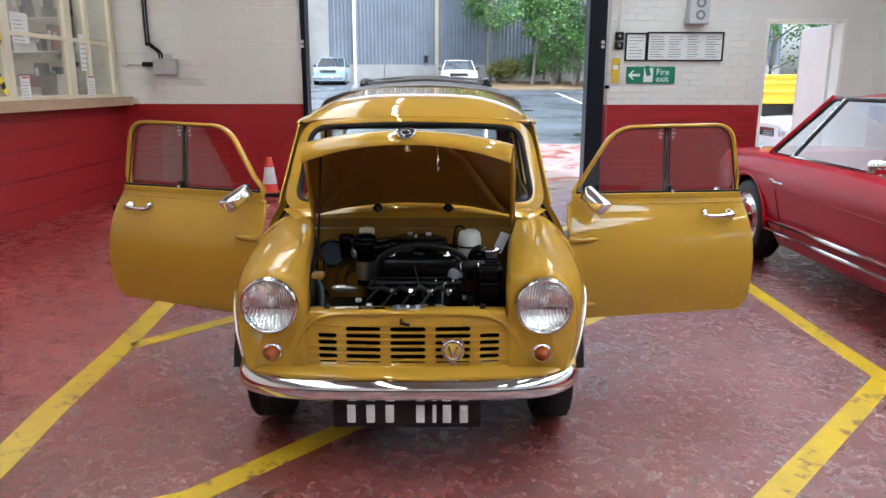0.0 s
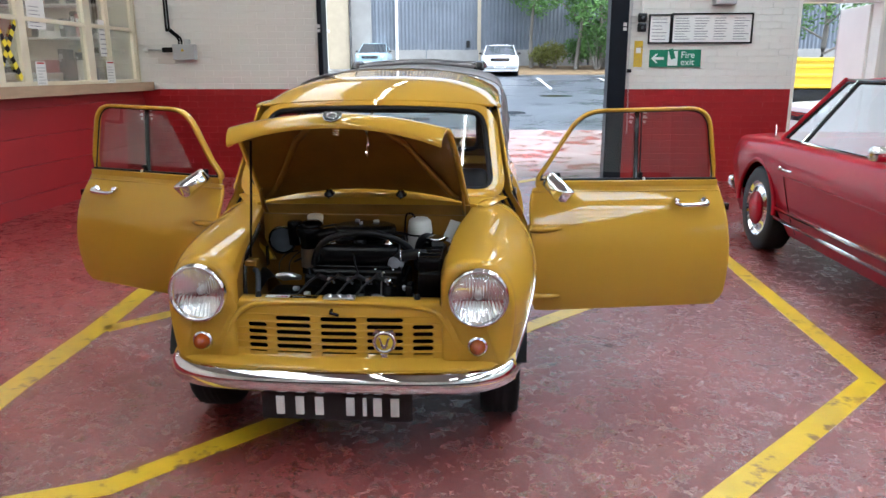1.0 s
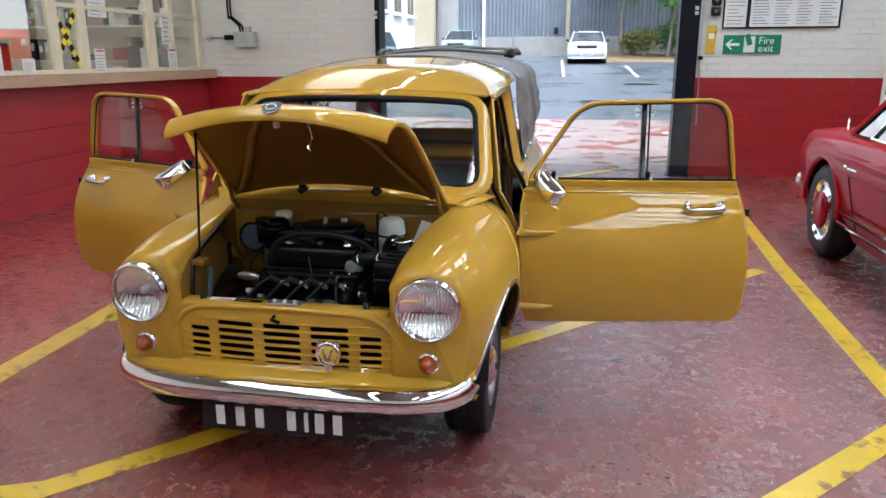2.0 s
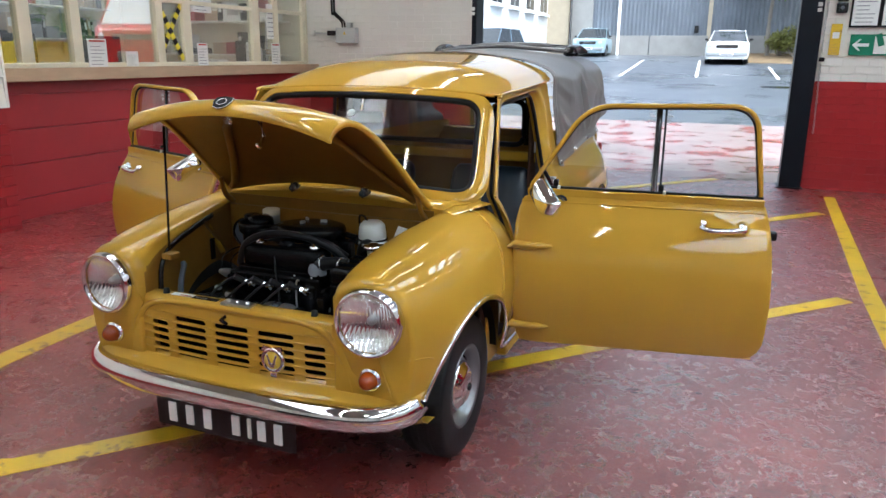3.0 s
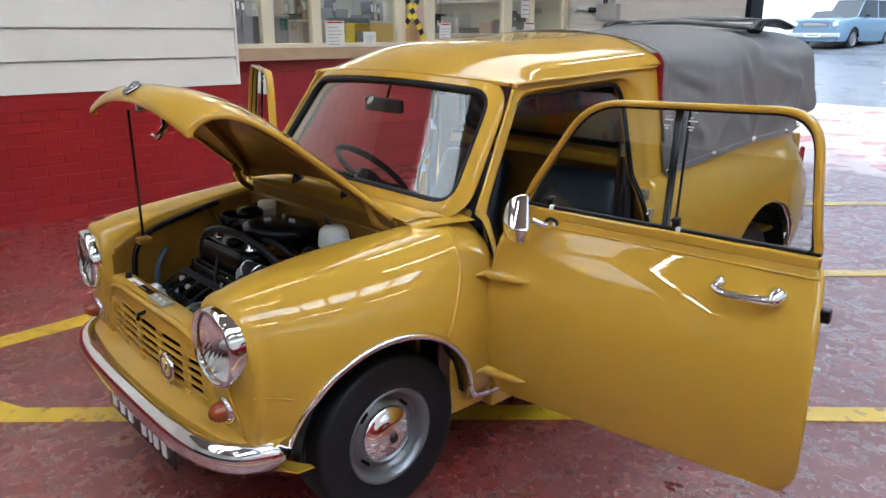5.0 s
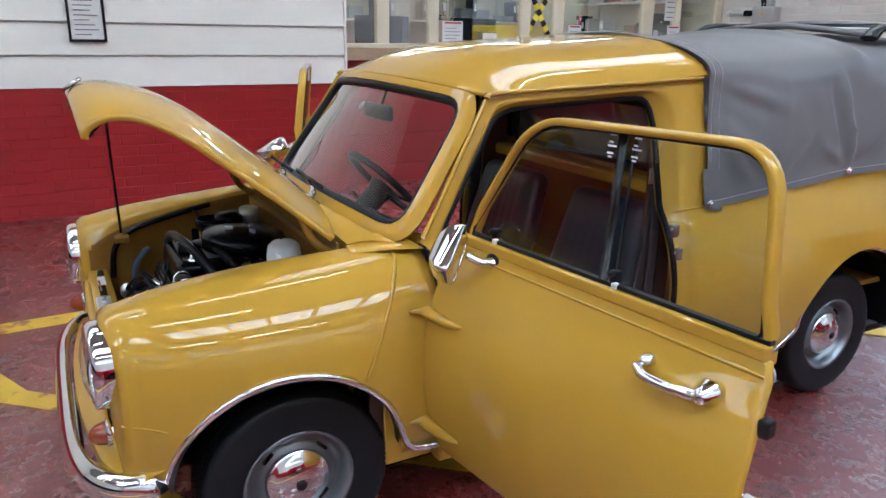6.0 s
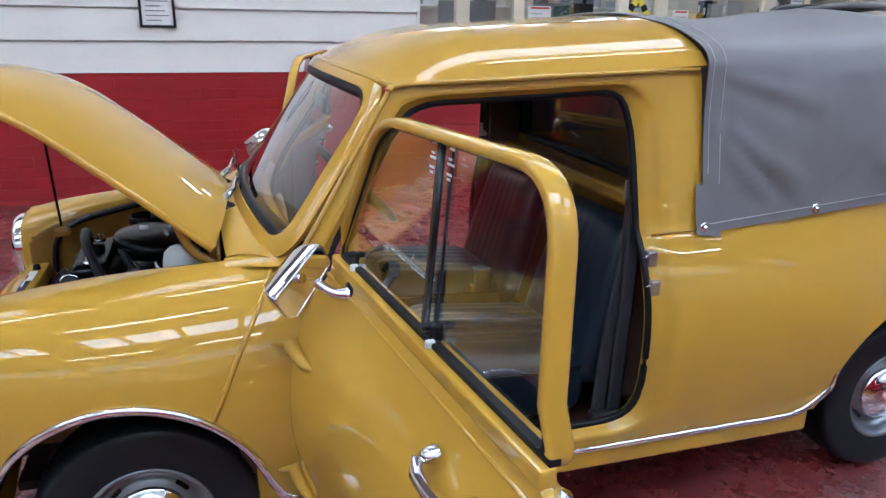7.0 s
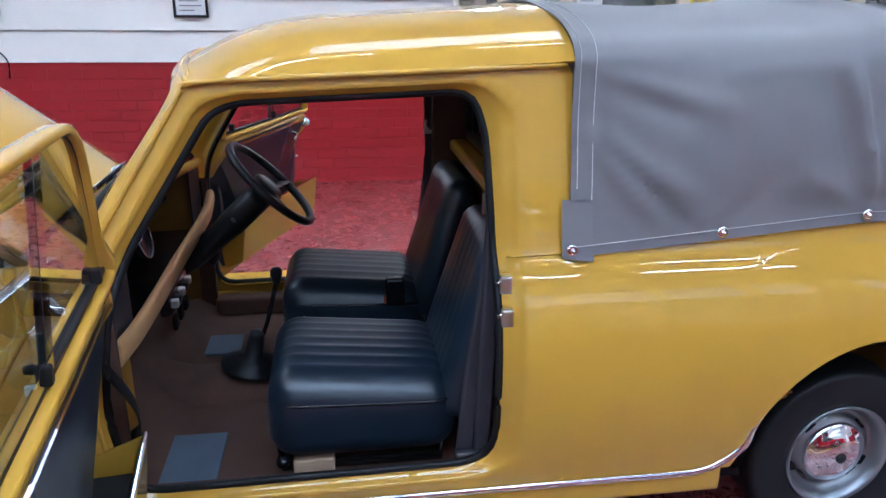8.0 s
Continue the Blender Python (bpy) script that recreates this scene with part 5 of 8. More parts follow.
def canvas_section(y, hoop, s):
    """Half section from hem to ridge: drawn tight over the cab's rear edge, slack behind it."""
    zb = canvas_bottom(y)
    f = min(1.0, max(0.0, (y - 1.955) / 0.36))
    f = f * f * (3 - 2 * f)
    slack = [(side_x(y, zb) + 0.012, zb), (side_x(y, zb + 0.05) + 0.016, zb + 0.05), (0.612, 0.95), (0.601, 1.06), (0.586, 1.150), (0.560, 1.208 + hoop), (0.495, 1.250 + hoop), (0.38, 1.279 + hoop), (0.18, 1.298 + hoop), (0.0, 1.304 + hoop)]
    tight = [(side_x(1.94, zb) + 0.010, zb), (side_x(1.94, zb + 0.05) + 0.010, zb + 0.05), (0.590, 0.95), (0.572, 1.06), (0.568, 1.150), (0.564, 1.204), (0.518, 1.243), (0.38, 1.283), (0.18, 1.305), (0.0, 1.312)]
    taper = 0.012 * max(0, (y - 2.7) / 0.57)
    pts = [(a[0] + (b[0] - a[0]) * f, a[1] + (b[1] - a[1]) * f) for a, b in zip(tight, slack)]
    return [Vector(((x - taper * min(1, max(0, (z - 0.8) / 0.4))), y, z)) for x, z in pts]


# pulled folds of the sides: from, to, height and width of each ridge
FOLDS = [((1.985, 1.045), (2.155, 0.860), 0.0065, 0.022), ((2.010, 1.020), (2.200, 0.860), -0.0060, 0.020), ((2.040, 1.030), (2.260, 0.850), 0.0055, 0.020), ((1.975, 1.200), (2.230, 1.215), 0.0060, 0.018),
         ((1.990, 1.170), (2.290, 1.090), 0.0050, 0.024), ((2.000, 1.150), (2.200, 1.080), -0.0050, 0.022), ((2.160, 0.960), (2.250, 0.900), 0.0050, 0.018), ((2.250, 0.840), (2.330, 0.900), 0.0060, 0.016),
         ((2.570, 1.230), (2.625, 1.000), 0.0110, 0.020), ((2.625, 1.000), (2.665, 0.850), 0.0110, 0.022), ((2.500, 0.940), (2.650, 0.860), 0.0060, 0.018), ((2.540, 1.150), (2.600, 0.950), -0.0070, 0.026),
         ((2.300, 1.170), (2.540, 1.190), 0.0050, 0.020), ((2.340, 0.850), (2.440, 0.960), -0.0050, 0.024), ((2.690, 1.180), (3.100, 1.080), 0.0060, 0.026), ((2.720, 0.870), (2.950, 1.060), -0.0070, 0.030), ((3.000, 0.870), (3.080, 1.080), 0.0060, 0.028)]


def pulled(y, z):
    out = 0.0
    for a, b, h, w in FOLDS:
        dy, dz = b[0] - a[0], b[1] - a[1]
        t = min(1.0, max(0.0, ((y - a[0]) * dy + (z - a[1]) * dz) / (dy * dy + dz * dz)))
        d2 = (y - a[0] - dy * t) ** 2 + (z - a[1] - dz * t) ** 2
        out += 1.9 * h * math.exp(-d2 / (w * w)) * (0.35 + 0.65 * math.sin(math.pi * (0.15 + 0.7 * t)))
    return out


cover = tagged(new("canvas_cover"), "grey canvas cover laced over the bed", "canvas cover")
rows = []
NY = 170
for j in range(NY + 1):
    y = 1.955 + (3.285 - 1.955) * j / NY
    hoop = 0.012 * math.exp(-((y - 2.70) / 0.05) ** 2) - 0.012 * (math.sin(math.pi * min(1, (y - 1.955) / 0.745)) if y < 2.7 else math.sin(math.pi * (y - 2.7) / 0.585)) + 0.02 * max(0, (y - 2.0) / 0.7 if y < 2.7 else 1)
    hoop = min(hoop, 0.04)
    half = spline([tuple(p) for p in canvas_section(y, hoop, 1)], 6)
    full = half + [Vector((-p.x, p.y, p.z)) for p in half[-2::-1]]
    row = []
    for p in full:
        side = max(0.0, min(1.0, (1.22 - p.z) / 0.1)) * max(0.0, min(1.0, (p.z - canvas_bottom(y) - 0.01) / 0.12))
        fold = math.sin(18 * (p.y - 1.94) - 9 * (1.2 - p.z) + 2.5 * noise.noise(Vector((p.y * 2, p.z * 2, p.x)))) * 0.5
        w = (0.002 * fold + 0.006 * noise.noise(Vector((p.x * 1.5, p.y * 4.2 + p.z * 2.5, p.z * 3 - p.y * 2))) + 0.004 * noise.noise(Vector((p.y * 9 + p.z * 7, p.z * 5, 2)))) * side * min(1.0, (p.y - 1.925) / 0.12)
        w += pulled(p.y, p.z) * side
        w += 0.004 * noise.noise(Vector((p.x * 4, p.y * 4, 3))) * (1 - side)
        sgn = 1 if p.x > 0 else -1
        row.append((p.x + sgn * w if p.z < 1.23 else p.x, p.y, p.z if p.z < 1.23 else p.z + w))
    rows.append(row)
solid(part("canvas_sheet", quads(rows), CANVAS, cover), 0.003, 1.0)
for s in (-1, 1):
    fl = [[(s * (side_x(y, z) + 0.014), y, z) for z in (0.782 - 0.004 * k, 0.83, 0.87, 0.905)] for k, y in enumerate((1.936, 1.965, 2.005))]
    part("front_flap", quads(fl, flip=s < 0), CANVAS, cover)
    seam = [(s * (0.018 + side_x(y, canvas_bottom(y) + 0.025)), y, canvas_bottom(y) + 0.024) for y in [1.955 + 1.305 * k / 40 for k in range(41)]]
    part("stitch_line", tube(seam, 0.0011, 4), THREAD, cover)
    for dy in (0.012, 0.045):
        ln = [(s * (q[0] + 0.004), q[1], q[2] + 0.003) for q in [tuple(p) for p in spline([tuple(p) for p in canvas_section(1.955 + dy, 0, 1)], 5)] if q[2] > 0.9]
        part("stitch_line", tube(ln, 0.0011, 4), THREAD, cover)
    for y in (1.958, 2.303, 2.655, 3.0, 3.235):
        z = canvas_bottom(y) + 0.018
        m = pose(s * (side_x(y, z) + 0.017), y, z, 0, 90 * s, 0)
        st = part("stud", lathe([(0.014, 0.0), (0.0135, 0.004), (0.008, 0.006), (0.006, 0.003), (0.0055, 0.010), (0, 0.012)], m, 16), CHROME, cover)
# rear flap with its clear window, folded forward and strapped on top
part("flap_edge", tube(spline([(-0.43, 2.96, 1.318), (-0.2, 2.95, 1.340), (0, 2.95, 1.352), (0.2, 2.95, 1.340), (0.43, 2.96, 1.318)], 6), 0.016, 8, squash=(1.5, 0.8)), CANVAS, cover)
part("flap_panel", quads([[(x, y, 1.338 + 0.012 * (1 - (x / 0.4) ** 2) + 0.02 * (y - 2.96)) for x in (-0.37, -0.2, 0, 0.2, 0.37)] for y in (2.96, 3.05, 3.14, 3.20)]), WHITE_PLASTIC, cover)
for k in range(5):
    x = -0.30 + 0.14 * k
    part("flap_crease", tube([(x, 2.99, 1.356), (x + 0.09, 3.06, 1.360), (x + 0.16, 3.15, 1.358)], 0.008, 5, squash=(2.0, 0.4)), BLACK, cover)
part("rolled_edge", tube(spline([(-0.43, 3.235, 1.335), (-0.2, 3.235, 1.358), (0, 3.235, 1.364), (0.2, 3.235, 1.358), (0.43, 3.235, 1.335)], 6), 0.022, 8, squash=(1.3, 0.8)), CANVAS, cover)
for s in (-1, 1):
    part("flap_cheek", tube(spline([(s * 0.44, 3.25, 1.325), (s * 0.43, 3.12, 1.352), (s * 0.42, 2.99, 1.342), (s * 0.425, 2.93, 1.305)], 5), 0.024, 6, squash=(1.5, 0.6)), BLACK, cover)
for s in (-1, 1):
    tab = [[(s * (side_x(1.94, z) + 0.0185), y, z) for z in (0.905, 0.935, 0.965)] for y in (1.954, 1.975, 2.005)]
    part("hem_tab", quads(tab, flip=s < 0), CANVAS, cover)


# ---- inside the cab ----
def pad(lo, hi, r=0.05, n=16, lift=None):
    """A soft block with round edges; lift(u, v) shapes its top."""
    c = [(a + b) / 2 for a, b in zip(lo, hi)]
    h = [(b - a) / 2 for a, b in zip(lo, hi)]
    bm = bmesh.new()
    bmesh.ops.create_cube(bm, size=2)
    bmesh.ops.subdivide_edges(bm, edges=bm.edges[:], cuts=n, use_grid_fill=True)
    for v in bm.verts:
        p = Vector([a * b for a, b in zip(v.co, h)])
        core = Vector([max(-(hh - r), min(hh - r, a)) for a, hh in zip(p, h)])
        d = p - core
        if d.length > 1e-9:
            p = core + d.normalized() * r
        if lift:
            p = lift(p, h)
        v.co = p + Vector(c)
    return smooth(bm)


def pleats(p, h, axis, depth=0.006, count=8):
    return depth * abs(math.sin(math.pi * count * (p[axis] + h[axis]) / (2 * h[axis])))


def make_seat(x):
    def top(p, h):
        if p.z > 0:
            k = min(1, p.z / h.z) if hasattr(h, "z") else p.z / h[2]
            inside = max(0.0, 1 - (abs(p.x) / (h[0] * 0.86)) ** 8) * max(0.0, 1 - (abs(p.y) / (h[1] * 0.93)) ** 8)
            p.z += k * (0.018 * (1 - (p.x / h[0]) ** 2) + inside * pleats(p, h, 0, 0.007, 9) - 0.02 * (p.y / h[1]))
        return p

    seat = part("seat", pad((x - 0.215, 1.275, 0.238), (x + 0.215, 1.735, 0.446), 0.070, 26, top), VINYL, truck, "black pleated vinyl bucket seat")
    rim = rounded([(x - 0.212, 1.29), (x + 0.212, 1.29), (x + 0.212, 1.73), (x - 0.212, 1.73)], 0.07, 6)
    part("piping", tube([(p[0], p[1], 0.396 - 0.03 * (p[1] - 1.5)) for p in rim], 0.0045, 6, closed=True), BLACK, seat)

    def front(p, h):
        if p.y < 0:
            inside = max(0.0, 1 - (abs(p.x) / (h[0] * 0.84)) ** 8) * max(0.0, 1 - (abs(p.z) / (h[2] * 0.9)) ** 8)
            p.y -= inside * pleats(p, h, 0, 0.006, 9)
        t = (p.z + h[2]) / (2 * h[2])
        p.x *= 1 - 0.20 * max(0, t - 0.35) ** 1.4
        return p

    back_bm = pad((-0.215, -0.05, -0.235), (0.215, 0.05, 0.235), 0.048, 24, front)
    bmesh.ops.transform(back_bm, matrix=pose(x, 1.792, 0.552, -17, 0, 0), verts=back_bm.verts[:])
    part("backrest", back_bm, VINYL, seat)
    for sx in (-0.15, 0.15):
        part("seat_runner", tube([(x + sx, 1.30, 0.26), (x + sx, 1.30, 0.20), (x + sx, 1.70, 0.20), (x + sx, 1.70, 0.26)], 0.012, 6), BLACK, seat)
    part("seat_pivot", lathe([(0.016, 0), (0.016, 0.02), (0.008, 0.03), (0, 0.03)], pose(x + 0.17, 1.305, 0.235, 0, 90, 0), 10), BLACK, seat)
    return seat


make_seat(0.305)
make_seat(-0.305)
part("wood_block", box((0.36, 1.33, 0.186), (0.50, 1.43, 0.240), 0.004), WOOD, truck, "plain wooden block under the seat")

rows = [[(x, y, z) for y, z in ((0.80, 0.56), (0.86, 0.36), (0.93, 0.24), (1.02, 0.188), (1.30, 0.186), (1.93, 0.186))] for x in (-0.61, -0.13, 0.13, 0.61)]
cab_floor = part("cab_floor", quads(rows), CARPET, truck)
tunnel = [[(0.11 * math.cos(radians(a)), y, 0.18 + h * math.sin(radians(a))) for a in range(0, 181, 15)] for y, h in ((0.84, 0.12), (1.0, 0.07), (1.3, 0.06), (1.93, 0.06))]
part("floor_tunnel", quads(tunnel), CARPET, cab_floor)
part("heel_mat", box((0.27, 0.965, 0.188), (0.53, 1.145, 0.196), 0.003), MAT_GREY, cab_floor)
part("heel_mat", box((-0.36, 0.985, 0.188), (-0.21, 1.12, 0.196), 0.003), MAT_GREY, cab_floor)
for s in (-1, 1):
    part("sill_carpet", box((min(s * 0.55, s * 0.625), 1.0, 0.18), (max(s * 0.55, s * 0.625), 1.80, 0.250), 0.012), CARPET, cab_floor)
    part("kick_panel", box((min(s * 0.60, s * 0.615), 0.80, 0.20), (max(s * 0.60, s * 0.615), 1.0, 0.70), 0.004), CARPET, cab_floor)
    # rear quarter behind the seat
    part("quarter_panel", box((min(s * 0.495, s * 0.51), 1.80, 0.28), (max(s * 0.495, s * 0.51), 1.925, 1.13), 0.01), CARPET, cab_floor)

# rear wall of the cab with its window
rear = part("rear_wall", box((-0.56, 1.925, 0.20), (0.56, 1.945, 0.875)), PAINT_SHADED, truck)
for lo, hi in (((-0.515, 1.925, 1.085), (0.515, 1.945, 1.195)), ((-0.53, 1.925, 0.875), (-0.44, 1.945, 1.085)), ((0.44, 1.925, 0.875), (0.53, 1.945, 1.085))):
    part("rear_wall_rail", box(lo, hi), BLACK, rear)
part("rear_ledge", box((-0.55, 1.865, 0.80), (0.55, 1.93, 0.845), 0.012), PAINT, rear)
part("rear_window_seal", tube([(p[0], 1.923, p[1]) for p in rounded([(-0.44, 0.875), (0.44, 0.875), (0.44, 1.085), (-0.44, 1.085)], 0.05, 5)], 0.014, 6, closed=True), RUBBER, rear)
g = part("rear_window", box((-0.44, 1.933, 0.875), (0.44, 1.937, 1.085)), TINT, rear)
g.visible_shadow = False

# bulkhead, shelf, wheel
# bulkhead yellow is darkened too, for the shade of the bay
bulk = part("bulkhead", box((-0.55, 0.765, 0.18), (0.55, 0.785, 0.725), 0.004), PAINT_SHADED, truck)
part("bulkhead_top", box((-0.435, 0.786, 0.70), (0.435, 0.792, 0.764), 0.002), PAINT_SHADED, bulk)
part("bulkhead_trim", box((-0.55, 0.790, 0.30), (0.55, 0.800, 0.725), 0.003), BLACK, bulk)
shelf = part("parcel_shelf", box((-0.58, 0.80, 0.545), (0.58, 0.985, 0.560), 0.004), BLACK, truck, "open parcel shelf with painted rim")
part("shelf_rim", tube(spline([(-0.590, 1.010, 0.640), (-0.45, 1.012, 0.606), (-0.2, 0.998, 0.584), (0, 0.994, 0.580), (0.2, 0.996, 0.580), (0.45, 0.996, 0.584), (0.590, 0.990, 0.592)], 6), 0.018, 10, squash=(0.8, 1.5), boxy=0.7), TAN, shelf)
for s in (-1, 1):
    part("dash_lining", box((min(s * 0.40, s * 0.575), 0.972, 0.562), (max(s * 0.40, s * 0.575), 0.978, 0.770), 0.002), VINYL, shelf)
part("dash_top", tube(spline([(-0.52, 0.955, 0.800), (-0.25, 0.90, 0.812), (0, 0.885, 0.815), (0.25, 0.90, 0.812), (0.52, 0.955, 0.800)], 5), 0.022, 8, squash=(1.2, 0.7)), BLACK, shelf)
part("dash_rail", tube(spline([(-0.54, 0.985, 0.775), (-0.25, 0.945, 0.782), (0, 0.935, 0.784), (0.25, 0.945, 0.782), (0.54, 0.985, 0.775)], 5), 0.016, 8), PAINT, shelf)
pod = part("instrument_pod", lathe([(0.0, 0.03), (0.055, 0.03), (0.062, 0.036), (0.066, 0.02), (0.066, -0.10)], pose(0.0, 0.885, 0.665, -78, 0, 0), 28), BLACK, shelf)
part("dial_rim", tube([pose(0.0, 0.885, 0.665, -78, 0, 0) @ Vector((0.060 * math.cos(k / 3.82), 0.060 * math.sin(k / 3.82), 0.036)) for k in range(24)], 0.004, 6, closed=True), CHROME, pod)
for x in (0.34, -0.46):
    part("dash_vent", lathe([(0.028, 0.03), (0.034, 0.034), (0.036, 0.0)], pose(x, 0.86, 0.68, -80, 0, 0), 18), CHROME, shelf)
sw = part("switch_panel", box((-0.05, 0.985, 0.505), (0.19, 1.012, 0.562), 0.006), BLACK, shelf)
for k in range(5):
    part("switch", box((-0.03 + 0.045 * k, 1.010, 0.522), (-0.008 + 0.045 * k, 1.030, 0.545), 0.004), PLASTIC if k % 2 else STEEL, sw)
axis = Vector((0, 0.71, 0.704))
wc = Vector((-0.30, 1.252, 0.746))
wm = Matrix.Translation(wc) @ axis.to_track_quat("Z", "Y").to_matrix().to_4x4()
steer = part("steering_wheel", tube([wm @ Vector((0.170 * math.cos(k * 0.1309), 0.170 * math.sin(k * 0.1309), 0)) for k in range(48)], 0.0135, 8, closed=True), PLASTIC, truck, "thin black two spoke steering wheel")
part("hub_pad", lathe([(0.0, 0.0), (0.045, -0.002), (0.055, -0.012), (0.048, -0.045), (0.035, -0.06)], wm, 20), PLASTIC, steer)
for sx in (-1, 1):
    part("spoke", tube([wm @ Vector((sx * 0.03, -0.01, -0.018)), wm @ Vector((sx * 0.10, -0.03, -0.012)), wm @ Vector((sx * 0.162, -0.045, 0))], 0.016, 6, squash=(1.3, 0.4)), PLASTIC, steer)
part("column_cowl", tube(spline([tuple(wc - axis * 0.05), (-0.30, 1.12, 0.62), (-0.30, 0.98, 0.50), (-0.30, 0.86, 0.40)], 4), [0.045] * 5 + [0.040] * 4 + [0.030] * 4, 10), PLASTIC, steer)
part("stalk", tube([(-0.30, 1.15, 0.66), (-0.39, 1.17, 0.69), (-0.43, 1.175, 0.70)], 0.006, 6), BLACK, steer)
part("stalk", tube([(-0.30, 1.12, 0.63), (-0.20, 1.14, 0.655)], 0.006, 6), BLACK, steer)
lever = part("gear_lever", tube(spline([(0.0, 1.195, 0.30), (0.0, 1.235, 0.38), (0.0, 1.268, 0.50), (0.0, 1.275, 0.53)], 5), 0.0065, 8), BLACK, truck, "black gear lever with rubber boot")
part("gear_knob", lathe([(0.010, 0.0), (0.014, 0.012), (0.018, 0.030), (0.017, 0.044), (0.010, 0.052), (0, 0.053)], pose(0, 1.275, 0.515), 14), PLASTIC, lever)
part("gear_boot", lathe([(0.092, 0.0), (0.092, 0.008), (0.078, 0.009), (0.078, 0.017), (0.062, 0.018), (0.062, 0.026), (0.044, 0.027), (0.042, 0.035), (0.026, 0.037), (0.023, 0.100), (0.019, 0.118), (0.0, 0.120)], pose(0, 1.185, 0.252, -12, 0, 0), 24), RUBBER, lever)
brake = part("hand_brake", tube([(-0.035, 1.62, 0.26), (-0.035, 1.45, 0.34), (-0.035, 1.36, 0.375)], 0.009, 8), STEEL, truck)
part("brake_button", lathe([(0.009, 0), (0.009, 0.014), (0, 0.016)], pose(-0.035, 1.355, 0.378, 65, 0, 0), 10), WHITE_PLASTIC, brake)
for x in (-0.36, -0.28, -0.20):
    part("pedal", box((x - 0.022, 0.925, 0.30), (x + 0.022, 0.94, 0.345), 0.006, None), BLACK, truck)
mir = part("cab_mirror", pad((-0.125, 1.092, 1.028), (0.085, 1.115, 1.078), 0.011, 6), PLASTIC, truck, "black interior mirror")
part("mirror_stem", tube([(-0.02, 1.112, 1.06), (-0.02, 1.135, 1.12), (-0.02, 1.15, 1.15)], 0.005, 6), CHROME, mir)
for s in (-1, 1):
    belt = [(s * 0.505, 1.812, 1.03), (s * 0.54, 1.805, 0.80), (s * 0.535, 1.77, 0.50), (s * 0.55, 1.745, 0.27)]
    b = part("seat_belt", tube(spline(belt, 6), 0.024, 6, squash=(1.0, 0.10), up=(1, 0, 0)), WEBBING, truck, "dark webbing seat belt")
    belt = [(s * 0.508, 1.815, 1.02), (s * 0.556, 1.80, 0.70), (s * 0.56, 1.79, 0.45), (s * 0.56, 1.785, 0.27)]
    part("belt_return", tube(spline(belt, 6), 0.022, 6, squash=(1.0, 0.10), up=(1, 0, 0)), WEBBING, b)
    part("belt_anchor", box((min(s * 0.54, s * 0.57), 1.72, 0.255), (max(s * 0.54, s * 0.57), 1.80, 0.275), 0.004), STEEL, b)
    part("belt_guide", box((min(s * 0.490, s * 0.515), 1.795, 1.02), (max(s * 0.490, s * 0.515), 1.835, 1.10), 0.008), BLACK, b)
    part("belt_tongue", box((min(s * 0.53, s * 0.536), 1.775, 0.86), (max(s * 0.53, s * 0.536), 1.805, 0.91), 0.004), STEEL, b)
part("belt_buckle", box((-0.10, 1.60, 0.40), (-0.06, 1.66, 0.49), 0.008), BLACK, truck)
part("buckle_button", box((-0.098, 1.594, 0.405), (-0.072, 1.602, 0.425), 0.003), AMBER, truck)


# ---- engine bay ----
engine = part("engine", box((-0.140, 0.395, 0.22), (0.200, 0.60, 0.594), 0.012), SOOT, truck, "black painted four cylinder engine")
part("sump", box((-0.19, 0.33, 0.19), (0.20, 0.62, 0.40), 0.02), SOOT, engine)
part("bay_tray", box((-0.345, 0.275, 0.165), (0.345, 0.765, 0.19)), SOOT, engine)


def rocker(p, h):
    if p.z > 0:
        p.y *= 1 - 0.12 * p.z / h[2]
    return p


cover_bm = pad((-0.112, 0.415, 0.600), (0.182, 0.520, 0.676), 0.020, 10, rocker)
rk = part("rocker_cover", cover_bm, SOOT, engine)
part("cover_flange", box((-0.122, 0.403, 0.592), (0.192, 0.53, 0.606), 0.004), SOOT, rk)
for x in (-0.07, 0.14):
    part("cover_bolt", lathe([(0.016, 0.0), (0.016, 0.006), (0.009, 0.008), (0.009, 0.018), (0, 0.019)], pose(x, 0.468, 0.674), 12), CHROME, rk)
part("oil_cap", lathe([(0.026, 0.0), (0.026, 0.016), (0.020, 0.020), (0, 0.021)], pose(0.035, 0.468, 0.674), 16), SOOT, rk)
part("manifold", tube(spline([(-0.14, 0.585, 0.52), (-0.05, 0.62, 0.50), (0.07, 0.62, 0.50), (0.16, 0.585, 0.52)], 5), 0.025, 8), SOOT, engine)
ac = part("air_cleaner", lathe([(0.0, 0.054), (0.03, 0.055), (0.10, 0.050), (0.118, 0.044), (0.124, 0.030), (0.122, 0.0), (0.11, -0.004)], pose(0.025, 0.635, 0.665, -4, 0, 0), 36), SOOT, engine)
for a in (20, 140, 260):
    part("wing_nut", box((-0.012, -0.004, 0.052), (0.012, 0.004, 0.064), 0.003, None, pose(0.025, 0.635, 0.665, -4, 0, 0) @ pose(0.045 * math.cos(radians(a)), 0.045 * math.sin(radians(a)), 0, 0, 0, a)), STEEL, ac)
part("cleaner_snout", tube([(-0.07, 0.60, 0.685), (-0.13, 0.575, 0.68), (-0.17, 0.57, 0.68)], 0.026, 10), SOOT, ac)
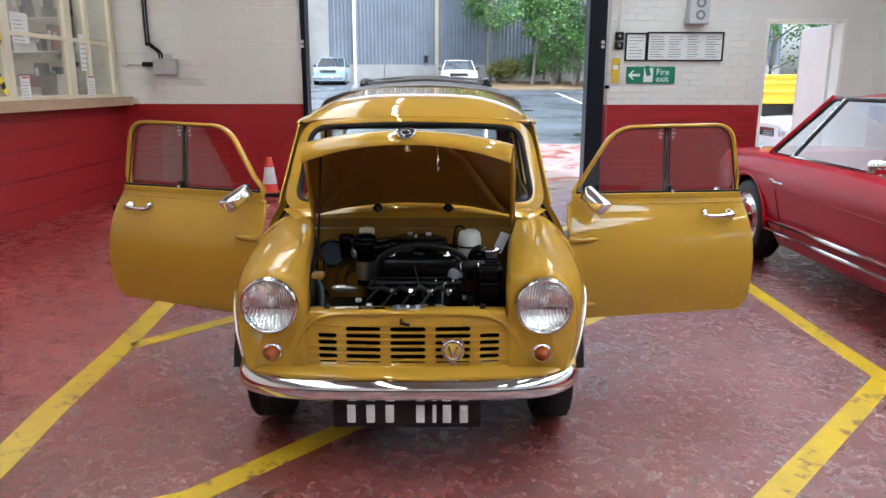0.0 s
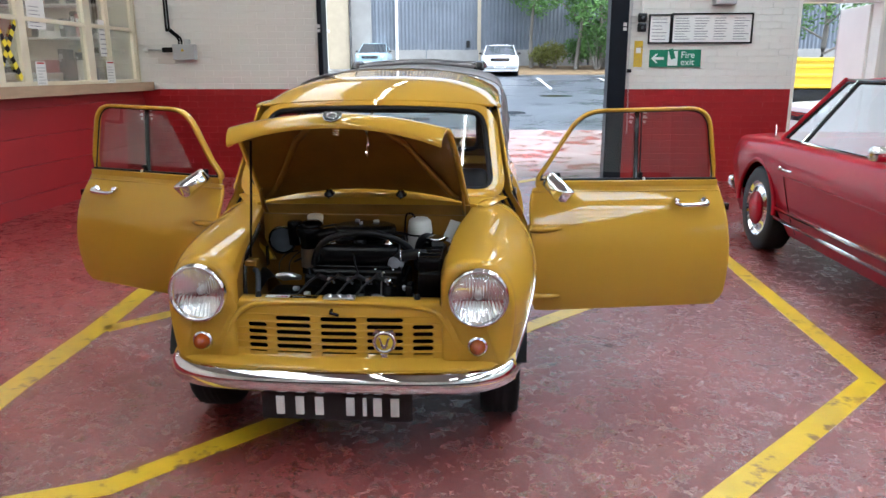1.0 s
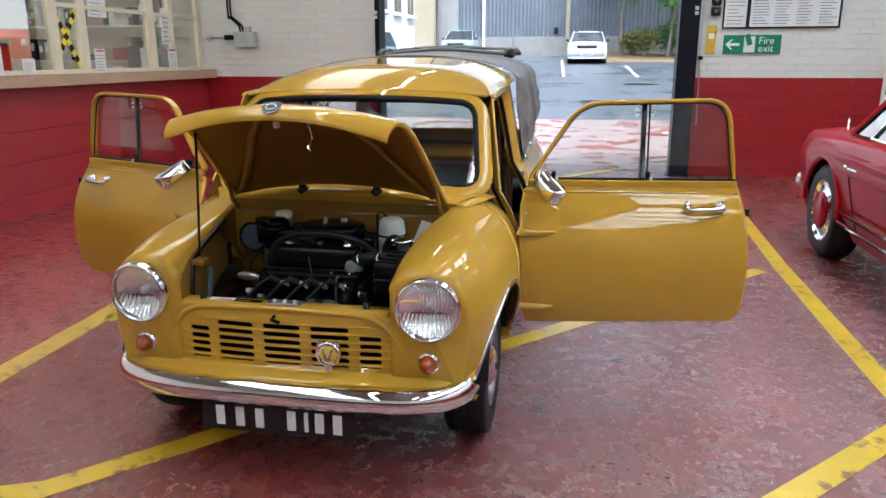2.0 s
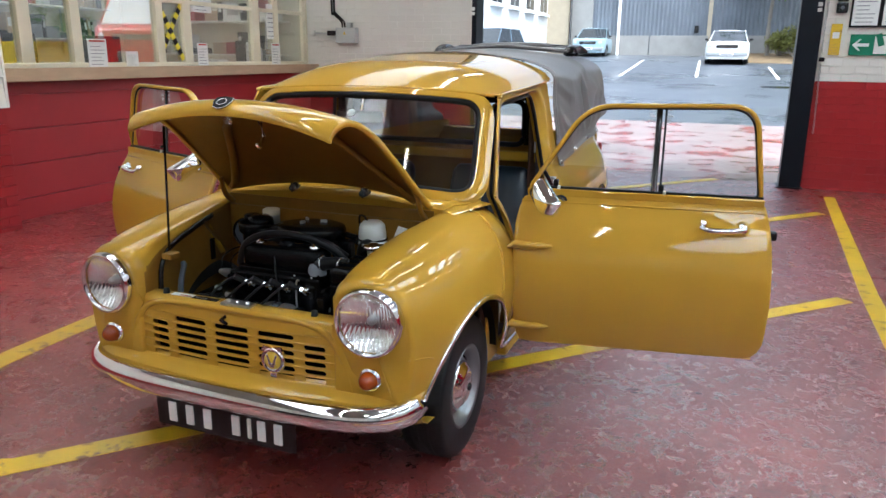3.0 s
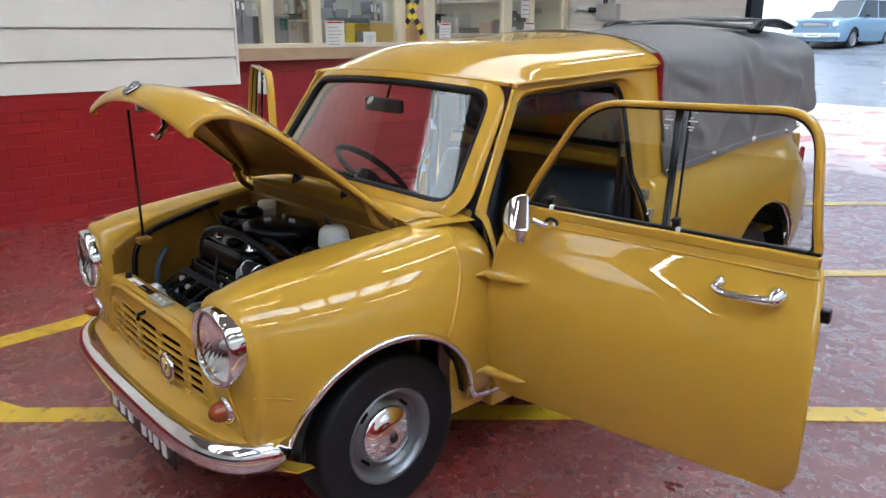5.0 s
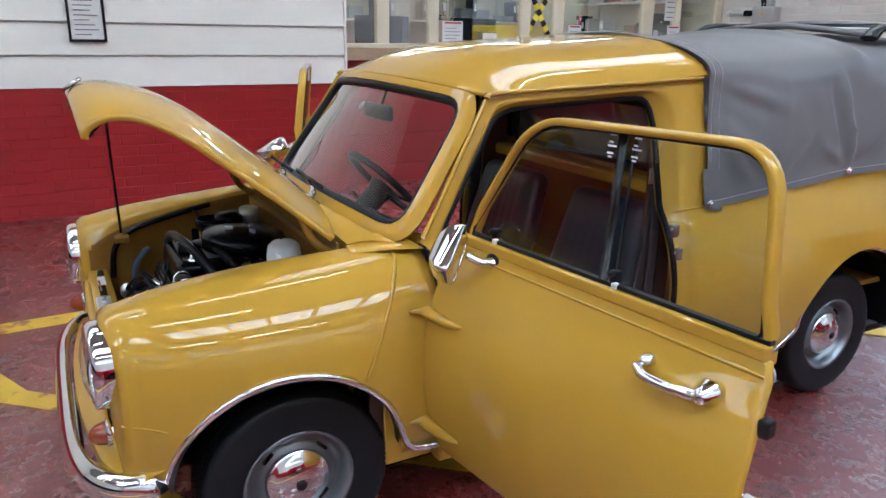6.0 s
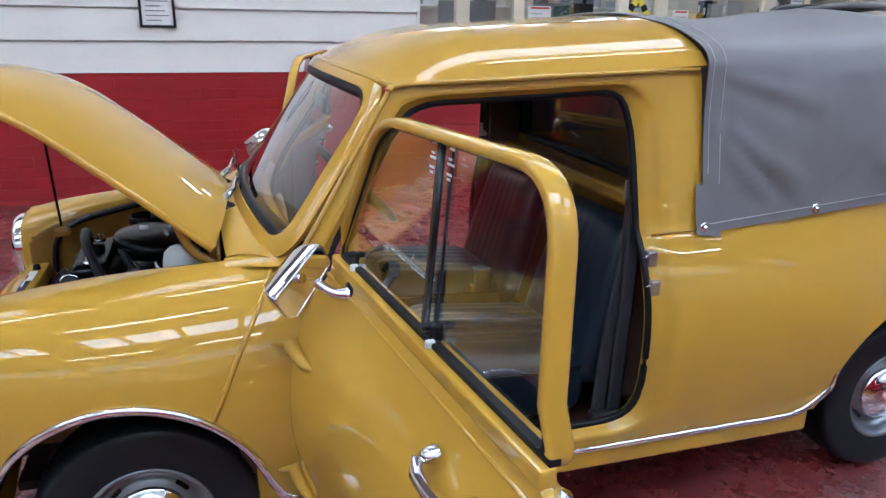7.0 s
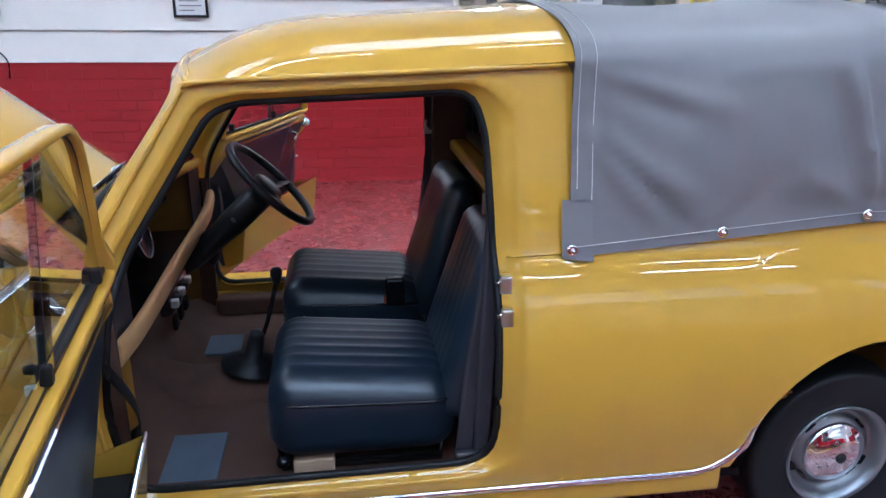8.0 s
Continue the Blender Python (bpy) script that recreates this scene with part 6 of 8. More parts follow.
tr = part("breather_trunk", lathe([(0.034, 0.52), (0.034, 0.60), (0.038, 0.66), (0.050, 0.672), (0.052, 0.70), (0.047, 0.704), (0.044, 0.690), (0.030, 0.672), (0.0, 0.668)], pose(-0.185, 0.585, 0.008), 24), SOOT, engine)
part("steel_sleeve", lathe([(0.0355, 0.545), (0.0365, 0.56), (0.0355, 0.575), (0.0365, 0.59), (0.0355, 0.605), (0.0365, 0.62)], pose(-0.185, 0.585, 0.008), 20), STEEL, tr)
part("heater_hose", tube(spline([(-0.128, 0.44, 0.51), (-0.135, 0.435, 0.60), (-0.105, 0.435, 0.675), (-0.03, 0.44, 0.712), (0.08, 0.455, 0.716), (0.18, 0.485, 0.682), (0.235, 0.53, 0.615), (0.24, 0.58, 0.56)], 6), 0.0118, 10), RUBBER, engine)
part("vent_hose", tube(spline([(-0.10, 0.50, 0.655), (0.0, 0.52, 0.685), (0.12, 0.55, 0.68), (0.19, 0.60, 0.62)], 6), 0.009, 8), RUBBER, engine)
part("bypass_hose", tube(spline([(0.235, 0.62, 0.54), (0.245, 0.60, 0.64), (0.275, 0.585, 0.675), (0.305, 0.60, 0.64), (0.31, 0.64, 0.55)], 6), 0.018, 10), RUBBER, engine)
rad = part("radiator", box((0.260, 0.350, 0.20), (0.348, 0.60, 0.600), 0.008), SOOT, truck, "black radiator with steel cap")
tank = box((0.257, 0.352, 0.596), (0.352, 0.602, 0.652), 0.016, None, None, 3)
tb = part("top_tank", tank, SOOT, rad)
for y in (0.40, 0.45, 0.50):
    part("tank_rib", box((0.268, y, 0.646), (0.342, y + 0.010, 0.658), 0.003), SOOT, tb)
part("filler_neck", lathe([(0.022, 0.0), (0.022, 0.03)], pose(0.318, 0.548, 0.648), 16), STEEL, rad)
cp = part("radiator_cap", lathe([(0.034, 0.0), (0.036, 0.008), (0.030, 0.014), (0.016, 0.016), (0.012, 0.020), (0, 0.020)], pose(0.318, 0.548, 0.674), 24), CHROME, rad)
part("cap_tab", box((-0.042, -0.009, 0.004), (0.042, 0.009, 0.010), 0.003, None, pose(0.318, 0.548, 0.674)), CHROME, cp)
part("top_hose", tube(spline([(0.178, 0.43, 0.628), (0.21, 0.425, 0.642), (0.245, 0.43, 0.645), (0.280, 0.44, 0.640)], 5), 0.021, 12), RUBBER, rad)
for x in (0.195, 0.262):
    part("hose_clip", tube([(x + 0.002 * math.sin(k), 0.427 + 0.0235 * math.cos(k * 0.524), 0.641 + 0.0235 * math.sin(k * 0.524)) for k in range(12)], 0.003, 4, closed=True), CHROME, rad)
part("cowl_plate", box((0.215, 0.345, 0.24), (0.242, 0.41, 0.55), 0.005), BLACK, rad)
wb = part("washer_bottle", lathe([(0.0, 0.0), (0.044, 0.0), (0.048, 0.01), (0.050, 0.06), (0.049, 0.12), (0.044, 0.150), (0.032, 0.162), (0.0, 0.164)], pose(0.236, 0.700, 0.566), 28), WHITE_PLASTIC, truck, "white plastic washer bottle with black strap")
part("bottle_strap", tube([(0.236 + 0.051 * math.cos(k * 0.2618), 0.700 + 0.051 * math.sin(k * 0.2618), 0.665) for k in range(24)], 0.004, 5, closed=True), BLACK, wb)
part("bottle_pipe", tube(spline([(0.215, 0.70, 0.728), (0.205, 0.695, 0.745), (0.18, 0.71, 0.735), (0.17, 0.74, 0.66)], 5), 0.004, 6), BLACK, wb)
for x, z in ((-0.19, 0.728), (-0.275, 0.700)):
    mc = part("fluid_reservoir", lathe([(0.026, -0.09), (0.030, -0.04), (0.030, -0.012)], pose(x, 0.708, z), 20), STEEL if x > -0.2 else SOOT, truck)
    part("reservoir_cap", lathe([(0.032, -0.014), (0.032, 0.004), (0.026, 0.008), (0, 0.009)], pose(x, 0.708, z), 20), CREAM if x > -0.2 else SOOT, mc)
dk = part("heater_blank", lathe([(0.0, 0.006), (0.050, 0.006), (0.056, 0.010), (0.058, 0.0)], pose(-0.345, 0.762, 0.617, 90, 0, 0), 28), MAT_GREY, truck)
part("master_body", lathe([(0.022, 0.0), (0.024, 0.03), (0.018, 0.034), (0.018, 0.06), (0.024, 0.064), (0.024, 0.08)], pose(-0.235, 0.70, 0.615), 18), STEEL, dk)
part("vacuum_dome", lathe([(0.0, 0.026), (0.03, 0.024), (0.044, 0.014), (0.046, 0.0), (0.046, -0.02), (0.040, -0.028)], pose(-0.190, 0.640, 0.700), 24), SOOT, dk)
part("blank_rim", tube([(-0.345 + 0.055 * math.cos(k / 4), 0.752, 0.617 + 0.055 * math.sin(k / 4)) for k in range(25)], 0.005, 5, closed=True), BLACK, dk)
cy = part("clutch_cylinder", tube([(-0.315, 0.55, 0.520), (-0.285, 0.545, 0.520), (-0.25, 0.54, 0.522), (-0.215, 0.53, 0.52)], [0.009, 0.017, 0.015, 0.009], 12), STEEL, truck, "bare alloy hydraulic cylinder")
for x, y1 in ((-0.30, 0.60), (-0.26, 0.62)):
    part("brake_pipe", tube(spline([(x, 0.545, 0.535), (x, 0.55, 0.575), (x + 0.02, 0.60, 0.60), (x + 0.04, y1 + 0.08, 0.59)], 5), 0.0026, 6), BLACK, cy)
for k in range(4):
    x = -0.072 + 0.0703 * k
    pl = part("spark_plug", tube([(x, 0.405, 0.545), (x + 0.004, 0.383, 0.556), (x + 0.006, 0.372, 0.562)], [0.011, 0.010, 0.007], 8), CHROME, engine)
    part("plug_nut", lathe([(0.0, 0.012), (0.010, 0.011), (0.0135, 0.006), (0.0135, 0.0), (0.017, -0.002), (0.017, -0.006)], pose(x + 0.012, 0.388, 0.553, 62, 0, 0), 6), CHROME, pl)
    part("plug_cap", tube([(x - 0.005, 0.378, 0.560), (x - 0.030, 0.355, 0.582)], [0.009, 0.011], 8), RUBBER, pl)
    part("plug_lead", tube(spline([(x - 0.028, 0.357, 0.580), (x - 0.06, 0.335, 0.56), (x - 0.10 - 0.015 * k, 0.310 - 0.006 * k, 0.515 - 0.006 * k), (-0.185 - 0.008 * k, 0.335, 0.505), (-0.20, 0.375 + 0.01 * k, 0.49)], 6), 0.0046, 6), RUBBER, pl)
part("head_ridge", box((-0.165, 0.392, 0.520), (0.185, 0.42, 0.572), 0.01), SOOT, engine)
part("distributor", lathe([(0.034, 0.0), (0.036, 0.03), (0.030, 0.05), (0.0, 0.055)], pose(-0.06, 0.335, 0.42, 40, 0, 0), 18), BLACK, engine)
alt = part("alternator", tube([(0.015, 0.325, 0.465), (0.05, 0.325, 0.465), (0.12, 0.325, 0.465), (0.155, 0.325, 0.465)], [0.045, 0.056, 0.056, 0.042], 20), STEEL, engine, "bare alloy alternator")
part("alternator_cap", tube([(0.152, 0.325, 0.465), (0.172, 0.325, 0.465)], [0.05, 0.05], 18), SOOT, alt)
part("alternator_band", tube([(0.07, 0.325, 0.465), (0.10, 0.325, 0.465)], [0.058, 0.058], 20), BLACK, alt)
part("starter", tube([(-0.30, 0.36, 0.42), (-0.14, 0.36, 0.42)], 0.04, 14), SOOT, engine)
part("gearbox_cover", box((-0.335, 0.30, 0.36), (-0.15, 0.60, 0.475), 0.02), SOOT, engine)
for k in range(5):
    part("cover_stud", lathe([(0.007, 0), (0.007, 0.008), (0.003, 0.010), (0, 0.016)], pose(-0.31 + 0.035 * k, 0.315 + 0.01 * (k % 2), 0.474), 6), STEEL, engine)
for k, (x, z) in enumerate(((-0.20, 0.52), (-0.16, 0.50), (0.205, 0.53), (0.225, 0.50))):
    part("hose_union", tube([(x, 0.385, z), (x + 0.018, 0.378, z + 0.004)], [0.010, 0.008], 8), STEEL, engine)
for k in range(6):
    x0 = -0.27 + 0.045 * k
    part("ignition_lead", tube(spline([(x0, 0.330, 0.488), (x0 + 0.05, 0.322, 0.512), (x0 + 0.11, 0.318, 0.506 - 0.004 * k), (x0 + 0.17, 0.33, 0.48)], 5), 0.0042, 6), RUBBER, engine)
part("oil_filter", tube([(-0.26, 0.315, 0.485), (-0.225, 0.315, 0.485), (-0.215, 0.315, 0.485)], [0.02, 0.022, 0.012], 12), STEEL, engine)
part("fan_shroud", box((0.19, 0.40, 0.24), (0.215, 0.60, 0.56), 0.01), SOOT, engine)
rng = random.Random(4)
for k in range(9):
    a = Vector((rng.uniform(-0.30, 0.2), rng.uniform(0.60, 0.72), rng.uniform(0.50, 0.66)))
    b = Vector((rng.uniform(-0.30, 0.3), rng.uniform(0.62, 0.75), rng.uniform(0.50, 0.68)))
    part("wiring", tube(spline([tuple(a), tuple(a.lerp(b, 0.4) + Vector((0, -0.03, 0.05))), tuple(a.lerp(b, 0.7) + Vector((0, 0.02, 0.03))), tuple(b)], 5), 0.0045, 5), RUBBER, engine)
part("cable", tube(spline([(-0.02, 0.47, 0.672), (0.01, 0.43, 0.665), (0.03, 0.40, 0.60), (0.06, 0.37, 0.52), (0.06, 0.35, 0.47)], 6), 0.003, 5), RUBBER, engine)
part("bay_loom", tube(spline([(-0.352, 0.285, 0.50), (-0.355, 0.30, 0.60), (-0.362, 0.36, 0.655), (-0.375, 0.50, 0.69), (-0.395, 0.62, 0.71)], 5), 0.010, 6), BLACK, engine)
part("wing_strut", tube([(-0.420, 0.601, 0.706), (-0.390, 0.611, 0.640), (-0.355, 0.622, 0.570)], 0.009, 6, squash=(1.5, 0.5), up=(0, 1, 0)), PAINT, truck)
part("stay_bracket", box((-0.352, 0.30, 0.625), (-0.31, 0.345, 0.645), 0.004), PAINT_SHADED, truck)
part("bay_brace", tube([(-0.385, 0.56, 0.70), (-0.36, 0.66, 0.56)], 0.012, 6, squash=(1.4, 0.4)), PAINT_SHADED, truck)
part("bay_tag", box((-0.352, 0.545, 0.56), (-0.345, 0.57, 0.64), 0.006), BLACK, truck)
part("bay_pipe", tube(spline([(-0.35, 0.40, 0.585), (-0.335, 0.385, 0.58), (-0.325, 0.355, 0.54), (-0.33, 0.35, 0.48)], 5), 0.010, 8), MAT_GREY, truck)

# wiring and small parts round the engine
for k in range(4):
    x = -0.10 + 0.02 * k
    part("loom_branch", tube(spline([(-0.30 + 0.03 * k, 0.745, 0.60 + 0.02 * k), (-0.22 + 0.05 * k, 0.73, 0.665), (-0.05 + 0.06 * k, 0.735, 0.69 - 0.01 * k), (0.14 + 0.03 * k, 0.75, 0.64)], 6), 0.0048, 6), RUBBER, engine)
part("throttle_box", box((-0.03, 0.70, 0.60), (0.10, 0.745, 0.68), 0.01), SOOT, engine)
part("heater_valve", box((0.135, 0.625, 0.60), (0.185, 0.67, 0.665), 0.008), SOOT, engine)
part("thermostat_housing", lathe([(0.030, 0.0), (0.030, 0.02), (0.024, 0.035), (0.0, 0.04)], pose(0.172, 0.43, 0.600), 18), INK, engine)
for x in (-0.145, -0.06, 0.02, 0.10, 0.165):
    part("head_nut", lathe([(0.009, 0.0), (0.009, 0.010), (0.004, 0.012), (0.004, 0.024), (0, 0.025)], pose(x, 0.405, 0.572), 6), SOOT if x < 0.1 else STEEL, engine)
part("dip_stick", tube(spline([(0.12, 0.39, 0.40), (0.125, 0.372, 0.52), (0.13, 0.368, 0.585), (0.14, 0.368, 0.592)], 5), 0.003, 6), STEEL, engine)
part("coil", tube([(-0.215, 0.345, 0.415), (-0.205, 0.345, 0.495)], [0.024, 0.024], 14), STEEL, engine)
part("paper_tag", box((-0.022, -0.001, -0.05), (0.022, 0.001, 0.04), 0, None, pose(0.366, 0.655, 0.690, 12, 20, 25)), PAPER, truck, "white paper tag on a wire")
for s in (-1, 1):
    part("check_strap", tube(spline([(s * 0.74, 1.015, 0.64), (s * 0.665, 1.035, 0.52), (s * 0.605, 1.02, 0.42), (s * 0.58, 0.99, 0.38)], 5), 0.020, 6, squash=(1.0, 0.15), up=(0, 1, 0.4)), RUBBER, truck)
dm = Matrix.Translation((-0.03, 1.052, 1.072)) @ Vector((0, -0.8, 0.6)).to_track_quat("Z", "Y").to_matrix().to_4x4()
disc = part("paper_disc", lathe([(0.0, 0.001), (0.017, 0.001), (0.018, -0.001), (0.0, -0.001)], dm, 24), GREY_BOX, truck, "round paper disc inside the windscreen")
part("disc_holder", tube([dm @ Vector((0.019 * math.cos(k * 0.2618), 0.019 * math.sin(k * 0.2618), 0)) for k in range(24)], 0.0025, 5, closed=True), BLACK, disc)
for s in (-1, 1):
    part("side_trim", box((min(s * 0.572, s * 0.586), 0.80, 0.46), (max(s * 0.572, s * 0.586), 0.985, 0.70), 0.006), BLACK, truck)


# ---- lamps of the hall ----
TUBE = glow("white_fluorescent_tube", (1.0, 0.965, 0.86), 33.0)
TUBE_WARM = glow("warm_fluorescent_tube", (1.0, 0.92, 0.77), 33.0)


def batten(x, y, lamp, length=1.5, rz=0.0):
    t = thing("ceiling_light", "white fluorescent batten light under the ceiling", "ceiling light", pose(x, y, TOP - 0.25, 0, 0, rz), "ceiling lights")
    part("housing", box((-0.06, -length / 2, 0.03), (0.06, length / 2, 0.09), 0.006), BOARD_W, t)
    part("tube", tube([(0, -length / 2 + 0.04, 0.01), (0, length / 2 - 0.04, 0.01)], 0.016, 8), lamp, t)
    for s in (-1, 1):
        part("end_cap", box((-0.05, s * length / 2 - 0.02, -0.01), (0.05, s * length / 2 + 0.02, 0.04), 0.004), BOARD_W, t)
    part("hanger", box((-0.01, -0.3, 0.09), (0.01, 0.3, 0.25)), STEEL, t)


for x in (-0.38, 1.3, 4.2):
    for y in (-5.2, -3.2, -1.2, 0.8, 2.8, 4.8) if x < 1 else (-3.2, -0.2, 2.8) if x < 2 else (-1.2, 0.8, 2.8, 4.8):
        batten(x, y, TUBE_WARM if x < 0 else TUBE)


# ---- the yard ----
def yard_z(y):
    return BASE if y < 9 else BASE + (0.049 * (y - 9) if y < 45 else 0.049 * 36)


bm = bmesh.new()
quads([[(x, y, yard_z(y) - (0.015 if y < 7.3 else 0.004)) for x in (-600, -40, -10, 0, 10, 40, 600)] for y in (-600, -60, -10, 7.24, 9, 12, 20, 30, 45, 60, 200, 900)], False, bm)
tagged(part("ground", bm, TARMAC), "wet grey tarmac yard, rising gently", "ground", kind="structure")


# ---- things on the walls ----

def sheet_bars(t, m, w, h, lines, seed, dark=INK):
    """Rows of plain bars standing for small print on a sheet."""
    rng = random.Random(seed)
    for k in range(lines):
        z = h * (0.86 - 0.76 * k / max(lines - 1, 1))
        x0, x1 = 0.12 * w, w * rng.uniform(0.6, 0.9)
        part("text_bar", box((x0, -0.002, z - h * 0.012), (x1, 0.0, z + h * 0.012), 0, None, m), dark, t)


def framed(name, label, m, w, h, lines, columns=1, seed=1, rim=0.018):
    """A glazed black frame round printed sheets; m: its lower left corner, x along the wall, -y out."""
    t = thing(name, label, "notice board", m)
    for lo, hi in (((0, -0.022, 0), (w, 0, rim)), ((0, -0.022, h - rim), (w, 0, h)), ((0, -0.022, rim), (rim, 0, h - rim)), ((w - rim, -0.022, rim), (w, 0, h - rim))):
        part("frame_bar", box(lo, hi, 0.003), BLACK, t)
    part("sheet", box((rim, -0.006, rim), (w - rim, 0, h - rim)), PAPER, t)
    for c in range(columns):
        cw = (w - 2 * rim) / columns
        sheet_bars(t, pose(rim + cw * c, -0.0075, 0.06 * h), cw, h * 0.9, lines, seed + c)
    return t


framed("notice_board", "black framed printed notice on white brick wall", pose(2.335, 6.982, 1.60), 0.265, 0.335, 7, 1, 2)
framed("notice_board", "long black framed board of printed sheets", pose(2.60, 6.982, 1.60), 0.935, 0.345, 9, 4, 5)
framed("picture", "black framed certificate on white boards", Matrix.Translation((-3.622, 0.36, 1.195)) @ pose(0, 0, 0, 0, 0, 90), 0.24, 0.33, 8, 1, 9)

# fire exit sign
sign = thing("fire_exit_sign", "green and white fire exit sign with arrow", "sign", pose(2.367, 6.975, 1.333))
part("sign_plate", box((0, -0.004, 0), (0.60, 0.004, 0.20), 0.002), GREEN, sign)


def letters(t, text, m, size, mat):
    cu = bpy.data.curves.new("lettering", "FONT")
    cu.body, cu.size, cu.extrude = text, size, 0.0015
    tmp = bpy.data.objects.new("lettering", cu)
    scene.collection.objects.link(tmp)
    me = bpy.data.meshes.new_from_object(tmp.evaluated_get(bpy.context.evaluated_depsgraph_get()))
    bpy.data.objects.remove(tmp)
    me.materials.clear()
    me.materials.append(mat)
    ob = new("lettering", me)
    ob.parent = t
    ob.matrix_local = m
    return ob


letters(sign, "Fire", pose(0.365, -0.006, 0.105, 90), 0.105, WHITE)
letters(sign, "exit", pose(0.365, -0.006, 0.022, 90), 0.105, WHITE)
part("arrow", plate([(0.02, 0.10), (0.08, 0.155), (0.10, 0.155), (0.065, 0.115), (0.17, 0.115), (0.17, 0.085), (0.065, 0.085), (0.10, 0.045), (0.08, 0.045)], 0.002, pose(0, -0.004, 0, 90)), WHITE, sign)
part("door_symbol", box((0.215, -0.006, 0.015), (0.33, -0.004, 0.185)), WHITE, sign)
part("symbol_bar", box((0.245, -0.0075, 0.03), (0.30, -0.006, 0.15), 0, None, pose(0.03, 0, -0.02, 0, -18, 0) @ pose(0, 0, 0)), GREEN, sign)

# meter box with cables
mb = thing("switch_box", "grey electrical box with black cables", "electrical box", pose(-3.42, 6.984, 1.43))
part("enclosure", box((0, -0.10, 0), (0.275, 0, 0.185), 0.008), GREY_BOX, mb)
part("lid_seam", box((-0.004, -0.104, 0.165), (0.279, -0.02, 0.172), 0.002), GREY_BOX, mb)
part("warning_label", plate([(0.105, 0.10), (0.15, 0.10), (0.1275, 0.14)], 0.002, pose(0, -0.1005, 0, 90)), LINE, mb)
part("socket", box((0.13, -0.06, 0.187), (0.20, 0, 0.245), 0.006), GREY_BOX, mb)
part("junction_block", box((-0.15, -0.06, 0.09), (-0.015, 0, 0.15), 0.01), BLACK, mb)
part("conduit", tube([(-0.15, -0.02, 0.115), (-0.36, -0.02, 0.12)], 0.011, 8), GREY_BOX, mb)
part("wall_knob", lathe([(0.035, 0.0), (0.033, 0.03), (0.015, 0.04), (0, 0.04)], pose(-0.37, 0, 0.12, 90), 16), WHITE_PLASTIC, mb)
for dx in (0, 0.035):
    part("cable", tube(spline([(0.06 + dx, -0.03, 0.185), (0.05 + dx, -0.03, 0.26), (-0.06 + dx, -0.025, 0.36), (-0.09 + dx, -0.02, 0.46), (-0.09 + dx, -0.02, 1.6)], 6), 0.013, 8), BLACK, mb)

sp = thing("wall_speaker", "small grey loudspeaker box on the wall", "loudspeaker", pose(3.05, 6.984, 2.03))
part("case", box((0, -0.16, 0), (0.24, 0, 0.36), 0.012), GREY_BOX, sp)
for z in (0.10, 0.24):
    part("cone", lathe([(0.0, -0.006), (0.05, 0.004), (0.055, 0.006), (0.058, 0)], pose(0.13, -0.16, z, 90), 20), INK, sp)
for z, h in ((1.735, 0.10), (1.845, 0.10)):
    sw = thing("gate_switch", "black push button switch for the roller gate", "switch", pose(2.205, 6.984, z), "gate switches")
    part("case", box((0, -0.06, 0), (0.10, 0, h), 0.012), BLACK, sw)
    part("button", lathe([(0.018, 0), (0.018, 0.01), (0, 0.012)], pose(0.05, -0.06, h / 2, 90), 12), INK, sw)
ys_ = thing("warning_notice", "yellow warning notice with printed text", "sign", pose(2.185, 6.984, 1.335))
part("sheet", box((0, -0.006, 0), (0.10, 0, 0.30), 0.002), LINE, ys_)
sheet_bars(ys_, pose(0, -0.0065, 0.01), 0.10, 0.10, 4, 3)
part("photo_bar", box((0.02, -0.0085, 0.16), (0.08, -0.006, 0.22)), WHITE, ys_)
cn = thing("pull_chain", "dark steel pull chain beside the gate", "chain")
pts = [(2.135 + 0.012 * math.sin(z * 3), 6.955, z) for z in [0.55 + 0.03 * k for k in range(85)]]
bm = bmesh.new()
for i, (a, b) in enumerate(zip(pts, pts[1:])):
    mm = Matrix.Translation((Vector(a) + Vector(b)) / 2) @ pose(0, 0, 0, 0, 0, 90 * (i % 2))
    tube([mm @ Vector((0.008 * math.cos(k * 1.0472), 0, 0.020 * math.sin(k * 1.0472))) for k in range(6)], 0.003, 4, closed=True, bm=bm)
part("links", bm, STEEL, cn)
part("chain_keeper", box((2.11, 6.94, 1.27), (2.16, 6.982, 1.31), 0.005), BLACK, cn)
tagged(part("wall_conduit", tube([(2.255, 6.968, 1.945), (2.255, 6.968, 3.8)], 0.013, 8), BOARD_W), "white painted conduit on brick wall", "pipe", kind="structure")

plug = thing("wall_socket", "white wall socket with dangling black lead", "socket", Matrix.Translation((-3.625, -0.83, 1.20)) @ pose(0, 0, 0, 0, 0, 90))
part("plate", box((-0.045, -0.02, 0), (0.045, 0, 0.09), 0.006), WHITE_PLASTIC, plug)
part("plug_top", box((-0.022, -0.055, 0.025), (0.022, -0.02, 0.065), 0.01), BLACK, plug)
part("lead", tube(spline([(0, -0.05, 0.03), (0.02, -0.06, -0.08), (-0.02, -0.04, -0.2), (0.05, -0.05, -0.30), (0.045, -0.05, -0.42)], 6), 0.005, 6), BLACK, plug)

# traffic cone
CONE = material("orange_plastic", (0.62, 0.045, 0.02), 0.45, vary=0.12)
cone = thing("traffic_cone", "orange traffic cone with white band, black base", "traffic cone", pose(-2.03, 6.74, BASE))
part("base", box((-0.16, -0.16, 0), (0.16, 0.16, 0.045), 0.015), RUBBER, cone)
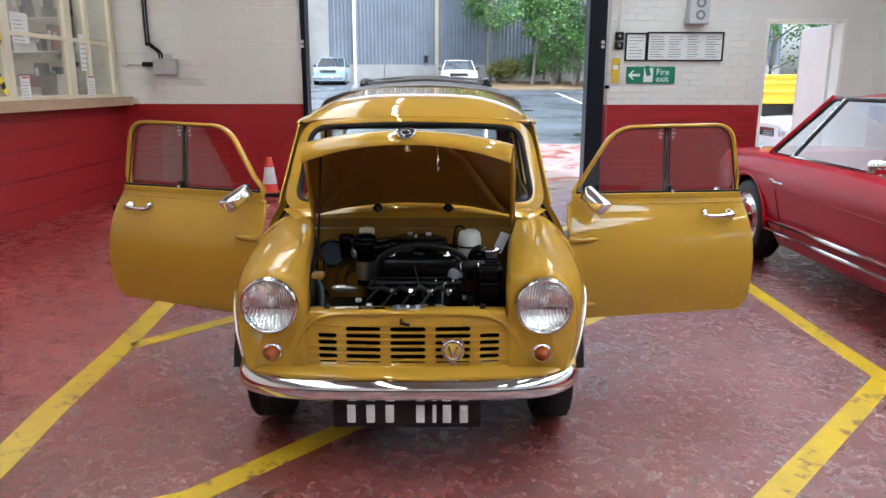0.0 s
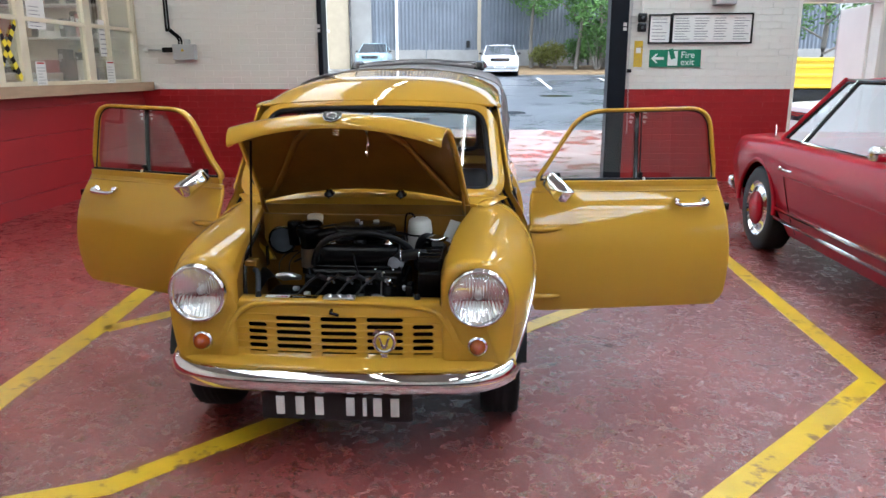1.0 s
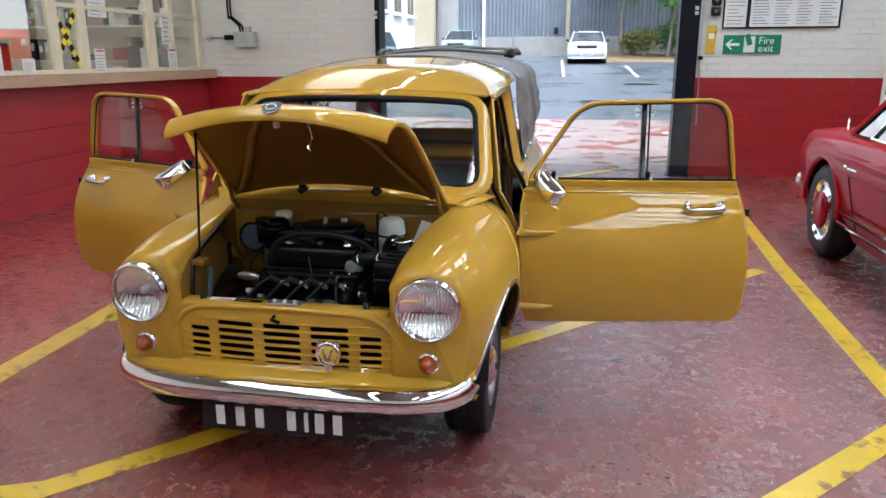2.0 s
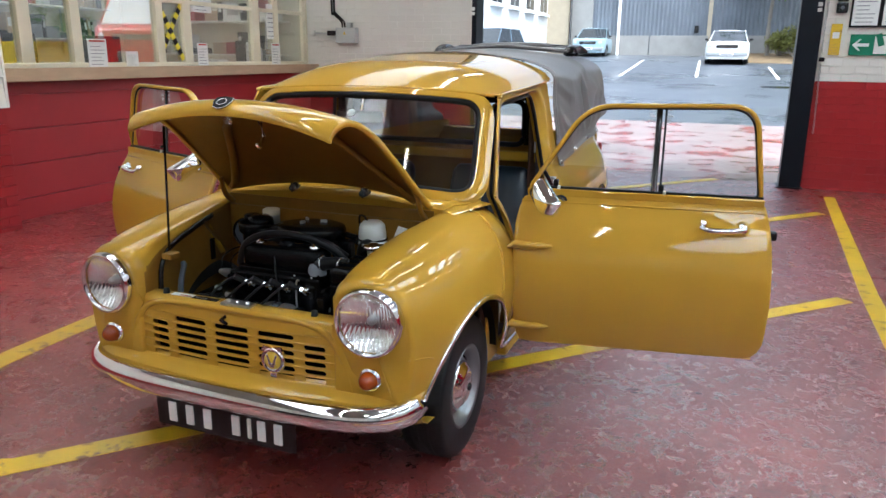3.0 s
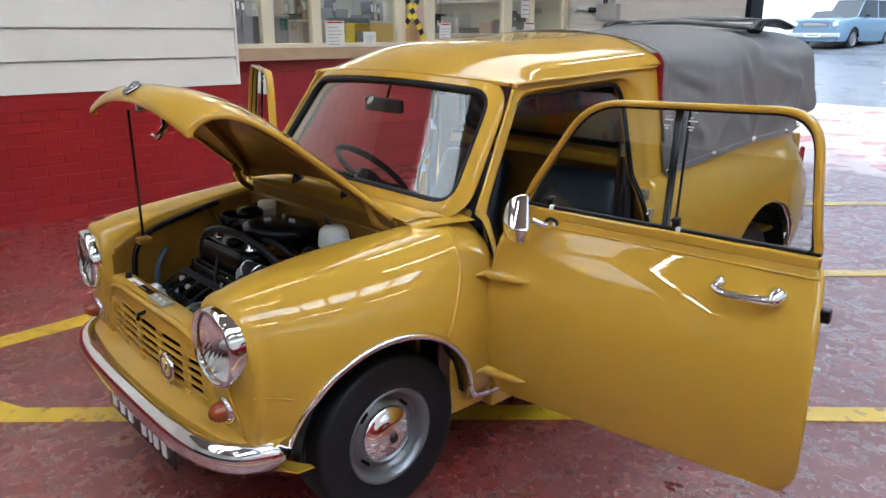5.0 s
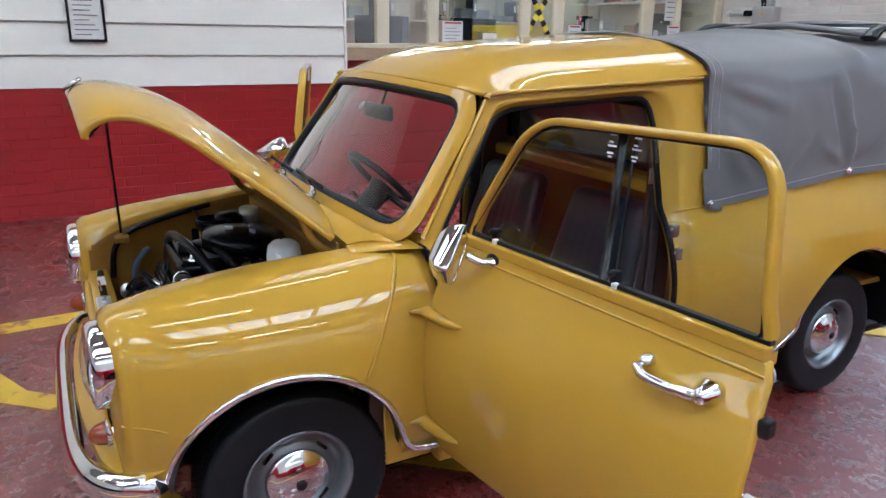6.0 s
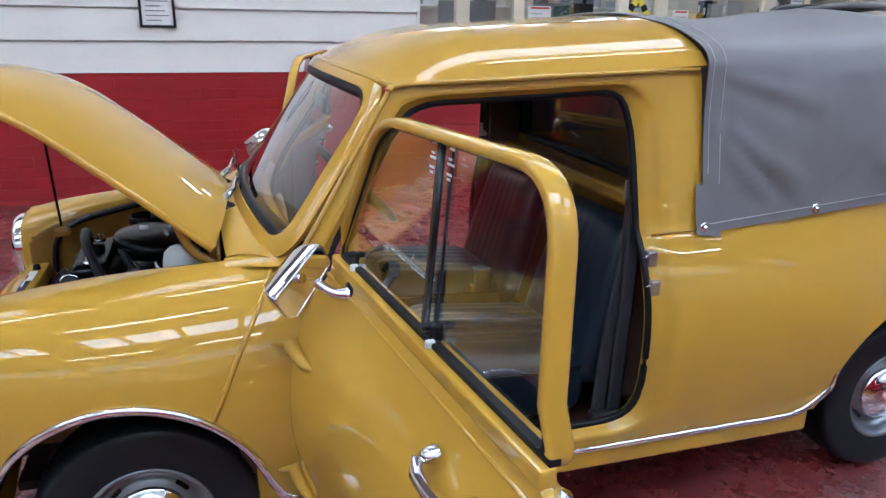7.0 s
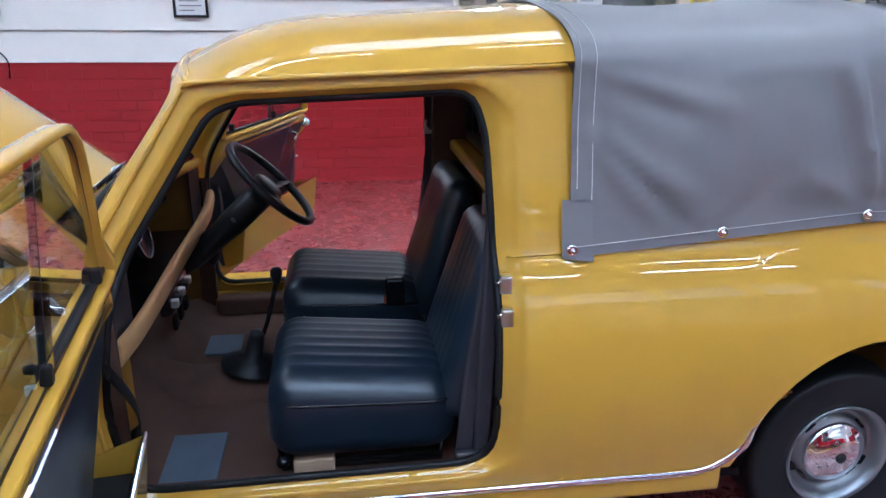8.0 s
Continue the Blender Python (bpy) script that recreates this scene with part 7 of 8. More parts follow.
part("body", lathe([(0.115, 0.04), (0.095, 0.09), (0.036, 0.46), (0.032, 0.475), (0.022, 0.475), (0.022, 0.46)], None, 28), CONE, cone)
part("band", lathe([(0.0865, 0.15), (0.0875, 0.152), (0.0545, 0.352), (0.0535, 0.354)], None, 28), WHITE, cone)

# ---- the office ----
OFFICE_TUBE = glow("office_tube", (1.0, 0.95, 0.82), 34.0)
for x, y in ((-4.9, 3.4), (-4.9, 5.6), (-6.1, 3.4), (-6.1, 5.6)):
    t = thing("ceiling_light", "white fluorescent office light", "ceiling light", pose(x, y, 2.75), "ceiling lights")
    part("housing", box((-0.06, -0.7, 0.03), (0.06, 0.7, 0.09), 0.006), BOARD_W, t)
    part("tube", tube([(0, -0.66, 0.01), (0, 0.66, 0.01)], 0.022, 8), OFFICE_TUBE, t)
    part("hanger", box((-0.01, -0.3, 0.09), (0.01, 0.3, TOP - 2.75)), STEEL, t)
for y0, y1 in ((4.39, 4.67), (4.79, 5.83), (5.97, 6.28), (6.36, 6.90)):
    part("transom", box((-3.975, y0, 1.765), (-3.915, y1, 1.805), 0.004), CREAM, office_window)


def leaning_sheet(y0, y1, z0, z1, seed, head=None, x=-3.937):
    t = thing("notice_sheet", "white printed notice fixed inside the glass", "notice", Matrix.Translation((x, y0, z0)) @ pose(0, 0, 0, 0, 0, 90), "office notices")
    part("sheet", box((0, -0.004, 0), (y1 - y0, 0, z1 - z0)), PAPER, t)
    if head:
        part("heading_bar", box((0.02, -0.006, (z1 - z0) * 0.9), (y1 - y0 - 0.02, -0.004, (z1 - z0) * 0.96)), head, t)
    sheet_bars(t, pose(0, -0.0045, 0), y1 - y0, (z1 - z0) * 0.85, 6, seed)


leaning_sheet(3.42, 3.63, 1.165, 1.40, 1, RED_LENS, -3.90)
leaning_sheet(4.84, 5.00, 1.165, 1.39, 2, RED_LENS, -3.90)
leaning_sheet(6.17, 6.35, 1.165, 1.41, 3, RED_LENS, -3.90)
leaning_sheet(4.86, 5.15, 1.70, 1.98, 4)
leaning_sheet(6.15, 6.30, 1.46, 1.86, 5)
leaning_sheet(3.85, 4.0, 1.165, 1.30, 6, None, -3.90)
TAPE_Y = material("hazard_tape_yellow", (0.75, 0.62, 0.02), 0.45, vary=0.05)
tape = thing("hazard_tape_cross", "yellow and black tape crossed on glass", "tape", Matrix.Translation((-3.935, 4.50, 1.50)) @ pose(0, 0, 0, 0, 0, 90))
for a in (-56, 60):
    for k in range(11):
        part("tape_piece", box((-0.32 + 0.058 * k, -0.004 - (0.003 if a > 0 else 0), -0.026), (-0.32 + 0.058 * (k + 1), -0.001, 0.026), 0, None, pose(0, 0, 0, 0, a, 0)), BLACK if k % 2 else TAPE_Y, tape)
desk = thing("office_desk", "pale desk along the office window", "desk", pose(-4.55, 4.7, BASE))
part("desk_top", box((-0.32, -2.2, 0.98), (0.32, 2.2, 1.02), 0.005), WOOD, desk)
for y in (-2.1, 0, 2.1):
    part("desk_leg", box((-0.28, y - 0.03, 0), (0.28, y + 0.03, 0.98)), CREAM, desk)


def office_item(name, label, cat, lo, hi, mat, group="", extra=None):
    base = Vector(((lo[0] + hi[0]) / 2, (lo[1] + hi[1]) / 2, lo[2]))
    t = thing(name, label, cat, Matrix.Translation(base), group)
    rel = lambda p: tuple(Vector(p) - base)
    part("body", box(rel(lo), rel(hi), 0.008), mat, t)
    return t


for y in (3.05, 4.05, 6.45):
    t = thing("monitor", "black computer monitor on the desk", "monitor", pose(-4.42, y, 1.02, 0, 0, 80 + 10 * (y > 4)), "monitors")
    part("screen", box((-0.26, -0.02, 0.10), (0.26, 0.02, 0.42), 0.008), BLACK, t)
    part("stand", box((-0.03, 0.0, 0.0), (0.03, 0.03, 0.12), 0.004), BLACK, t)
    part("foot", box((-0.10, -0.08, 0.0), (0.10, 0.10, 0.012), 0.004), BLACK, t)
for y, h in ((5.15, 0.09), (5.45, 0.13), (5.62, 0.20)):
    office_item("paper_tray", "pale stack of papers on the desk", "papers", (-4.40, y - 0.10, 1.02), (-4.18, y + 0.08, 1.02 + h), PAPER, "papers")
office_item("phone", "black corded telephone on the office desk", "telephone", (-4.30, 3.25, 1.02), (-4.12, 3.45, 1.08), BLACK)
for k, y in enumerate((6.02, 6.08, 6.15, 6.22)):
    office_item("brochure", "grey upright folder behind the glass", "folder", (-4.16, y, 1.165), (-4.02, y + 0.012, 1.42 - 0.03 * k), INK if k % 2 else PAPER, "brochures")


def shelf_run(x0, x1, y0, y1, levels, seed, face):
    """Wall shelves with ring binders and boxes; each thing on them is its own."""
    rng = random.Random(seed)
    t = thing("wall_shelf", "white office shelves with folders and boxes", "shelf", pose(0, 0, 0))
    for z in levels:
        part("shelf_board", box((x0, y0, z - 0.02), (x1, y1, z), 0.003), BOARD_W, t)
    for a in (0.15, 0.85):
        part("shelf_bracket", box((x0 + (x1 - x0) * (a if face == "y" else 0.0), y0 + (y1 - y0) * (0.6 if face == "y" else a), levels[0] - 0.2), (x0 + (x1 - x0) * (a if face == "y" else 0.0) + 0.02, y0 + (y1 - y0) * (0.6 if face == "y" else a) + 0.02, levels[-1] + 0.1)), STEEL, t)
    cols = [BLACK, BLACK, INK, PAPER, BOARD_R, WOOD, GREY_BOX, POST]
    for z in levels:
        p = 0.05
        span = (x1 - x0) if face == "y" else (y1 - y0)
        while p < span - 0.15:
            w, h = rng.choice((0.05, 0.07, 0.08, 0.2)), rng.uniform(0.2, 0.31)
            if w > 0.1:
                h = rng.uniform(0.06, 0.16)
            if rng.random() < 0.78:
                lean = rng.uniform(-7, 3)
                d = (y1 - y0 if face == "y" else x1 - x0) * 0.8
                m = (Matrix.Translation((x0 + p, y0, z)) if face == "y" else Matrix.Translation((x1, y0 + p, z)) @ pose(0, 0, 0, 0, 0, 90)) @ pose(0, 0, 0, 0, lean if w < 0.1 else 0, 0)
                b = thing("ring_binder" if w < 0.1 else "storage_box", "upright office folder on a shelf" if w < 0.1 else "cardboard office box on a shelf", "folder" if w < 0.1 else "box", m, "shelf folders")
                c = rng.choice(cols)
                part("cover", box((0, 0.01, 0), (w, d, h), 0.004), c, b)
                if w < 0.1:
                    part("spine_label", box((w * 0.2, 0.006, h * 0.45), (w * 0.8, 0.0095, h * 0.8)), PAPER, b)
            p += w + 0.004 + (rng.uniform(0.05, 0.2) if rng.random() < 0.25 else 0)


shelf_run(-6.2, -4.15, 6.68, 6.98, [1.28, 1.70, 2.08, 2.45], 3, "y")
shelf_run(-6.98, -6.68, 2.6, 6.5, [1.45, 1.85, 2.25], 8, "x")

# crumbs of dirt and flaked paint on the floor
rng = random.Random(11)
bm = bmesh.new()
for _ in range(2600):
    x, y = rng.uniform(-3.4, 3.5), rng.uniform(-1.6, 6.8) if rng.random() < 0.5 else rng.uniform(-1.5, 1.5)
    s = rng.uniform(0.0015, 0.0050) * (2 if rng.random() < 0.06 else 1)
    a = rng.uniform(0, 6.28)
    vs = [bm.verts.new((x + s * rng.uniform(0.5, 1) * math.cos(a + k * 1.257), y + s * rng.uniform(0.5, 1) * math.sin(a + k * 1.257), BASE + 0.0012)) for k in range(5)]
    top = bm.verts.new((x, y, BASE + 0.0012 + s * 0.4))
    for k in range(5):
        bm.faces.new((vs[k], vs[(k + 1) % 5], top))
tagged(part("floor_crumbs", bm, material("pale_grit", (0.34, 0.29, 0.26), 0.8, vary=0.5, scale=2)), "pale crumbs and flakes on the floor", "debris", kind="stuff")
STAIN = material("dark_oil_stain", (0.085, 0.016, 0.017), 0.2, vary=0.4, scale=8)
for cx, cy, r in ((1.17, 0.38, 0.09), (1.05, 0.42, 0.05), (-1.9, 0.75, 0.07), (1.10, 1.32, 0.12), (1.35, 1.45, 0.10), (-0.75, 0.30, 0.06)):
    for k in range(5):
        a, d = rng.uniform(0, 6.28), r * rng.random()
        q = r * rng.uniform(0.04, 0.2)
        bm = bmesh.new()
        bm.faces.new([bm.verts.new((cx + d * math.cos(a) * 1.6 + q * math.cos(j * 0.785) * rng.uniform(0.6, 1.2), cy + d * math.sin(a) + q * 0.6 * math.sin(j * 0.785) * rng.uniform(0.6, 1.2), BASE + 0.0006 + 0.0001 * k)) for j in range(8)])
        tagged(part("floor_stain", bm, STAIN), "small dark stain on the red floor", "stain", "floor stains", "structure")


# ---- other vehicles ----
coupe_side = smooth_table([0.0, 0.15, 0.35, 0.55, 0.70, 0.80, 0.90, 1.0], [0.89, 0.935, 0.968, 0.988, 1.0, 0.992, 0.965, 0.90])


def vehicle(name, label, paint, at, L, W, H, belt, low, axles, R, cabin, roof_z, nose, tail, detail=0, group=""):
    """A closed car, its front at local y = 0. cabin: y of screen foot, roof front, roof rear, rear window foot; nose and tail: heights of bonnet and boot lips."""
    t = thing(name, label, "car", at, group)

    def shoulder(y):
        if y < cabin[0]:
            return nose + (belt - nose) * min(1, y / cabin[0]) ** 0.6
        if y > cabin[3]:
            return belt + (tail - belt) * ((y - cabin[3]) / (L - cabin[3])) ** 1.6
        return belt

    def width(y):
        a, b = min(y / 0.55, 1), min((L - y) / 0.5, 1)
        return W / 2 * (0.80 + 0.20 * (1 - (1 - a) ** 2.5)) * (0.86 + 0.14 * (1 - (1 - b) ** 2.5))

    ys_ = sorted(set([0.0, 0.04, 0.12, 0.25, L - 0.2, L - 0.08, L - 0.02, L] + [L * k / 30 for k in range(1, 30)] + [a - (R + 0.05) * math.cos(radians(d)) for a in axles for d in range(3, 180, 8)]))
    rows = []
    for y in ys_:
        lo = low
        for a in axles:
            if abs(y - a) < R + 0.05:
                lo = max(lo, R + math.sqrt((R + 0.05) ** 2 - (y - a) ** 2))
        w, top = width(y), shoulder(y)
        end = max(0, 1 - min(y, L - y) / 0.12)
        top -= 0.05 * end ** 2
        row = []
        for k in range(9):
            z = lo + (top - 0.05 - lo) * k / 8
            bulge = 1 - 0.05 * ((z - 0.5 * (top + low)) / (0.5 * (top - low))) ** 2
            if detail:
                bulge = coupe_side((z - low) / (top - low))
            row.append((w * bulge, y, z))
        row += [(w * 0.935, y, top - 0.022), (w * 0.90, y, top - 0.006)]
        if cabin[0] + 0.25 < y < cabin[3] - 0.1:
            row += [(w * 0.86, y, top - 0.004), (w * 0.84, y, low + 0.25), (0, y, low + 0.22)]
        else:
            row += [(w * 0.84, y, top), (w * 0.5, y, top + 0.018), (0, y, top + 0.022)]
        rows.append(row + [(-p[0], p[1], p[2]) for p in row[-2::-1]])
    bm = quads(rows)
    n = len(rows[0])
    bm.verts.ensure_lookup_table()
    ends = [[bm.verts[i] for i in range(n)], [bm.verts[len(bm.verts) - n + i] for i in range(n)]]
    for e in ends:
        bm.faces.new(e)
    bmesh.ops.recalc_face_normals(bm, faces=bm.faces[:])
    part("body", bm, paint, t)
    part("underside", box((-W * 0.42, 0.15, low - 0.02), (W * 0.42, L - 0.15, low + 0.06)), BLACK, t)
    # cabin: glass skin, pillars and roof
    wb, wr = W * 0.435, W * 0.36
    foot, rf, rr, rear_foot = cabin
    bz = belt + 0.002

    def ring(f):
        z = bz + (roof_z - 0.03 - bz) * f
        x = wb + (wr - wb) * f
        return [(x, foot + (rf - foot) * f, z), (x, rear_foot + (rr - rear_foot) * f, z), (-x, rear_foot + (rr - rear_foot) * f, z), (-x, foot + (rf - foot) * f, z)]

    a, b = ring(0), ring(1)
    for nm, i, j in (("side_window", 0, 1), ("rear_window", 1, 2), ("side_window", 2, 3), ("windscreen", 3, 0)):
        bm = bmesh.new()
        bm.faces.new([bm.verts.new(p) for p in (a[i], a[j], b[j], b[i])])
        part(nm, bm, CAR_GLASS if detail == 0 else COUPE_GLASS, t).visible_shadow = False
    for i in range(4):
        part("pillar", tube([a[i], b[i]], 0.022 if detail == 0 else 0.019, 8), paint, t)
    for s in (-1, 1):
        f = 0.5 if detail == 0 else 0.60
        ya, yb = foot + (rear_foot - foot) * f, rf + (rr - rf) * (f - 0.02 if detail == 0 else 0.72)
        if detail:
            ya, yb = rear_foot - 0.36, rr - 0.19
            part("vent_post", tube([(s * wb, foot + 0.62, bz), (s * (wr + 0.004), foot + 0.60, roof_z - 0.03)], 0.013, 6), BLACK, t)
            part("vent_trim", tube([(s * (wb + 0.012), foot + 0.605, bz), (s * (wr + 0.014), foot + 0.585, roof_z - 0.03)], 0.006, 6), CHROME, t)
            part("pillar_trim", tube([(s * (wb + 0.010), ya + 0.022, bz), (s * (wr + 0.012), yb + 0.014, roof_z - 0.03)], 0.006, 6), CHROME, t)
            part("screen_seal", tube([(s * (wb + 0.004), rear_foot - 0.045, bz), (s * (wr + 0.006), rr - 0.04, roof_z - 0.045), (s * (wr + 0.006), rf + 0.04, roof_z - 0.045)], 0.010, 6), BLACK, t)
        part("door_pillar", tube([(s * wb, ya, bz), (s * wr, yb, roof_z - 0.03)], 0.012 if detail else 0.016, 6), BLACK if detail else paint, t)
        part("window_trim", tube([(s * (wb + 0.006), foot, bz + 0.004), (s * (wb + 0.006), rear_foot, bz + 0.004)], 0.009, 6), CHROME, t)
        part("roof_trim", tube([(s * (wr + 0.008), rf, roof_z - 0.03), (s * (wr + 0.008), rr, roof_z - 0.03)], 0.009, 6), CHROME if detail else paint, t)
    rows = []
    for k in range(11):
        f = k / 10
        y = rf - 0.03 + (rr - rf + 0.06) * f
        h = 0.05 * (1 - (2 * f - 1) ** 4)
        rows.append([(wr * 1.02 * u, y, roof_z - 0.035 + h * (1 - abs(u) ** 3)) for u in [-1 + q / 6 for q in range(13)]])
    solid(part("roof", quads(rows), paint, t), 0.012)
    part("seats", box((-W * 0.36, foot + 0.9, low + 0.1), (W * 0.36, rear_foot - 0.5, belt - 0.12), 0.05), BLACK, t)
    for y in axles:
        for s in (-1, 1):
            wh = part("wheel", lathe([(R * 0.66, -0.09), (R * 0.9, -0.095), (R, -0.07), (R, 0.07), (R * 0.9, 0.095), (R * 0.66, 0.09)], pose(s * (W / 2 - 0.115), y, R, 0, 90 * s, 0), 36), TYRE, t)
            part("rim", lathe([(R * 0.67, 0.088), (R * 0.62, 0.070), (R * 0.60, 0.062), (R * 0.5, 0.075), (R * 0.42, 0.085), (R * 0.40, 0.088), (0, 0.098)], pose(s * (W / 2 - 0.115), y, R, 0, 90 * s, 0), 32), CHROME if detail else SILVER, wh)
            if detail:
                part("hub_cap", lathe([(R * 0.40, 0.092), (R * 0.38, 0.104), (R * 0.2, 0.115), (0, 0.118)], pose(s * (W / 2 - 0.115), y, R, 0, 90 * s, 0), 28), paint, wh)
                tube_pts = [(s * (W / 2 - 0.012), y + (R + 0.05) * math.cos(radians(d)), R + (R + 0.05) * math.sin(radians(d))) for d in range(2, 179, 8)]
                part("arch_lip", tube(tube_pts, 0.018, 6), paint, t)
    for s in (-1, 1):
        part("headlamp", lathe([(0.0, 0.03), (0.07, 0.02), (0.085, 0.0), (0.085, -0.05)], pose(s * W * 0.36, 0.02, nose - 0.14, 90), 20), CHROME if detail else LENS_GREY, t)
        part("tail_lamp", box((s * W * 0.40 - 0.06, L - 0.03, tail - 0.22), (s * W * 0.40 + 0.06, L + 0.012, tail - 0.10), 0.01), RED_LENS, t)
        part("door_mirror", pad((s * (W / 2 + 0.03) - 0.07, foot + 0.36, belt + 0.03), (s * (W / 2 + 0.03) + 0.07, foot + 0.43, belt + 0.11), 0.03, 6), CHROME if detail else BLACK, t)
        part("mirror_stalk", tube([(s * (W / 2 - 0.06), foot + 0.42, belt - 0.02), (s * (W / 2 + 0.02), foot + 0.42, belt + 0.05)], 0.012, 6), CHROME if detail else BLACK, t)
    grille = part("grille", box((-W * 0.24, -0.012, nose - 0.22), (W * 0.24, 0.03, nose - 0.09), 0.01), BLACK, t)
    for k in range(4):
        part("grille_bar", box((-W * 0.23, -0.018, nose - 0.205 + 0.03 * k), (W * 0.23, -0.010, nose - 0.195 + 0.03 * k)), CHROME, grille)
    part("front_bumper", box((-W * 0.46, -0.06, low + 0.12), (W * 0.46, 0.08, low + 0.26), 0.03), CHROME if detail else BUMPER, t)
    part("rear_bumper", box((-W * 0.45, L - 0.06, low + 0.14), (W * 0.45, L + 0.06, low + 0.25), 0.03), CHROME if detail else BUMPER, t)
    np_ = part("number_plate", box((-0.26, -0.072, low + 0.14), (0.26, -0.062, low + 0.25), 0.003), WHITE, t)
    part("plate_bar", box((-0.20, -0.076, low + 0.17), (0.20, -0.070, low + 0.22)), INK, np_)
    return t


CAR_GLASS = material("dark_car_glass", (0.03, 0.035, 0.04), 0.06, vary=0.1, coat=0.5)
LENS_GREY = material("lamp_glass", (0.55, 0.57, 0.58), 0.1, vary=0.1, coat=0.6)
BUMPER = material("grey_bumper", (0.30, 0.32, 0.33), 0.4, vary=0.1)
RED_CAR = material("deep_red_car_paint", (0.34, 0.004, 0.014), 0.45, coat=0.45, vary=0.03, scale=3, spec=0.04, coat_rough=0.012)
BLUE_CAR = material("pale_blue_car_paint", (0.30, 0.42, 0.48), 0.55, coat=1.0, vary=0.04, scale=3, spec=0.15)
WHITE_CAR = material("white_car_paint", (0.74, 0.75, 0.74), 0.55, coat=1.0, vary=0.04, scale=3, spec=0.15)
NAVY_CAR = material("slate_blue_car_paint", (0.10, 0.16, 0.22), 0.55, coat=1.0, vary=0.04, scale=3, spec=0.15)

red = vehicle("red_coupe", "deep red classic coupe with chrome trim, parked inside", RED_CAR, pose(3.435, 0.02, BASE, 0, 0, 0.8), 4.30, 1.76, 1.30, 0.845, 0.20, (0.92, 3.46), 0.315, (1.30, 1.75, 2.76, 3.32), 1.30, 0.82, 0.80, 1)
for z, r in ((0.385, 0.013), (0.318, 0.012)):
    for s in (-1, 1):
        part("sill_strip", tube([(s * 0.874, 1.28, z), (s * 0.878, 2.1, z), (s * 0.872, 3.08, z)], r, 8, squash=(0.5, 1.2)), CHROME, red)
for s in (-1, 1):
    dh = part("door_handle", tube([(s * 0.868, 2.86, 0.665), (s * 0.895, 2.90, 0.672), (s * 0.895, 2.98, 0.672), (s * 0.868, 3.01, 0.672)], 0.009, 8), CHROME, red)
    part("lock_button", lathe([(0.014, 0), (0.012, 0.02), (0, 0.022)], pose(s * 0.872, 3.03, 0.672, 0, 90 * s, 0), 12), CHROME, dh)
    part("door_shut_line", tube([(s * (0.88 * coupe_side((0.24 + 0.54 * k / 6 - 0.2) / 0.615) + 0.0005), 2.86 + 0.14 * k / 6, 0.24 + 0.54 * k / 6) for k in range(7)], 0.003, 4), BLACK, red)
    part("waist_crease", tube([(s * 0.874, 0.9, 0.60), (s * 0.880, 2.0, 0.615), (s * 0.876, 3.0, 0.625)], 0.005, 5), RED_CAR, red)
part("aerial", tube([(-0.66, 3.72, 0.80), (-0.662, 3.73, 0.83), (-0.662, 3.732, 0.92)], [0.014, 0.007, 0.004], 8), CHROME, red)

vehicle("hatchback", "pale blue small hatchback parked in the yard", BLUE_CAR, pose(-5.75, 35.6, yard_z(35.6)), 3.8, 1.68, 1.42, 0.92, 0.2, (0.75, 3.15), 0.29, (0.95, 1.75, 3.2, 3.7), 1.42, 0.82, 0.92, 0, "yard cars")
vehicle("saloon_car", "white saloon car parked facing the garage", WHITE_CAR, pose(0.78, 30.6, yard_z(31)), 4.4, 1.69, 1.38, 0.92, 0.2, (0.85, 3.5), 0.30, (1.35, 2.05, 3.2, 3.75), 1.38, 0.84, 0.90, 0, "yard cars")
vehicle("estate_car", "slate blue car beside the white building", NAVY_CAR, pose(-8.2, 25.0, yard_z(25.0), 0, 0, -4), 4.4, 1.76, 1.6, 1.0, 0.25, (0.9, 3.5), 0.33, (1.2, 1.9, 3.9, 4.3), 1.6, 0.92, 1.0, 0, "yard cars")


# ---- buildings round the yard ----
CLAD = material("weathered_corrugated_sheet", (0.145, 0.165, 0.19), 0.75, vary=0.25, scale=0.8, fine=40, second=(0.20, 0.15, 0.11), amount=0.12)
CONC = material("pale_concrete", (0.27, 0.265, 0.25), 0.85, vary=0.2, scale=1.5, bump=0.004)
RENDER = material("white_render", (0.70, 0.71, 0.70), 0.7, vary=0.06, scale=0.7)
BEIGE = material("buff_brick", (0.42, 0.36, 0.26), 0.8, vary=0.15, scale=3, each=0.2)
LEAF = material("leaf_green", (0.10, 0.20, 0.05), 0.55, vary=0.45, scale=0.8, spec=0.3)
LEAF2 = material("yellow_green_leaf", (0.16, 0.17, 0.04), 0.55, vary=0.4, scale=0.8, spec=0.3)
BARK = material("grey_bark", (0.20, 0.18, 0.15), 0.9, vary=0.3, scale=5, bump=0.01)
LITTER = material("leaf_litter", (0.16, 0.11, 0.055), 0.9, vary=0.5, scale=3, fine=30, bump=0.02)

FAR = 38.0
shed = thing("warehouse", "grey corrugated warehouse above a concrete wall", "building")
gz0 = yard_z(FAR)


def corrugated(x0, x1, z0, z1, y):
    bm, n = bmesh.new(), int((x1 - x0) / 0.042)
    xs_ = [x0 + (x1 - x0) * k / n for k in range(n + 1)]
    quads([[(x, y - 0.035 * math.sin(x * 6.2832 / 0.20), z) for x in xs_] for z in (z0, z1)], False, bm)
    return bm


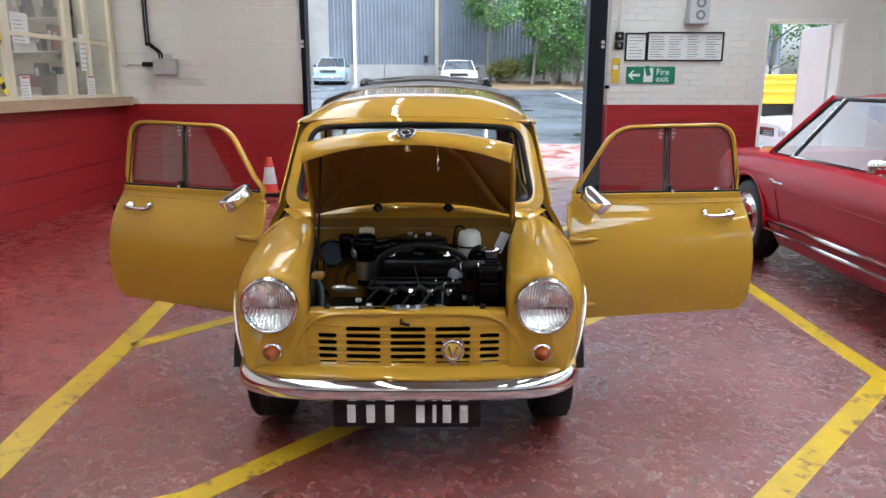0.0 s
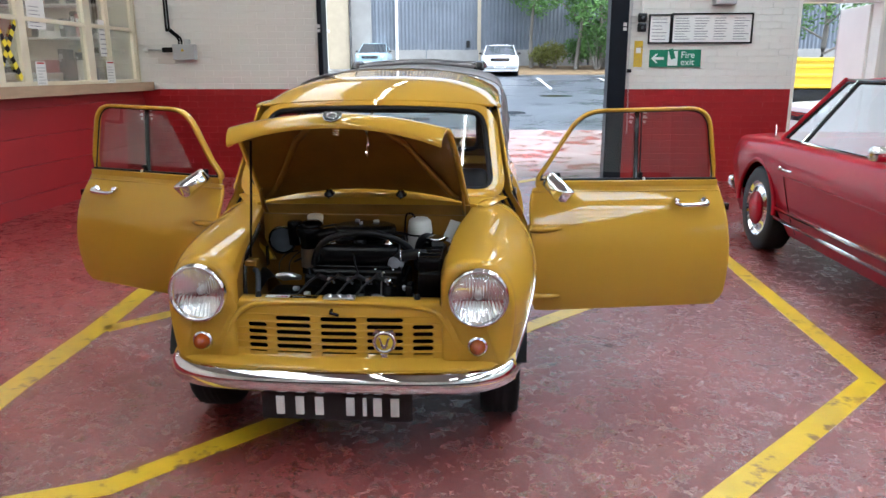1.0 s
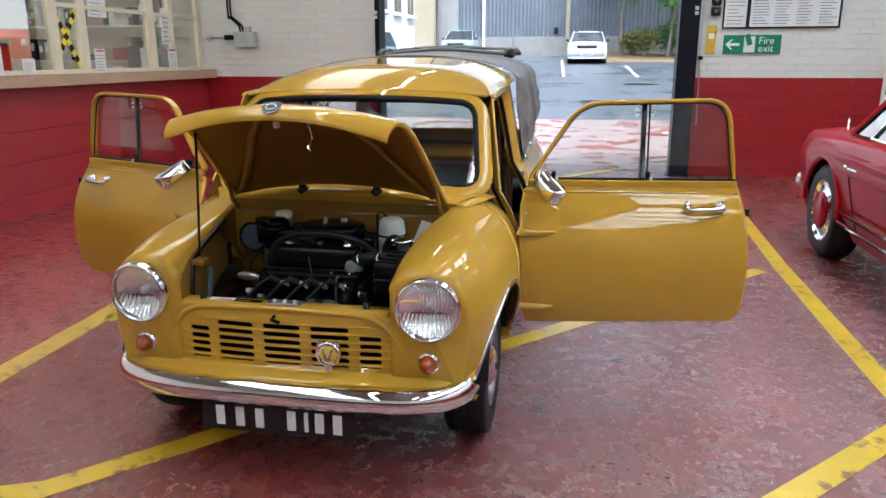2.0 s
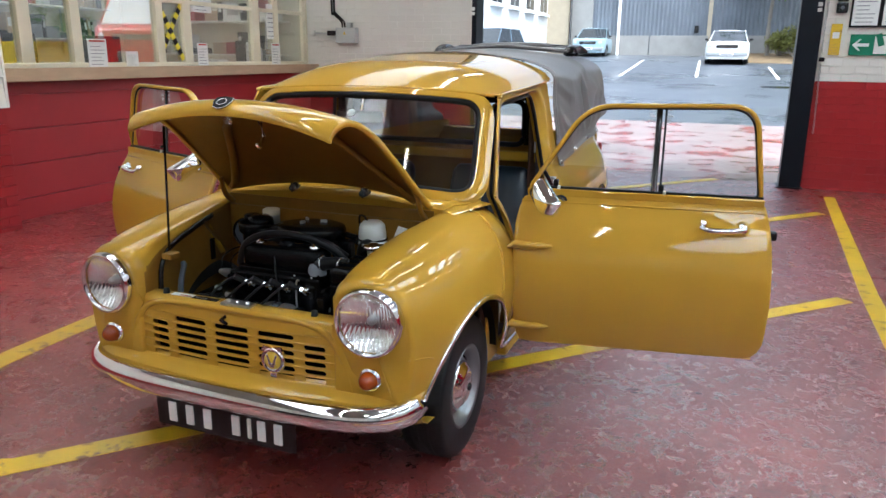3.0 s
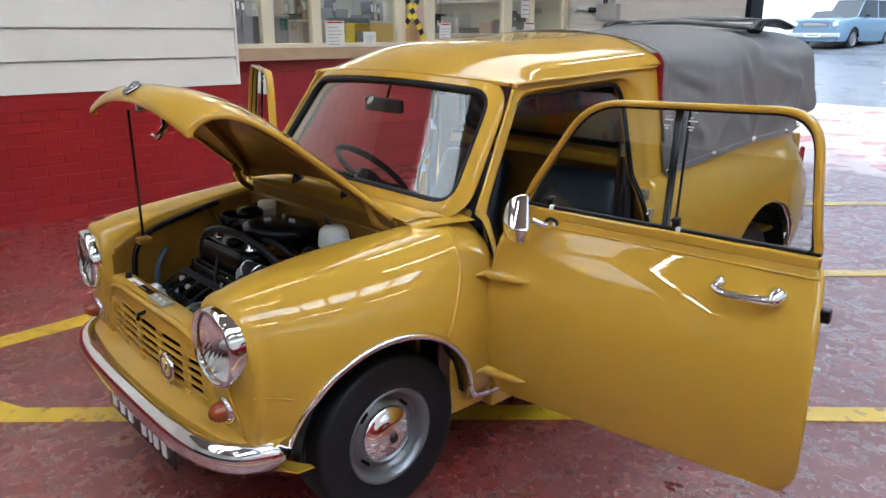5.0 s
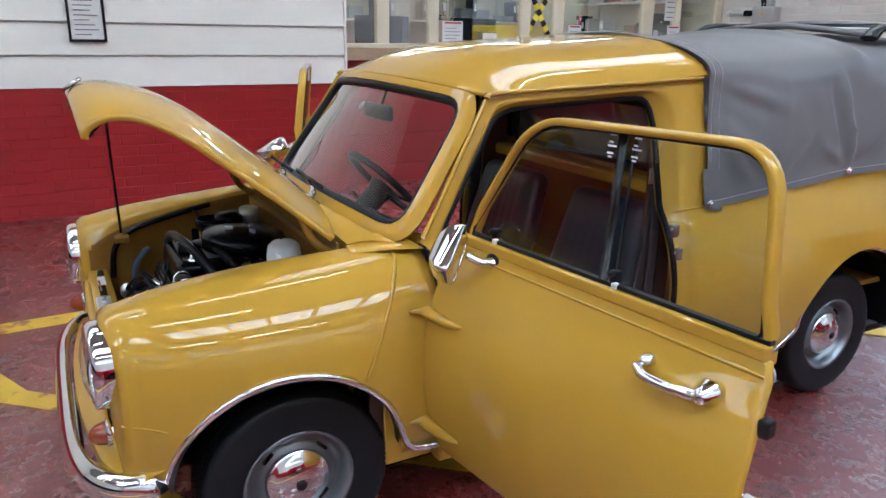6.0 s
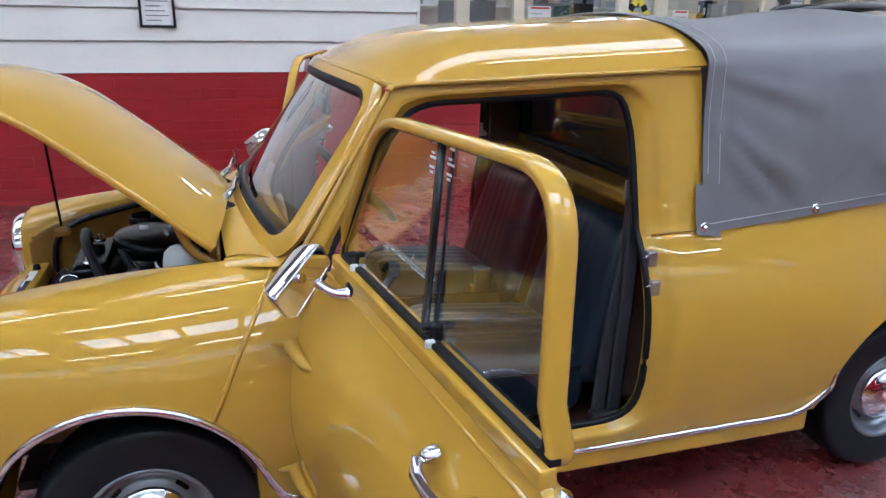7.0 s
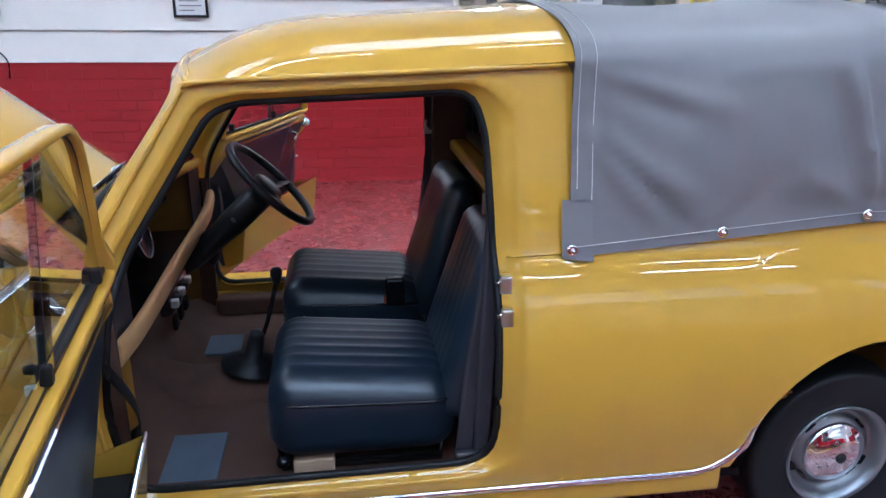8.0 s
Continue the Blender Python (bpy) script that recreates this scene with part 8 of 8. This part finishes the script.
for x0, x1 in ((-5.9, -0.35), (-0.2, 5.0), (5.15, 10.5), (10.65, 18.0)):
    part("corrugated_sheet", corrugated(x0, x1, 2.30, 8.0, FAR), CLAD, shed)
part("backing", box((-6.0, FAR + 0.05, 1.0), (18.0, FAR + 0.3, 8.0)), CLAD, shed)
for x0, x1 in ((-6.0, -3.1), (-3.05, -0.3), (-0.2, 2.6), (2.65, 5.4), (5.5, 9.5), (9.55, 18)):
    part("wall_panel", box((x0, FAR - 0.16, gz0 - 0.2), (x1, FAR + 0.05, 2.34), 0.01), CONC, shed)
for x in (-0.28, 5.07, 10.57):
    part("post", box((x - 0.09, FAR - 0.10, gz0), (x + 0.09, FAR + 0.04, 8.0)), BEIGE, shed)
part("downpipe", tube([(-4.62, FAR - 0.25, gz0), (-4.62, FAR - 0.25, 8.0)], 0.07, 10), RENDER, shed)
part("wall_lamp", box((-0.95, FAR - 0.28, 2.45), (-0.75, FAR - 0.16, 2.8), 0.02), BLACK, shed)
annex = thing("annex", "pale rendered annex with buff brick end", "building")
part("wall", box((-7.6, FAR - 0.1, gz0 - 0.1), (-6.0, FAR + 0.3, 8)), CONC, annex)
part("brick_wall", box((-8.6, FAR - 0.4, gz0 - 0.1), (-7.15, FAR + 0.3, 8)), BEIGE, annex)
part("rain_pipe", tube([(-7.05, FAR - 0.5, gz0), (-7.05, FAR - 0.5, 8)], 0.06, 8), BLACK, annex)

house = thing("white_building", "white rendered building along the yard", "building")
part("wall", box((-15, 26.5, 0.5), (-8.3, FAR + 0.5, 8.5), 0.02), RENDER, house)
part("end_wall", box((-15, 14.0, 0.0), (-10.5, 26.5, 8.5), 0.02), RENDER, house)
part("plinth", box((-8.32, 26.45, 0.6), (-8.26, FAR, 1.05 + 0.5)), RENDER, house)
for y in (28.0, 30.6, 33.2, 35.8):
    wf = part("window", box((-8.33, y, 3.35), (-8.26, y + 1.5, 4.6), 0.01), BOARD_W, house)
    part("pane", box((-8.27, y + 0.08, 3.43), (-8.245, y + 0.70, 4.52)), CAR_GLASS, wf)
    part("pane", box((-8.27, y + 0.80, 3.43), (-8.245, y + 1.42, 4.52)), CAR_GLASS, wf)
    part("window_sill", box((-8.30, y - 0.08, 3.24), (-8.12, y + 1.58, 3.34), 0.01), RENDER, wf)

# red painted apron outside and parking lines
APRON = material("faded_red_apron", (0.38, 0.29, 0.275), 0.20, vary=0.3, scale=0.9, fine=60, rough_vary=0.5, second=(0.30, 0.045, 0.04), amount=0.47)
bm = bmesh.new()
quads([[(x, y, yard_z(y) + 0.001) for x in (-7, 0, 7)] for y in (7.245, 9, 11, 12.6)], False, bm)
tagged(part("apron", bm, APRON), "faded wet red painted concrete apron", "pavement", kind="structure")
ROADLINE = material("white_road_paint", (0.66, 0.66, 0.62), 0.6, vary=0.15, scale=4, second=(0.12, 0.12, 0.13), amount=0.2)


def road_line(x0, y0, x1, y1, w=0.10):
    d = (Vector((x1, y1, 0)) - Vector((x0, y0, 0))).normalized()
    s = Vector((-d.y, d.x, 0)) * w / 2
    n = 6
    bm = bmesh.new()
    quads([[Vector((x0 + (x1 - x0) * k / n, y0 + (y1 - y0) * k / n, 0)) + s * e + Vector((0, 0, yard_z(y0 + (y1 - y0) * k / n) + 0.004)) for e in (-1, 1)] for k in range(n + 1)], False, bm)
    tagged(part("road_line", bm, ROADLINE), "white painted parking line", "road marking", "parking lines", "structure")


road_line(-2.32, 23.7, -2.75, 33.5)
road_line(0.08, 23.7, -0.35, 33.5)
road_line(2.48, 23.4, 2.35, 29.5)
road_line(4.9, 23.2, 4.9, 29.5)
road_line(-8.0, 23.9, 3.0, 23.5, 0.05)
road_line(-2.6, 27.6, 2.6, 27.2, 0.05)
for x0, x1, y in ((-1.6, -0.9, 14.4), (0.7, 1.3, 15.8), (-3.2, -2.6, 16.2), (3.0, 3.4, 14.2), (1.9, 2.9, 20.6)):
    bm = bmesh.new()
    c = [Vector(((x0 + x1) / 2 + (x1 - x0) / 2 * math.cos(k * 0.524) * (1 + 0.2 * math.sin(3 * k)), y + 0.35 * math.sin(k * 0.524), 0)) for k in range(12)]
    bm.faces.new([bm.verts.new((p.x, p.y, yard_z(p.y) + 0.003)) for p in c])
    tagged(part("puddle", bm, CAR_GLASS), "shallow dark puddle on tarmac", "puddle", "puddles", "structure")


# ---- trees and shrubs ----
def leaves(bm, centre, radius, count, size, rng, flat=0.7):
    for _ in range(count):
        d = Vector((rng.gauss(0, 1), rng.gauss(0, 1), rng.gauss(0, 1) * flat))
        d = d.normalized() * radius * rng.uniform(0.25, 1.0) ** 0.6
        p = centre + d
        a = Vector((rng.gauss(0, 1), rng.gauss(0, 1), rng.gauss(0, 0.5))).normalized()
        b = a.cross(Vector((rng.gauss(0, 1), rng.gauss(0, 1), rng.gauss(0, 1)))).normalized()
        s = size * rng.uniform(0.6, 1.4)
        vs = [bm.verts.new(p + a * s * u + b * s * 0.6 * v) for u, v in ((-1, 0), (0, -0.7), (1, 0), (0, 0.7))]
        bm.faces.new(vs)


def tree(x, y, height, spread, seed, start=0.35, lean=0.0):
    rng = random.Random(seed)
    base = Vector((x, y, yard_z(y)))
    t = thing("tree", "slender leafy tree beside the yard wall", "tree", Matrix.Translation(base), "yard trees")
    trunk = [Vector((lean * k / 6 + 0.06 * math.sin(k * 1.3 + seed), 0.05 * math.cos(k + seed), height * k / 6)) for k in range(7)]
    bm = tube(spline(trunk, 3), [0.095 * (1 - 0.8 * k / 18) + 0.01 for k in range(19)], 8)
    crown = bmesh.new()
    for k in range(16):
        h = height * (start + (1 - start) * k / 16)
        a = rng.uniform(0, 6.28)
        r = spread * rng.uniform(0.5, 1.0) * (1 - 0.35 * k / 16)
        p0 = Vector((lean * h / height, 0, h))
        p1 = p0 + Vector((r * math.cos(a), r * math.sin(a), r * rng.uniform(0.1, 0.5)))
        tube(spline([tuple(p0), tuple(p0.lerp(p1, 0.5) + Vector((0, 0, 0.15))), tuple(p1)], 3), [0.045, 0.04, 0.035, 0.03, 0.025, 0.018, 0.012], 5, bm=bm)
        for f in (0.5, 0.75, 1.0):
            leaves(crown, p0.lerp(p1, f) + Vector((rng.uniform(-0.3, 0.3), rng.uniform(-0.3, 0.3), rng.uniform(-0.2, 0.3))), rng.uniform(0.40, 0.85), 120, 0.088, rng)
    part("trunk", bm, BARK, t)
    part("crown", crown, LEAF, t)


tree(2.4, 36.0, 6.2, 2.4, 3, 0.46)
tree(4.5, 34.6, 6.2, 2.4, 5, 0.38, 0.3)
tree(5.6, 35.2, 6.5, 2.0, 7, 0.25, 0.2)
tree(7.6, 34.2, 6.0, 2.2, 8, 0.12)
tree(9.6, 33.0, 7.0, 2.4, 9, 0.10)
tree(11.5, 24.0, 8.0, 3.0, 12, 0.08)
tree(14.5, 22.0, 8.0, 3.2, 13, 0.06)


def shrub(x, y, r, h, seed, mat):
    rng = random.Random(seed)
    base = Vector((x, y, yard_z(y)))
    t = thing("shrub", "untidy low green shrub at the wall foot", "shrub", Matrix.Translation(base), "shrubs")
    bm, lf = bmesh.new(), bmesh.new()
    for k in range(14):
        a = rng.uniform(0, 6.28)
        p = Vector((r * 0.8 * math.cos(a) * rng.random(), r * 0.8 * math.sin(a) * rng.random(), h * rng.uniform(0.4, 1.0)))
        tube([(0, 0, 0), tuple(p * 0.6), tuple(p)], [0.02, 0.014, 0.008], 5, bm=bm)
        leaves(lf, p, r * 0.45, 120, 0.065, rng)
    part("branchwork", bm, BARK, t)
    part("foliage", lf, mat, t)


for i, (x, y, r, h) in enumerate(((2.9, 36.0, 0.7, 1.0), (3.5, 35.2, 0.8, 1.5), (4.6, 35.6, 0.8, 1.3), (5.4, 34.4, 0.9, 2.0), (6.4, 34.0, 1.0, 2.4), (7.3, 33.0, 1.0, 2.2), (8.3, 32.4, 1.1, 2.6), (6.0, 36.0, 1.0, 2.6), (7.0, 36.4, 1.1, 3.2), (9.6, 31.0, 1.2, 2.8))):
    shrub(x, y, r, h, 20 + i, LEAF2 if i in (0, 1) else LEAF)
bm = bmesh.new()
quads([[(1.6 + 0.12 * k, y + (0.5 * noise.noise(Vector((k * 0.35, 1, 0))) + 0.25 * noise.noise(Vector((k * 1.3, 4, 0))) if j == 0 else 0), yard_z(y) + (0.004, 0.03, 0.06, 0.12, 0.14)[j] + (0.03 * noise.noise(Vector((k * 0.9, j * 3.1, 2))) if j > 1 else 0)) for k in range(84)] for j, y in enumerate((31.9, 32.3, 33.0, 35.0, 37.8))], False, bm)
tagged(part("leaf_bank", bm, LITTER), "strip of fallen leaves and soil below trees", "soil", kind="structure")

# yellow lorry and white car outside the side door
lorry = thing("lorry", "yellow ribbed lorry body outside the side door", "lorry", pose(6.35, 10.2, yard_z(10.2)))
LORRY = material("yellow_lorry_paint", (0.72, 0.52, 0.02), 0.4, vary=0.1)
part("load_body", box((-1.3, 0, 0.98), (2.9, 1.95, 1.44), 0.02), LORRY, lorry)
for z in (0.99, 1.16, 1.30, 1.41):
    part("side_rib", box((-1.34, -0.04, z), (2.94, 1.99, z + 0.05), 0.01), LORRY, lorry)
part("marker_lamp", box((-0.2, -0.05, 0.90), (-0.08, -0.01, 0.95), 0.008), AMBER, lorry)
part("side_guard", box((-1.1, 0.0, 0.58), (2.4, 0.06, 0.64), 0.01), LORRY, lorry)
part("chassis", box((-1.2, 0.15, 0.50), (2.8, 1.8, 0.98), 0.02), BLACK, lorry)
for x in (-0.55, 2.1):
    for y in (0.25, 1.7):
        part("wheel", lathe([(0.0, -0.05), (0.2, -0.12), (0.34, -0.13), (0.39, -0.09), (0.39, 0.09), (0.34, 0.13), (0.2, 0.12), (0.0, 0.05)], pose(x, y, 0.39, 90, 0, 0), 24), TYRE, lorry)
vehicle("parked_car", "white car outside the side door", WHITE_CAR, pose(5.0, 9.05, yard_z(9), 0, 0, -90), 4.2, 1.7, 1.4, 0.9, 0.2, (0.8, 3.3), 0.29, (1.1, 1.9, 3.2, 3.8), 1.4, 0.82, 0.9, 0)

# red delivery van outside, seen in the office glass
VAN_RED = material("bright_red_van_paint", (0.50, 0.012, 0.010), 0.5, coat=0.9, vary=0.04, scale=3, spec=0.1)
vehicle("delivery_van", "bright red delivery van parked outside the gateway", VAN_RED, pose(3.82, 12.13, yard_z(12.1), 0, 0, -30), 3.9, 2.0, 2.6, 1.80, 0.34, (0.85, 3.05), 0.40, (0.55, 1.25, 3.5, 3.75), 2.6, 1.66, 1.80, 0)

# side doorway: frame and white leaf standing open outward
side_door = thing("door_side", "white painted side door standing open", "door", kind="structure")
for lo, hi in (((4.045, 6.99, BASE), (4.085, 7.22, 2.10)), ((4.985, 6.99, BASE), (5.025, 7.22, 2.10)), ((4.085, 6.99, 2.06), (4.985, 7.22, 2.10))):
    part("frame_bar", box(lo, hi, 0.004), BOARD_W, side_door)
part("leaf", box((0, -0.022, 0.01), (0.88, 0.022, 2.05), 0.006, None, pose(4.975, 7.22, 0, 0, 0, 87)), BOARD_W, side_door)
part("leaf_edge_strip", box((0.86, -0.026, 0.01), (0.885, 0.026, 2.05), 0.003, None, pose(4.975, 7.22, 0, 0, 0, 87)), STEEL, side_door)
